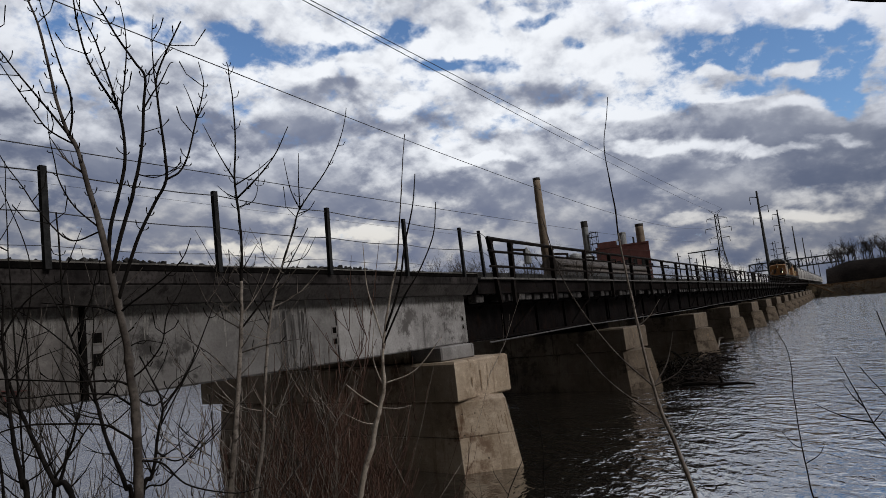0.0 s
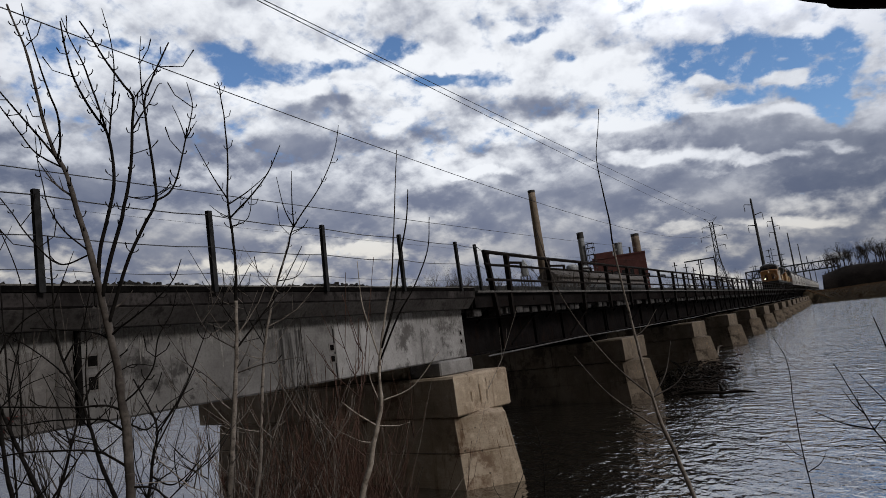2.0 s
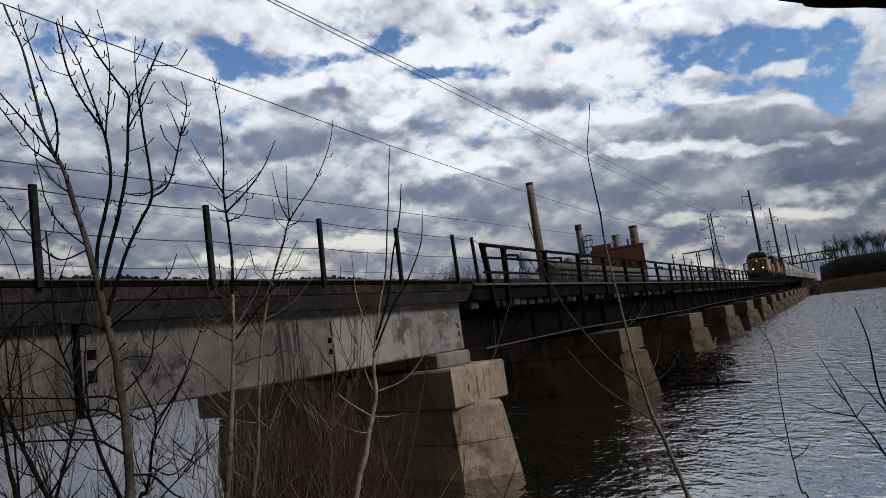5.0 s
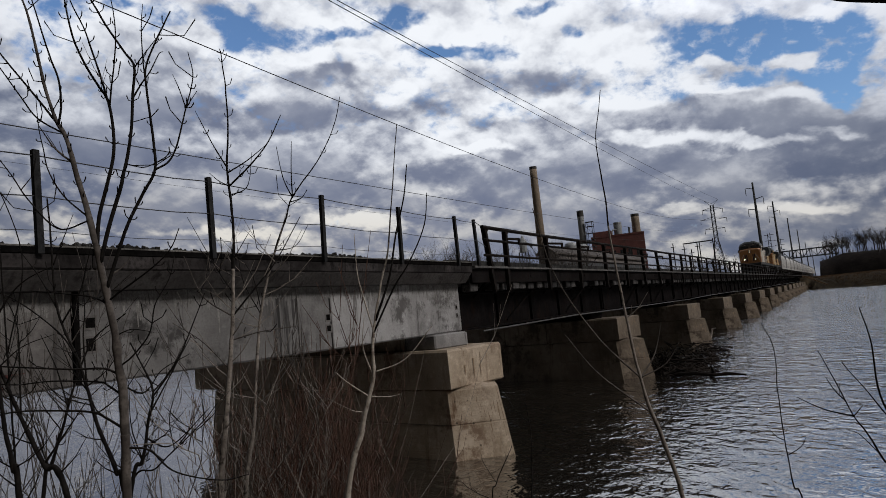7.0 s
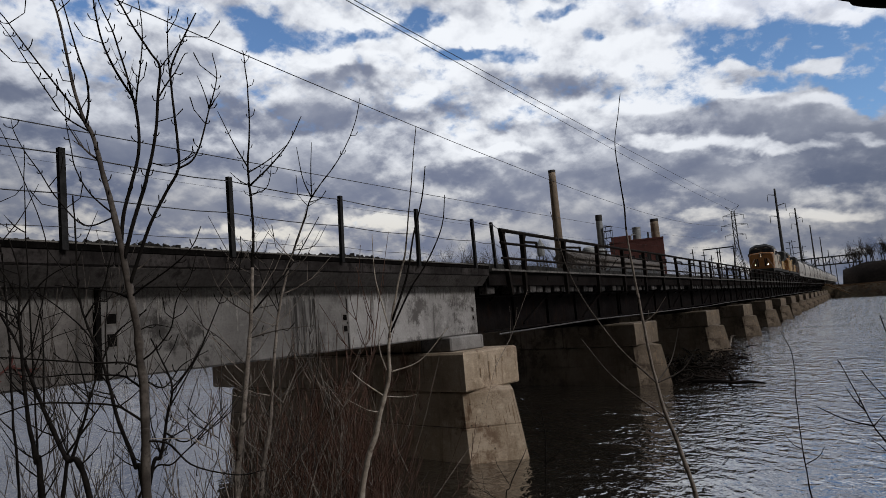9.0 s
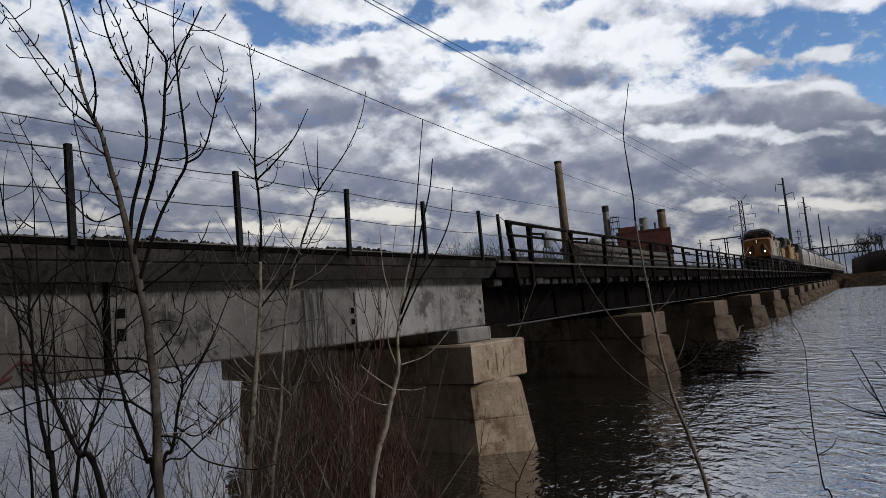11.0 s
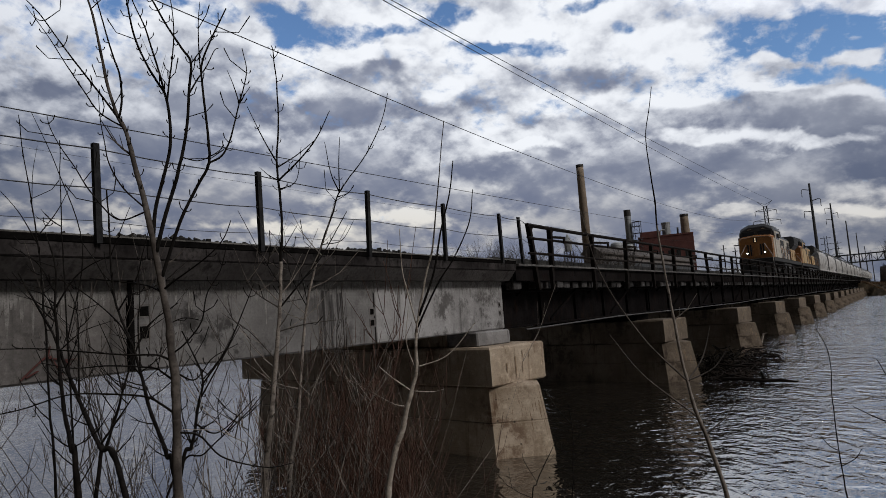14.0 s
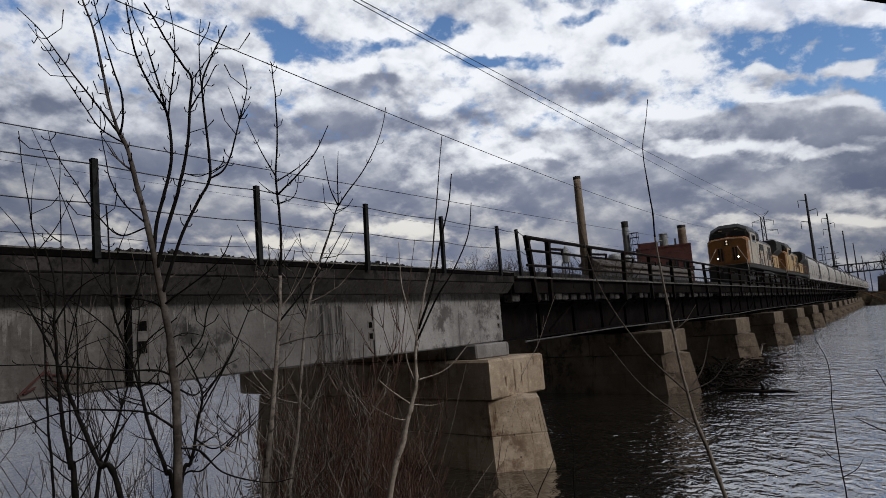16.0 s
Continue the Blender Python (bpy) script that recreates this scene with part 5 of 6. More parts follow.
def build_power_plant():
    def stack(x, y, h, r0, r1, label):
        e = thing("smokestack", label, "smokestack", pose(x, y, 3.0), "stacks of the power plant")
        part("shaft", Geo().lathe([(r0, 0), (r1 * 1.02, h * 0.93), (r1, h - 1.2)], 24), STACK, e, smooth=True)
        part("rim", Geo().lathe([(r1, h - 1.2), (r1 * 1.05, h - 1.1), (r1 * 1.05, h), (r1 * 0.8, h + 0.01), (r1 * 0.8, h - 1.5)], 24), SOOT, e, "soot-blackened rim")
        return e

    stack(-111.6, 280, 63.6, 2.3, 1.62, "tall tan brick smokestack with a blackened rim")
    stack(-75.8, 310, 38.1, 2.3, 1.78, "short tan brick smokestack with a blackened rim")
    # steel stack with an open platform tower beside it
    e = thing("steel_stack", "dark grey steel exhaust stack with a platform tower", "smokestack", pose(-92.0, 280, 3.0))
    part("shaft", Geo().lathe([(1.7, 0), (1.38, 38.5), (1.38, 39.5)], 20), GREY_METAL, e, smooth=True)
    part("band", Geo().lathe([(1.44, 37.0), (1.47, 37.1), (1.47, 39.7), (1.2, 39.75)], 20), SOOT, e)
    g = Geo()
    for x in (2.2, 5.0):
        for y in (-1.2, 1.2):
            g.bar((x, y, 0), (x, y, 34), 0.17)
    for z in (20, 23, 26, 29, 32, 34):
        g.box(1.9, 5.3, -1.4, 1.4, z, z + 0.16)
        g.bar((2.2, -1.2, z), (5.0, -1.2, z - 2.8), 0.09)
    part("platform_tower", g, DARK_METAL, e)
    # brick boiler house with penthouse and roof plant
    e = thing("boiler_house", "dark red brick power plant boiler house with roof vents", "building", pose(-78.3, 285, 2.5, 0, 0, 14))
    part("brick_wall", Geo().box(-11.1, 11.3, 0, 22, 0, 27.4, bevel=0.1), BRICK, e)
    part("penthouse", Geo().box(-10.3, -2.2, 0.5, 9, 27.4, 30.0, bevel=0.1), BRICK, e)
    part("parapet", Geo().box(-11.2, 11.4, -0.15, 0.5, 27.2, 27.9), BRICK, e)
    for k in range(6):
        w = part("window", Geo().box(-9.6 + 3.4 * k, -8.0 + 3.4 * k, -0.08, 0.02, 15, 21), GLASS, e)
        part("window_frame", Geo().box(-9.7 + 3.4 * k, -7.9 + 3.4 * k, -0.1, 0.0, 17.9, 18.1).box(-8.85 + 3.4 * k, -8.75 + 3.4 * k, -0.1, 0.0, 15, 21), DARK_METAL, w)
    part("roof_tank", Geo().lathe([(1.75, 27), (1.75, 32.9), (1.85, 33.0), (1.85, 33.5), (1.2, 33.6)], 18, (0.6, 4)), GREY_METAL, e, "grey cylindrical roof tank")
    part("vent_pipe", Geo().tube([(5.3, 1.5, 27), (5.3, 1.5, 30.6)], 0.4, 8), DARK_METAL, e)
    part("vent_pipe", Geo().tube([(-2.0, 1, 27), (-2.0, 1, 29.5), (-1.4, 1.4, 30.2), (0, 2, 30.2)], 0.35, 8), GREY_METAL, e)
    # long grey shed beside the river
    e = thing("long_shed", "long weathered grey industrial shed beside the river", "building", pose(0, 0, 0))
    part("wall", Geo().box(-60, -56, 148, 236, 1.0, 14.8), GREY_WALL, e)
    part("roof", Geo().loft([[(x, y, z) for x, z in ((-60.5, 14.7), (-55.4, 14.7), (-55.4, 15.1), (-58, 17.0), (-60.5, 15.1))] for y in (147, 237)]), SHED_ROOF, e)
    for k in range(12):
        part("wall_panel", Geo().box(-56.02, -55.9, 149 + 7.1 * k, 155.8 + 7.1 * k, 3.0, 11.2), GREY_WALL, e)
        part("clerestory", Geo().box(-56.02, -55.92, 149.3 + 7.1 * k, 155.5 + 7.1 * k, 11.8, 13.6), DARK_METAL, e)
    for x, r, top in ((-85.0, 2.6, 26.0), (-80.3, 2.1, 24.6)):
        solid("storage_tank", Geo().lathe([(r, 2.0), (r, top - 1.4), (r * 0.85, top - 0.6), (r * 0.5, top - 0.1), (0.2, top)], 22, (x, 243)), GREY_METAL, "pale grey cylindrical storage tank", "tank", "plant storage tanks", smooth=False)
    # small hopper-roofed water tower
    e = thing("water_tower", "small grey water tank with a conical roof on legs", "water tower", pose(-66.0, 153, 2.0))
    part("tank", Geo().lathe([(1.0, 14.6), (1.0, 17.0), (1.25, 17.0), (0.1, 18.9)], 8), GREY_METAL, e)
    for k in range(4):
        a = math.pi / 4 + k * math.pi / 2
        part("leg", Geo().bar((2.0 * math.cos(a), 2.0 * math.sin(a), 0), (1.2 * math.cos(a), 1.2 * math.sin(a), 14.7), 0.2), DARK_METAL, e)


build_power_plant()


def build_lattice_tower():
    e = thing("lattice_tower", "grey steel lattice transmission tower with three crossarms", "transmission tower", pose(-54.0, 400, 4.0, 0, 0, 15))
    H = 48.0

    def half(z):
        return 4.6 - 3.6 * (z / 26) if z < 26 else 1.0 - 0.2 * (z - 26) / 22

    levels = [0, 7, 13, 18, 22, 26, 30, 34, 38, 42, H - 2]
    for sx in (-1, 1):
        for sy in (-1, 1):
            part("leg", Geo().tube([(sx * half(z), sy * half(z), z) for z in levels], 0.17, 4), DARK_METAL, e)
    g = Geo()
    for a, b in zip(levels, levels[1:]):
        for s in (-1, 1):
            g.bar((-half(a), s * half(a), a), (half(b), s * half(b), b), 0.13)
            g.bar((half(a), s * half(a), a), (-half(b), s * half(b), b), 0.13)
            g.bar((s * half(a), -half(a), a), (s * half(b), half(b), b), 0.13)
        g.bar((-half(b), -half(b), b), (half(b), -half(b), b), 0.13)
    part("lacing", g, DARK_METAL, e)
    for z, w in ((32.4, 5.3), (38.0, 6.9), (43.6, 5.4)):
        g = Geo()
        for s in (-1, 1):
            g.bar((s * 0.85, 0, z + 1.1), (s * w, 0, z), 0.2).bar((s * 0.85, 0, z - 0.2), (s * w, 0, z), 0.2)
            g.bar((s * w, 0, z), (s * w, 0, z - 2.6), 0.22)
        part("crossarm", g, DARK_METAL, e)
    part("peak", Geo().bar((-0.8, 0, H - 2), (-3.7, 0, H + 0.9), 0.2).bar((0.8, 0, H - 2), (3.7, 0, H + 0.9), 0.2).bar((-3.7, 0, H + 0.9), (0, 0, H - 1.0), 0.15).bar((3.7, 0, H + 0.9), (0, 0, H - 1.0), 0.15).bar((-0.8, 0, H - 2), (0.8, 0, H - 2), 0.2), DARK_METAL, e)


build_lattice_tower()


def build_monopole(x, y, h, arms):
    e = thing("transmission_pole", "dark steel transmission pole with davit arms beside the track", "utility pole", pose(x, y, 2.8), "transmission poles beside the track")
    part("shaft", Geo().tube([(0, 0, 0), (0, 0, h)], [0.62, 0.28], 10), DARK_METAL, e)
    for s, z, w in arms:
        part("davit_arm", Geo().tube([(0, 0, z), (s * w * 0.9, 0, z + 0.5), (s * w, 0, z + 0.3), (s * w, 0, z - 1.9)], [0.16, 0.11, 0.09, 0.12], 6), DARK_METAL, e)


for x, y, h, arms in ((-18.2, 231, 32.5, ((-1, 30.4, 2.3), (1, 27.0, 2.5), (-1, 23.6, 2.3))), (-18.2, 316, 34.8, ((-1, 32.6, 2.2), (1, 30.2, 2.2), (-1, 27.8, 2.2))), (-18.2, 425, 36, ()), (-18.2, 545, 36.7, ()), (-18.2, 692, 34, ()), (-18.2, 905, 39, ())):
    build_monopole(x, y, h, arms)


def build_gantry():
    for x, y, h in ((-58.5, 300, 18.5), (-54.2, 318, 16), (-42.0, 300, 18.5), (-48.5, 300, 17.5), (-47.6, 300, 17.5), (-54.0, 300, 17.0)):
        e = thing("wood_pole", "weathered wooden utility pole at the substation", "utility pole", pose(x, y, 3.2), "substation poles")
        h += 2.5
        part("shaft", Geo().tube([(0, 0, 0), (0, 0, h)], [0.28, 0.2], 8), TWIG, e)
        part("crossarm", Geo().box(-1.1, 1.1, -0.1, 0.1, h - 1.8, h - 1.55), TWIG, e)
    beam = Geo().box(-54.3, -41.8, 299.8, 300.2, 23.1, 23.6)
    e = thing("gantry_beam", "dark steel beam resting across the substation poles", "gantry")
    part("beam", beam, DARK_METAL, e)
    # short busbar towers
    for x, y, h in ((-22.5, 330, 22), (-19.5, 345, 20), (-31, 340, 16)):
        e = thing("substation_mast", "grey steel substation mast with short crossarms", "mast", pose(x, y, 3.2), "substation masts")
        g = Geo()
        for s in (-0.7, 0.7):
            g.bar((s, 0, 0), (s * 0.7, 0, h), 0.22)
        for z in (h * 0.6, h * 0.72, h * 0.84, h * 0.96):
            g.bar((-2.0, 0, z), (2.0, 0, z), 0.2)
            g.bar((-0.6, 0, z), (0.6, 0, z - 2), 0.12)
        part("frame", g, DARK_METAL, e)


build_gantry()


def build_footbridge():
    e = thing("truss_footbridge", "dark steel truss footbridge crossing over the tracks", "footbridge", pose(0, 300, 0))
    x0, x1, zb, zt = -31.0, 3.0, 11.8, 14.8
    for y in (-1.2, 1.2):
        for z in (zb, zt):
            part("chord", Geo().bar((x0, y, z), (x1, y, z), 0.38), DARK_METAL, e)
        n = 14
        for i in range(n + 1):
            x = x0 + (x1 - x0) * i / n
            part("truss_post", Geo().bar((x, y, zb), (x, y, zt), 0.24), DARK_METAL, e)
        for i in range(n):
            xa, xb = x0 + (x1 - x0) * i / n, x0 + (x1 - x0) * (i + 1) / n
            part("diagonal", Geo().bar((xa, y, zb if i % 2 else zt), (xb, y, zt if i % 2 else zb), 0.15), DARK_METAL, e)
    part("deck", Geo().box(x0, x1, -1.3, 1.3, zb - 0.25, zb - 0.05), DARK_METAL, e)
    for x in (x0 + 1, x1 - 1):
        for y in (-1.2, 1.2):
            part("support_post", Geo().bar((x, y, 2.5), (x, y, zb), 0.4), DARK_METAL, e)


build_footbridge()


def build_power_lines():
    def line(a, b, sag, r, name="power_line"):
        """A sagging cable from a past b, running on a little beyond it."""
        a, b = Vector(a), Vector(b)
        pts = [a.lerp(b, i / 48) - Vector((0, 0, sag * 4 * (i / 48) * (1 - i / 48))) for i in range(57)]
        solid(name, Geo().tube(pts, r, 5), WIRE, "dark overhead transmission cable spanning the river", "power line", "transmission cables")

    line((-57.6, 399, 53.0), (-39.4, 45, 35.3), 1.1, 0.045)
    line((-50.4, 401, 53.0), (-38.4, 45.0, 34.9), 1.1, 0.045)
    line((-60.6, 398, 43.0), (-42.2, 10, 28.3), 5.7, 0.045)
    line((-61.0, 398, 36.0), (-21.0, 10, 10.0), 1.7, 0.02)
    line((-60.2, 398, 30.0), (-74.2, 35.0, 23.9), 3.0, 0.02)


build_power_lines()


# ---- river bank plants ----
def curve_through(pts, n):
    """Smooth points along a Catmull-Rom path."""
    P = [Vector(p) for p in pts]
    P = [P[0] * 2 - P[1]] + P + [P[-1] * 2 - P[-2]]
    out = []
    segs = len(P) - 3
    for k in range(n + 1):
        s = min(k / n * segs, segs - 1e-6)
        i, t = int(s), s - int(s)
        a, b, c, d = P[i:i + 4]
        out.append(0.5 * ((2 * b) + (c - a) * t + (2 * a - 5 * b + 4 * c - d) * t * t + (3 * b - a - 3 * c + d) * t ** 3))
    return out


def build_driftwood():
    rng = random.Random(14)
    e = thing("driftwood_pile", "dark tangle of driftwood logs stranded in the river beside a pier", "driftwood")
    for _ in range(260):
        cy = 23.6 + 12.5 * rng.random() ** 1.3
        cx = -4.75 - 0.09 * (cy - 24) + rng.gauss(0, 0.42)
        a, ln = rng.uniform(0, math.pi), rng.uniform(0.2, 1.1)
        d = Vector((math.cos(a), math.sin(a), rng.uniform(-0.25, 0.35)))
        p = Vector((cx, cy, rng.uniform(-0.06, 0.16) + 0.25 * rng.random() ** 3))
        r = rng.uniform(0.012, 0.04)
        part("branch", Geo().tube([p - d * ln / 2, p + Vector((rng.uniform(-0.1, 0.1), 0, rng.uniform(-0.12, 0.12))), p + d * ln / 2], [r, r * 0.85, r * 0.4], 5), SCRUB, e)
    # the matted root clump, in overlapping lumps
    for k in range(70):
        c = Vector((-6.0 + rng.gauss(0, 0.3), 27.0 + rng.gauss(0, 1.1), rng.uniform(0.0, 0.8) * rng.uniform(0.4, 1.0)))
        turn = rng.uniform(0, 6.3)
        ring = curve_through([c + Vector((math.cos(q + turn) * rng.uniform(0.1, 0.45), math.sin(q + turn) * rng.uniform(0.2, 0.6), rng.uniform(-0.2, 0.25))) for q in (0, 0.9, 1.9, 2.8, 3.6)], 12)
        r = rng.uniform(0.012, 0.05)
        part("root_tangle", Geo().tube(ring, [r * (1 - 0.05 * i) for i in range(13)], 6), SOAKED_WOOD, e)
    part("log", Geo().tube([(-5.1, 23.5, 0.1), (-4.4, 23.32, 0.14), (-3.8, 23.2, 0.08), (-3.3, 23.22, 0.1), (-2.8, 23.1, 0.06)], [0.06, 0.07, 0.05, 0.055, 0.02], 8), SCRUB, e, "long dark floating log")
    part("log", Geo().tube([(-4.0, 23.4, -0.2), (-3.8, 23.3, 0.18), (-3.86, 23.25, 0.38)], [0.07, 0.06, 0.03], 7), TWIG, e)
    part("log", Geo().tube([(-6.3, 37.8, -0.2), (-6.05, 37.6, 0.3), (-5.9, 37.6, 0.75), (-5.7, 37.5, 0.8)], [0.07, 0.06, 0.05, 0.02], 7), PALE_BARK, e, "pale bleached snag")


build_driftwood()


STANCE = Vector((-0.004, -0.016, 2.89))


def sapling(depth, stem, r0, r1, limbs, label, bark, seed, twigs=1.0, wild=0.0, nearer=1.0):
    """A leafless sapling: stem as (aside, height) points at a distance ahead, limbs as (where, radius, offsets...)."""
    rng = random.Random(seed)
    e = thing("sapling", label, "sapling", group="leafless saplings on the bank")

    k = nearer
    depth, r0, r1 = depth * k, r0 * k, r1 * k

    def at(u, z):
        p = AHEAD * depth + ASIDE * u * k
        return STANCE + Vector((p.x, p.y, (z - 2.85) * k))

    foot = stem[0]
    lean = (foot[0] - stem[1][0]) / max(0.1, stem[1][1] - foot[1])
    base = at(foot[0] + lean * 0.4 * (foot[1] - 0.4), 0)
    gz = ground_height(base.x, base.y) - 0.08
    pts = [Vector((base.x, base.y, gz))] + [at(*p) for p in stem]
    path = curve_through(pts, 6 * len(pts))
    n = len(path)
    radii = [r1 + (r0 - r1) * (1 - i / (n - 1)) ** 1.3 for i in range(n)]
    # knobbly bark with swollen nodes
    fine = curve_through(pts, 26 * len(pts))
    many = len(fine) - 1
    thick = [(r1 + (r0 - r1) * (1 - i / many) ** 1.3) * (1 + 0.16 * noise.noise(fine[i] * 23) + 0.14 * max(0.0, math.sin(fine[i].z * 41 + seed)) ** 6) for i in range(many + 1)]
    wavy = [p + noise.noise_vector(p * 9) * 0.004 for p in fine]
    # above deck height pale stems turn dark, painting their silhouette against the sky
    silhouette = next((i for i, p in enumerate(wavy) if p.z > 3.28), many) if bark in (MID_BARK, PALE_BARK) else many
    part("stem", Geo().tube(wavy[:silhouette + 1], thick[:silhouette + 1], 9), bark, e, smooth=True)
    if silhouette < many - 2:
        part("upper_stem", Geo().tube(wavy[silhouette:], thick[silhouette:], 9), BARK if bark is PALE_BARK else TWIG, e, "upper stem darkened as a silhouette against the sky", smooth=True)
    stem_pts = [at(*p) for p in stem]
    seg = [0.0]
    for a, b in zip(stem_pts, stem_pts[1:]):
        seg.append(seg[-1] + (b - a).length)

    def on_stem(s):
        t = s * seg[-1]
        for i in range(len(seg) - 1):
            if t <= seg[i + 1] + 1e-9:
                k = (t - seg[i]) / (seg[i + 1] - seg[i])
                return stem_pts[i].lerp(stem_pts[i + 1], k)
        return stem_pts[-1]

    def spurs(path, r, length, spacing):
        """Pairs of short upcurved spur twigs with swollen buds, at nodes along a limb."""
        count = int(length / spacing) if twigs >= 0.3 else 0
        for j in range(count):
            at_node = (0.18 + 0.8 * (j + rng.uniform(-0.3, 0.3)) / max(1, count)) * (len(path) - 1)
            i = min(len(path) - 2, max(0, int(at_node)))
            p = path[i].lerp(path[i + 1], min(1.0, max(0.0, at_node - i)))
            d = (path[i + 1] - path[i]).normalized()
            spin = AHEAD * rng.uniform(-1.2, 1.2)
            for way in (-1, 1):
                if rng.random() < 0.3:
                    continue
                side = ((ASIDE + spin) * way).normalized()
                side = (side - d * side.dot(d)).normalized()
                ln = (rng.uniform(0.006, 0.024) if rng.random() < 0.85 else rng.uniform(0.03, 0.09)) * depth / 1.77
                q = p + side * ln * 0.7 + d * ln * rng.uniform(0.2, 0.5)
                w = q + side * ln * 0.25 + (d * 0.5 + Vector((0, 0, 0.5))) * ln * rng.uniform(0.3, 0.8)
                g2 = Geo().tube([p, q, w, w + Vector((0, 0, 0.006 * k))], [0.0022 * k, 0.0018 * k, 0.0026 * k, 0.0008 * k], 5)
                part("spur_twig", g2, TWIG, e)

    def shoots(path, r, length):
        """Long thin side shoots that curve upward."""
        for _ in range(int(length * wild + rng.random())):
            i = rng.randint(1, max(2, int(len(path) * 0.7)))
            p = path[i]
            if p.z > 2.85 + 0.12 * depth and wild > 1:
                continue
            d = (ASIDE * rng.choice((-1, 1)) * rng.uniform(0.4, 1.0) + AHEAD * rng.uniform(-0.5, 0.5) + Vector((0, 0, rng.uniform(0.3, 0.9)))).normalized()
            ln = rng.uniform(0.12, 0.42) * depth / 3.2
            q = p + d * ln * 0.5
            w = q + (d + Vector((0, 0, 0.5))).normalized() * ln * 0.5
            r2 = min(r * 0.55, 0.0035)
            g2 = Geo().tube([p, p.lerp(q, 0.5) - Vector((0, 0, ln * 0.02)), q, w], [r2, r2 * 0.85, r2 * 0.65, r2 * 0.3], 5)
            for _k in range(rng.randint(1, 3)):
                a = p.lerp(q, rng.uniform(0.4, 1.0))
                d3 = (d + ASIDE * rng.uniform(-1, 1) + Vector((0, 0, rng.uniform(0, 0.6)))).normalized()
                g2.tube([a, a + d3 * ln * rng.uniform(0.2, 0.45)], [r2 * 0.5, r2 * 0.2], 4)
            part("side_shoot", g2, bark, e)

    grown = []
    for limb in limbs:
        s, r = limb[0], limb[1] * k
        o = grown[s[0]][round(s[1] * (len(grown[s[0]]) - 1))] if isinstance(s, tuple) else on_stem(s)
        back = rng.uniform(-0.10, 0.10) * k
        lp = [o] + [o + ASIDE * du * k + Vector((0, 0, dz * k)) + AHEAD * back * (j + 1) / (len(limb) - 2) for j, (du, dz) in enumerate(limb[2:])]
        path2 = curve_through(lp, 5 * len(lp))
        grown.append(path2)
        m = len(path2)
        g = Geo().tube(path2, [r * (1 - 0.62 * i / (m - 1)) for i in range(m)], 7)
        # limbs that end against the sky get the dark silhouette colour too
        part("limb", g, TWIG if bark is BARK or path2[-1].z > 3.45 else BARK if bark is MID_BARK else bark, e, smooth=True)
        length = sum((b - a).length for a, b in zip(path2, path2[1:]))
        spurs(path2, r, length, 0.058 * depth / 1.77 / max(0.2, twigs))
        shoots(path2, r, length)
    shoots(path[n // 8:], r0, (path[-1] - path[0]).length)
    upper = path[n // 3:]
    spurs(upper, r1, sum((b - a).length for a, b in zip(upper, upper[1:])), 0.058 * depth / 1.77 / max(0.2, twigs))
    return e


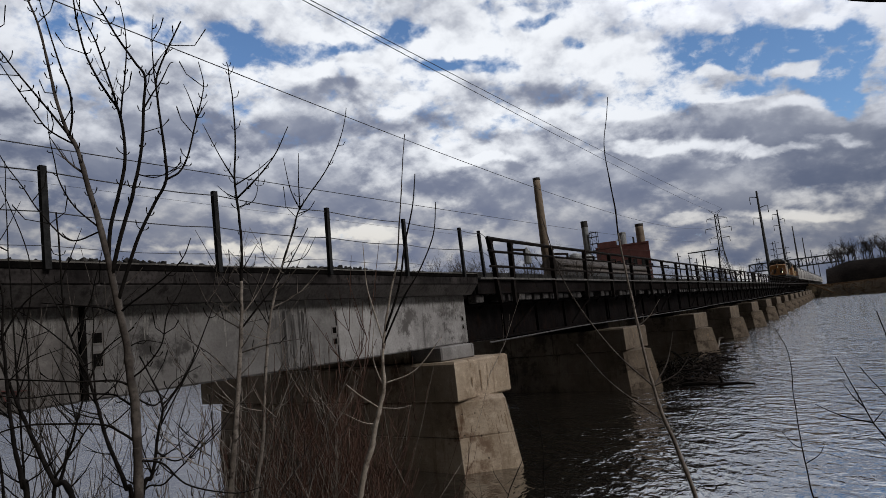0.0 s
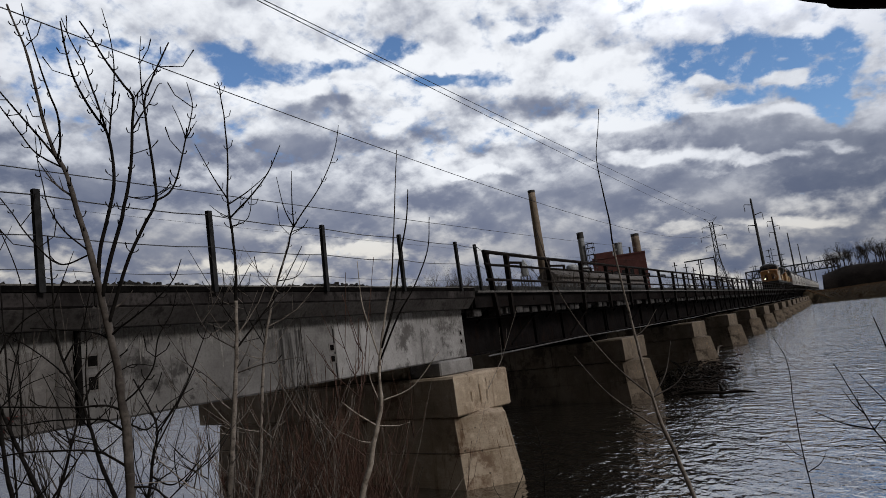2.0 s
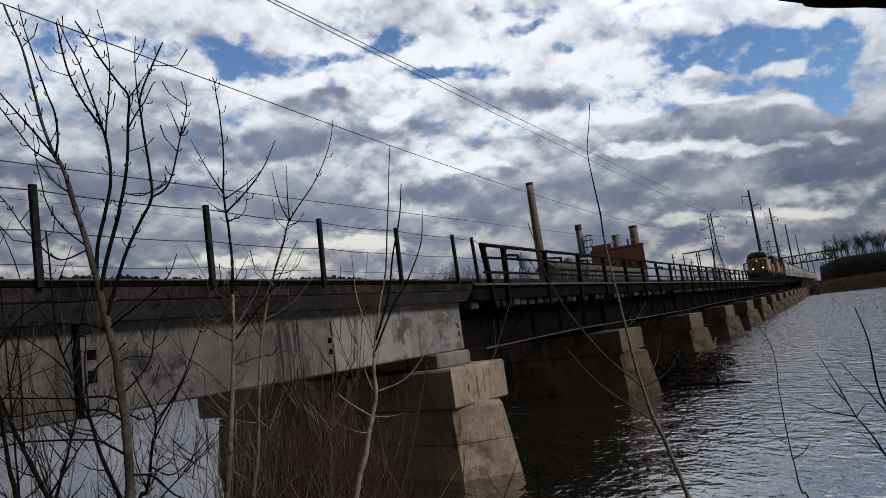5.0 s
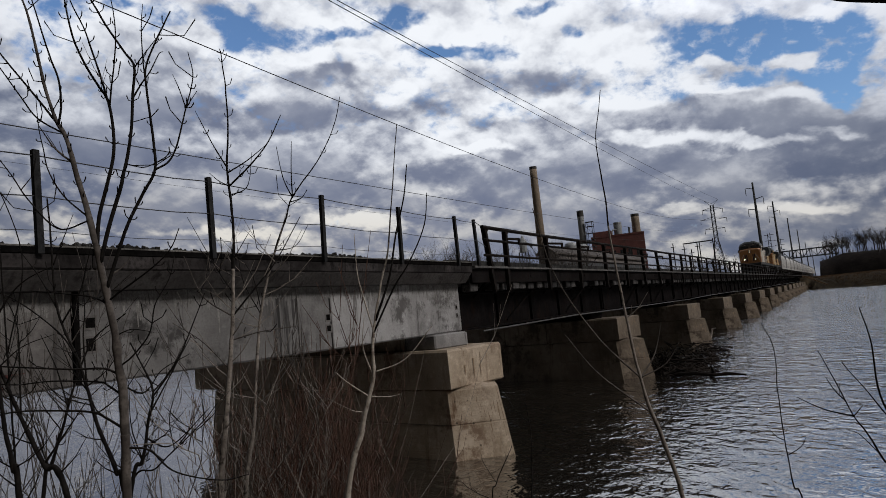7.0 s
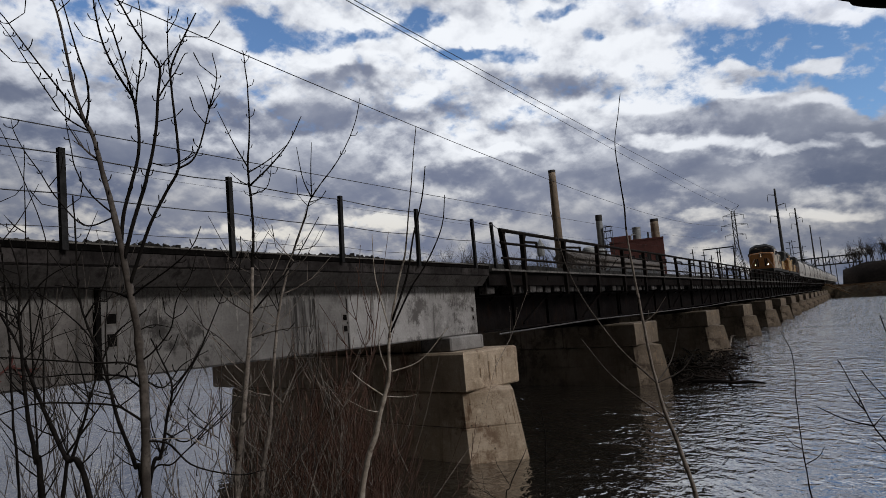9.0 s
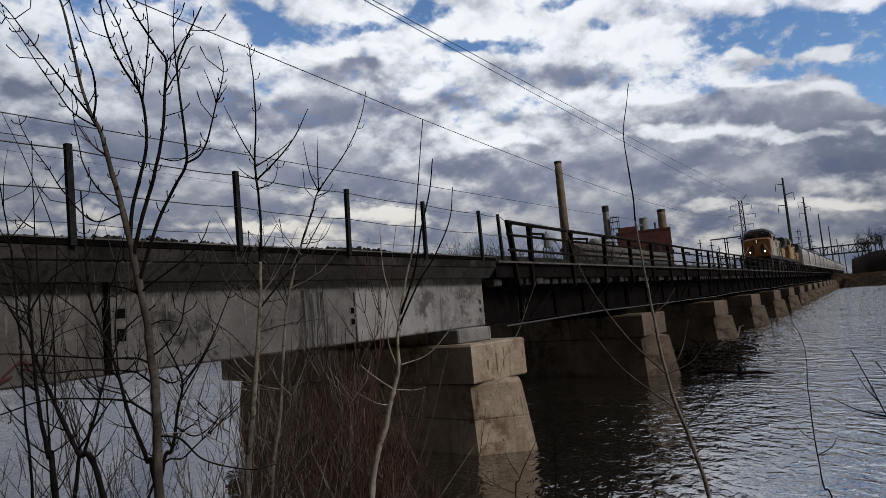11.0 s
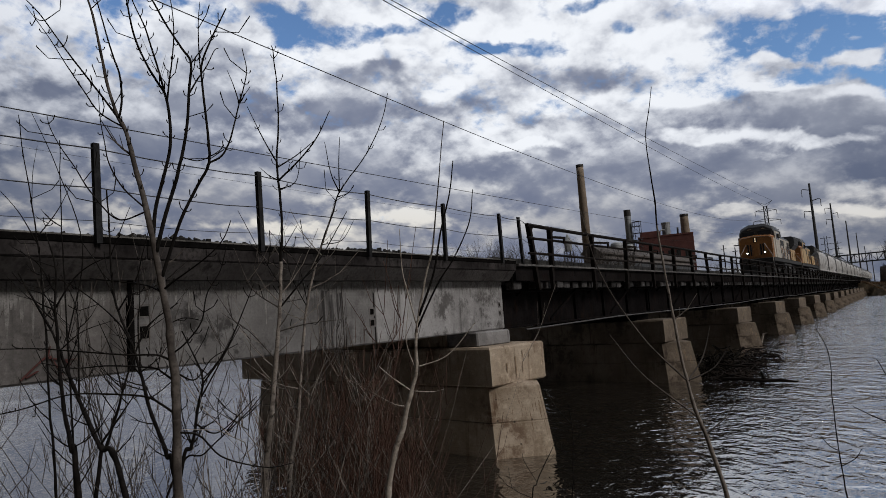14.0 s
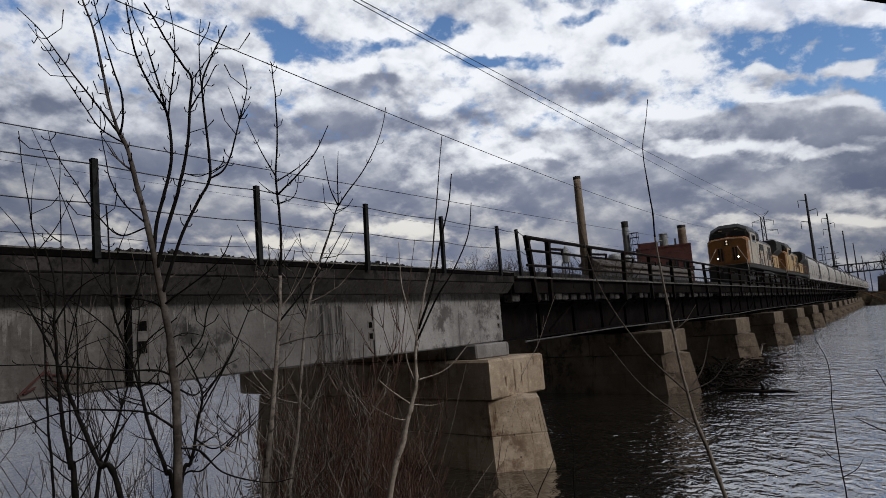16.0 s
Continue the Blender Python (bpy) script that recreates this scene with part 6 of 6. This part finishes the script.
sapling(2.6, [(-1.23, 2.25), (-1.23, 2.49), (-1.23, 2.69), (-1.24, 2.78), (-1.25, 2.92), (-1.27, 3.05), (-1.29, 3.17), (-1.31, 3.29), (-1.34, 3.43), (-1.37, 3.55), (-1.39, 3.64), (-1.41, 3.72), (-1.44, 3.78), (-1.46, 3.85), (-1.48, 3.94), (-1.50, 4.04), (-1.52, 4.14), (-1.55, 4.27), (-1.58, 4.36), (-1.61, 4.46)], 0.0195, 0.0035, [
    (0.685, 0.0048, (-0.06, 0.09), (-0.13, 0.19), (-0.20, 0.29), (-0.26, 0.38), (-0.34, 0.50), (-0.44, 0.61)),
    (0.665, 0.0036, (-0.11, 0.08), (-0.18, 0.18), (-0.27, 0.32), (-0.35, 0.45), (-0.46, 0.61)),
    (0.683, 0.0048, (0.02, 0.08), (0.02, 0.18), (0.00, 0.26), (-0.02, 0.35), (-0.04, 0.45), (-0.06, 0.55), (-0.07, 0.64)),
    (0.445, 0.0082, (0.01, 0.13), (0.04, 0.25), (0.07, 0.38), (0.07, 0.50), (0.05, 0.62), (0.01, 0.69), (-0.04, 0.78), (-0.09, 0.90), (-0.12, 1.03), (-0.14, 1.16)),
    ((3, 0.500), 0.0048, (-0.02, 0.10), (-0.05, 0.22), (-0.07, 0.30), (-0.11, 0.40), (-0.14, 0.50)),
    ((3, 0.466), 0.0039, (0.02, 0.09), (0.04, 0.16), (0.06, 0.28), (0.06, 0.40), (0.04, 0.53)),
    (0.418, 0.0086, (0.04, 0.15), (0.09, 0.30), (0.10, 0.35), (0.12, 0.43), (0.14, 0.55), (0.15, 0.69), (0.16, 0.81), (0.12, 0.88), (0.05, 1.00), (0.00, 1.10), (-0.05, 1.19)),
    ((6, 0.533), 0.0039, (0.03, 0.07), (0.06, 0.13), (0.09, 0.21), (0.10, 0.23)),
    (0.369, 0.0074, (0.06, 0.17), (0.10, 0.27), (0.16, 0.38), (0.21, 0.47), (0.21, 0.58), (0.20, 0.70), (0.19, 0.82), (0.19, 0.91), (0.23, 1.01), (0.27, 1.09), (0.30, 1.15)),
    ((8, 0.621), 0.0033, (-0.01, 0.14), (-0.01, 0.29), (-0.00, 0.39)),
    ((8, 0.364), 0.0045, (0.05, 0.03), (0.08, 0.09), (0.10, 0.17), (0.12, 0.26), (0.14, 0.34), (0.15, 0.42), (0.13, 0.52)),
    ((10, 0.571), 0.0027, (-0.01, 0.07), (-0.02, 0.12)),
    ((10, 0.571), 0.0027, (0.02, 0.04), (0.04, 0.08)),
    (0.504, 0.0035, (-0.10, 0.10), (-0.16, 0.21), (-0.18, 0.30), (-0.20, 0.40), (-0.21, 0.52)),
    (0.499, 0.0035, (-0.13, -0.02), (-0.25, 0.11), (-0.32, 0.22), (-0.39, 0.32), (-0.44, 0.41), (-0.46, 0.47)),
    ((6, 0.636), 0.0027, (0.04, 0.05), (0.09, 0.11), (0.12, 0.14)),
    ((6, 0.329), 0.0028, (0.07, -0.02), (0.13, 0.00), (0.18, 0.03)),
    (0.222, 0.0048, (-0.06, 0.03), (-0.18, 0.04), (-0.39, 0.07), (-0.53, 0.09), (-0.69, 0.10)),
    (0.186, 0.0048, (-0.06, 0.04), (-0.11, 0.06), (-0.30, 0.08), (-0.46, 0.08), (-0.61, 0.11)),
    (0.129, 0.0053, (-0.06, 0.05), (-0.11, 0.08), (-0.24, 0.10), (-0.41, 0.11), (-0.58, 0.07), (-0.71, 0.05)),
    (0.342, 0.0045, (-0.03, 0.02), (-0.10, 0.05), (-0.25, 0.08), (-0.36, 0.10)),
    (0.235, 0.0039, (0.06, 0.04), (0.13, 0.12), (0.16, 0.23), (0.22, 0.32), (0.25, 0.41)),
    (0.351, 0.0045, (0.05, 0.03), (0.11, 0.06), (0.21, 0.12), (0.28, 0.18), (0.32, 0.25)),
    (0.098, 0.0047, (0.09, -0.02), (0.18, -0.11), (0.35, -0.16), (0.46, -0.15)),
    (0.204, 0.0039, (0.06, -0.04), (0.09, -0.02), (0.13, 0.04), (0.23, 0.09)),
    (0.289, 0.0028, (0.06, 0.02), (0.14, -0.00)),
], "tall forked leafless sapling with budded twigs", BARK, 40, 1.0, 0.4, 0.68)
sapling(3.5, [(-1.19, 1.94), (-1.14, 2.39), (-1.10, 2.67), (-1.07, 2.90), (-1.05, 3.14), (-1.03, 3.44), (-1.04, 3.75), (-1.02, 4.04), (-1.03, 4.37), (-1.04, 4.43)], 0.019, 0.002, [
    (0.69, 0.0055, (0.13, 0.11), (0.23, 0.22), (0.31, 0.36)),
    (0.72, 0.0044, (0.10, 0.07), (0.20, 0.16)),
    (0.73, 0.0044, (-0.06, 0.13), (-0.13, 0.31)),
    (0.69, 0.0033, (-0.06, 0.04), (-0.11, 0.09)),
    (0.67, 0.0033, (0.10, 0.04), (0.14, 0.22)),
    (0.41, 0.0055, (0.15, 0.17), (0.24, 0.28), (0.38, 0.51)),
    (0.36, 0.0044, (0.15, 0.03), (0.33, 0.04)),
    (0.41, 0.0044, (-0.14, 0.12), (-0.22, 0.34)),
    (0.46, 0.0033, (-0.08, 0.14), (-0.22, 0.43)),
    (0.30, 0.0033, (-0.13, 0.16), (-0.27, 0.27)),
    (0.53, 0.0033, (0.11, 0.14)),
], "slender grey-barked leafless sapling", MID_BARK, 41, 0.8, 4, 1.1)
sapling(3.9, [(-1.19, 1.82), (-1.11, 2.31), (-1.09, 2.47), (-1.05, 2.79), (-1.01, 3.02), (-0.92, 3.31), (-0.84, 3.50), (-0.78, 3.65), (-0.61, 3.86), (-0.50, 4.06), (-0.45, 4.24)], 0.014, 0.002, [
    (0.73, 0.0044, (-0.05, 0.13), (-0.08, 0.33)),
    (0.73, 0.0044, (0.01, 0.16), (0.03, 0.33)),
    (0.72, 0.0033, (0.07, 0.01), (0.11, 0.04)),
    (0.21, 0.0044, (-0.08, 0.17), (-0.13, 0.34)),
    (0.24, 0.0044, (0.12, 0.11), (0.26, 0.29)),
    (0.45, 0.0033, (-0.08, 0.21), (-0.09, 0.45)),
    (0.46, 0.0033, (-0.06, 0.24), (-0.23, 0.46)),
    (0.60, 0.0033, (0.12, 0.02), (0.20, 0.14)),
], "thin brown leafless sapling bending aside", MID_BARK, 42, 0.5, 3.5, 1.05)
sapling(3.3, [(-0.52, 1.92), (-0.41, 2.33), (-0.36, 2.50), (-0.33, 2.59), (-0.32, 2.76), (-0.27, 2.98), (-0.20, 3.23), (-0.16, 3.48), (-0.10, 3.85)], 0.0175, 0.002, [
    (0.46, 0.0055, (0.12, 0.21), (0.21, 0.33), (0.30, 0.50), (0.33, 0.66)),
    (0.49, 0.0066, (0.09, 0.21), (0.14, 0.41), (0.20, 0.60), (0.23, 0.76)),
    (0.46, 0.0044, (-0.04, 0.19), (-0.06, 0.31), (-0.06, 0.51)),
    (0.36, 0.0044, (0.16, 0.05), (0.31, 0.20)),
    (0.30, 0.0044, (-0.09, 0.08), (-0.14, 0.14)),
    (0.30, 0.0033, (0.10, -0.01), (0.16, -0.00)),
    (0.35, 0.0033, (-0.04, 0.15), (-0.02, 0.31)),
    (0.26, 0.0033, (-0.07, 0.02), (-0.18, 0.09)),
], "pale smooth-barked sapling with three upright shoots", PALE_BARK, 43, 0.25, 0)
sapling(3.5, [(1.20, 1.66), (1.12, 2.11), (1.07, 2.28), (1.05, 2.41), (1.02, 2.65), (1.00, 2.92), (0.98, 3.17), (0.98, 3.38), (0.97, 3.57), (0.97, 3.73), (1.03, 4.00)], 0.0135, 0.0018, [
    (0.33, 0.0055, (-0.20, 0.23), (-0.39, 0.58), (-0.47, 0.95)),
    (0.33, 0.0044, (0.10, 0.11), (0.17, 0.27)),
    (0.33, 0.0044, (0.13, 0.06), (0.21, 0.17)),
    (0.25, 0.0055, (-0.26, 0.23), (-0.42, 0.45)),
    (0.21, 0.0044, (0.11, 0.10), (0.18, 0.24)),
    (0.14, 0.0033, (-0.17, 0.14)),
], "slender leaning sapling with a whip-like top", MID_BARK, 44, 0.2, 0.3)
sapling(3.0, [(1.57, 1.76), (1.52, 1.95), (1.51, 2.15), (1.51, 2.35), (1.52, 2.55), (1.48, 2.68)], 0.0042, 0.0012, [
    (0.42, 0.0022, (-0.05, 0.03), (-0.10, 0.09)),
    (0.35, 0.0022, (0.04, 0.04), (0.05, 0.09)),
], "single thin leaning whip at the water's edge", TWIG, 45, 0.1, 0)
sapling(2.6, [(1.79, 1.86), (1.68, 2.14), (1.63, 2.24), (1.59, 2.31), (1.54, 2.45), (1.49, 2.57)], 0.0055, 0.0015, [
    (0.63, 0.0033, (-0.09, 0.03), (-0.17, 0.08)),
    (0.39, 0.0022, (-0.07, 0.09), (-0.11, 0.11)),
    (0.63, 0.0022, (0.01, 0.03), (0.01, 0.05)),
], "thin forked shoots leaning over the water", TWIG, 46, 0.2, 0.5)
sapling(2.4, [(1.72, 2.04), (1.64, 2.26), (1.55, 2.40), (1.46, 2.54)], 0.005, 0.0015, [
    (0.29, 0.0044, (-0.09, 0.21), (-0.10, 0.41), (-0.13, 0.54)),
], "thin dark shoots leaning over the water", TWIG, 47, 0.1, 0)
sapling(2.9, [(-1.61, 2.17), (-1.72, 2.39), (-1.81, 2.59), (-1.88, 2.77), (-1.94, 2.92), (-2.09, 3.19)], 0.015, 0.004, [
    (0.42, 0.0044, (-0.00, 0.22), (-0.01, 0.41), (-0.08, 0.57)),
    (0.22, 0.0055, (0.16, 0.24)),
], "dark leaning sapling stem on the bank", TWIG, 48, 0.5, 1.5)
sapling(3.1, [(-1.47, 2.10), (-1.52, 2.30), (-1.59, 2.51), (-1.63, 2.67), (-1.66, 2.80), (-1.75, 3.05), (-1.77, 3.38), (-1.78, 3.59)], 0.0125, 0.0035, [
    (0.48, 0.0044, (-0.07, 0.14), (-0.25, 0.31), (-0.41, 0.39)),
    (0.65, 0.0044, (-0.08, 0.16), (-0.18, 0.31)),
    (0.61, 0.0044, (0.10, 0.14), (0.14, 0.24), (0.19, 0.37)),
    (0.39, 0.0044, (-0.01, 0.24), (-0.00, 0.37), (-0.01, 0.53)),
    (0.79, 0.0033, (0.06, 0.13), (0.11, 0.23)),
], "dark sapling leaning back over the bank", TWIG, 49, 0.6, 2)
sapling(3.3, [(-1.98, 2.10), (-1.92, 2.33), (-1.85, 2.53), (-1.81, 2.66), (-1.70, 2.90), (-1.53, 3.02)], 0.011, 0.003, [
    (0.48, 0.0044, (-0.05, 0.20), (-0.12, 0.37)),
], "dark slanting sapling stem", TWIG, 50, 0.4, 1.5)
sapling(2.8, [(-1.76, 2.22), (-1.79, 2.40), (-1.82, 2.59), (-1.84, 2.82), (-1.85, 3.01), (-1.85, 3.19), (-1.89, 3.35)], 0.0135, 0.003, [
    (0.76, 0.0044, (-0.06, 0.13), (-0.16, 0.21)),
    (0.70, 0.0044, (0.08, 0.11), (0.16, 0.17), (0.27, 0.21)),
    (0.53, 0.0033, (0.08, 0.08), (0.19, 0.12)),
    (0.66, 0.0033, (-0.05, 0.10), (-0.14, 0.14)),
], "dark upright sapling stem on the bank", TWIG, 51, 0.5, 3)
sapling(3.0, [(-1.42, 2.12), (-1.35, 2.35), (-1.31, 2.54), (-1.29, 2.64), (-1.32, 2.74), (-1.38, 2.87)], 0.011, 0.003, [
    (0.56, 0.0044, (0.07, 0.14), (0.17, 0.33)),
    (0.43, 0.0044, (0.12, -0.04), (0.31, 0.11)),
    (0.65, 0.0044, (0.12, 0.16), (0.21, 0.35), (0.25, 0.45)),
    (0.31, 0.0033, (-0.04, 0.15), (-0.04, 0.35)),
], "dark crooked sapling with crossing limbs", TWIG, 52, 0.6, 2)
sapling(3.6, [(-1.77, 1.98), (-1.54, 2.21), (-1.32, 2.39), (-1.16, 2.55)], 0.008, 0.002, [
    (0.53, 0.0033, (-0.02, 0.18), (0.06, 0.41)),
], "thin dark slanting shoot", TWIG, 53, 0.6, 3)
sapling(4.0, [(0.46, 1.59), (0.48, 1.85), (0.50, 2.10), (0.49, 2.25), (0.48, 2.29)], 0.005, 0.002, [
    (0.49, 0.0022, (-0.05, 0.07), (-0.05, 0.10)),
], "small thin upright shoot", TWIG, 54, 0.4, 1)
sapling(4.2, [(0.23, 1.56), (0.28, 1.79), (0.37, 1.95), (0.40, 2.01)], 0.005, 0.002, [
    (0.48, 0.0022, (-0.07, 0.14), (-0.08, 0.20)),
], "small thin forked shoot", TWIG, 55, 0.4, 1)
sapling(3.2, [(-2.12, 2.01), (-2.15, 2.54), (-2.17, 2.99), (-2.20, 3.36), (-2.26, 3.75), (-2.30, 4.05)], 0.008, 0.002, [
    (0.68, 0.0033, (0.08, 0.14), (0.14, 0.31)),
    (0.66, 0.0033, (-0.08, 0.17), (-0.18, 0.31)),
    (0.76, 0.0022, (-0.01, 0.18), (0.00, 0.33)),
], "thin dark upright sapling with forked twigs", TWIG, 56, 0.4, 1)
sapling(3.0, [(-1.90, 2.05), (-1.92, 2.71), (-1.94, 3.23), (-1.95, 3.51), (-1.95, 3.83)], 0.006, 0.0018, [
    (0.46, 0.0033, (0.10, 0.42), (-0.00, 0.81), (-0.10, 1.08)),
], "single thin dark upright shoot", TWIG, 57, 0.2, 0.5)


def build_brush(name, centre, spread, count, height, mat, label, seed, lean=0.35, forks=6):
    """A thicket of thin upright stems, each with a few side shoots."""
    rng = random.Random(seed)
    e = thing(name, label, "shrub", group="leafless thickets on the bank")
    for k in range(count):
        u, d = rng.gauss(0, spread[0]), rng.gauss(0, spread[1])
        p = AHEAD * (centre[1] + d) + ASIDE * (centre[0] + u)
        z0 = max(ground_height(p.x, p.y), -0.4) - 0.1
        h = height * rng.uniform(0.55, 1.0)
        tilt = ASIDE * rng.uniform(-lean, lean) + AHEAD * rng.uniform(-0.25, 0.25)
        pts = [Vector((p.x, p.y, z0))]
        for i in range(1, 6):
            s = i / 5
            pts.append(Vector((p.x, p.y, z0 + h * s)) + tilt * h * s * s + noise.noise_vector(Vector((k * 1.7 + 0.3, i * 0.9 + 0.4, seed))) * 0.34)
        pts = curve_through(pts, 10)
        r = rng.uniform(0.003, 0.007)
        g = Geo().tube(pts, [r * (1 - 0.075 * i) for i in range(len(pts))], 5)
        for _ in range(rng.randint(forks - 2, forks + 2)):
            i = rng.randint(4, len(pts) - 2)
            a = pts[i].lerp(pts[i + 1], rng.random())
            d2 = (ASIDE * rng.uniform(-0.6, 0.6) + AHEAD * rng.uniform(-0.5, 0.5) + Vector((0, 0, rng.uniform(0.35, 0.9)))).normalized()
            ln = rng.uniform(0.08, 0.36) * height / 2
            b = a + d2 * ln * 0.5 + Vector((0, 0, 0.02))
            c = a + d2 * ln * 0.85 + Vector((0, 0, ln * 0.55)) + ASIDE * ln * rng.uniform(-0.25, 0.25)
            g.tube([a, b, c], [max(0.0026, r * 0.5), max(0.0022, r * 0.4), 0.0016], 4)
            for _k in range(2):
                d3 = (d2 + ASIDE * rng.uniform(-0.7, 0.7) + Vector((0, 0, 0.3))).normalized()
                g.tube([b, b + d3 * ln * 0.22, b + d3 * ln * 0.36 + Vector((0, 0, ln * 0.16))], [0.0021, 0.0017, 0.0012], 3)
        part("stem", g, mat, e)
    return e


build_brush("thicket", (-0.92, 4.7), (0.22, 0.30), 210, 2.75, BRUSH, "dense reddish-brown leafless thicket in front of the pier", 3, 0.17, 9)
build_brush("thicket", (-2.4, 4.0), (0.6, 0.5), 12, 2.9, BARK, "dark tangled leafless shrub stems on the bank", 7, 0.5)
build_brush("thicket", (0.9, 4.6), (0.7, 0.4), 16, 1.15, TWIG, "sparse low leafless shoots at the water's edge", 8, 0.5)
build_brush("thicket", (-1.95, 4.2), (0.55, 0.35), 26, 3.3, BARK, "loose grey-brown leafless shoots in front of the span", 12, 0.4, 9)
build_brush("thicket", (-1.18, 4.3), (0.26, 0.4), 60, 2.75, MID_BARK, "open leafless thicket of thin brown stems", 9, 0.3)


def build_overhang():
    """A tree beside the path whose dark limb reaches over the view."""
    e = thing("overhanging_tree", "dark bare tree whose limb reaches out above the bank", "tree")

    def at(u, d, z):
        p = AHEAD * d + ASIDE * u
        return STANCE + Vector((p.x, p.y, z - 2.85))

    base = at(2.9, 1.2, 0)
    base.z = ground_height(base.x, base.y) - 0.1
    part("trunk", Geo().tube([base, at(2.88, 1.2, 2.0), at(2.9, 1.25, 3.6), at(2.95, 1.3, 5.2)], [0.13, 0.11, 0.095, 0.07], 12), TWIG, e, smooth=True)
    path = curve_through([at(2.9, 1.25, 3.75), at(2.2, 1.4, 3.365), at(1.174, 1.50, 3.517), at(1.026, 1.50, 3.538), at(0.921, 1.50, 3.559)], 24)
    part("limb", Geo().tube([p + noise.noise_vector(p * 14) * 0.004 for p in path], [0.036 - 0.031 * (i / 24) ** 1.6 for i in range(25)], 9), TWIG, e, smooth=True)


build_overhang()


# ---- movement ----
SPEED, START = 5.94, 150.5


def motions():
    times = [0.0, 4.0, 8.0, 12.0, 16.0]
    for ob, back in TRAIN:
        walk(ob, [(t, pose(TRACK_X, START + back - SPEED * t, RAIL_Z)) for t in times])
        for child in ob.children:
            if child.name.startswith("wheelset"):
                r, y = child.matrix_basis.translation.z, child.matrix_basis.translation.y
                step = 0.1
                rows = [(k * step, pose(0, y, r, math.degrees(SPEED * k * step / r) % 360)) for k in range(161)]
                walk(child, rows)
    walk(river, [(0.0, pose(0, 0, 0)), (16.0, pose(-4.8, 0, 0))])


motions()
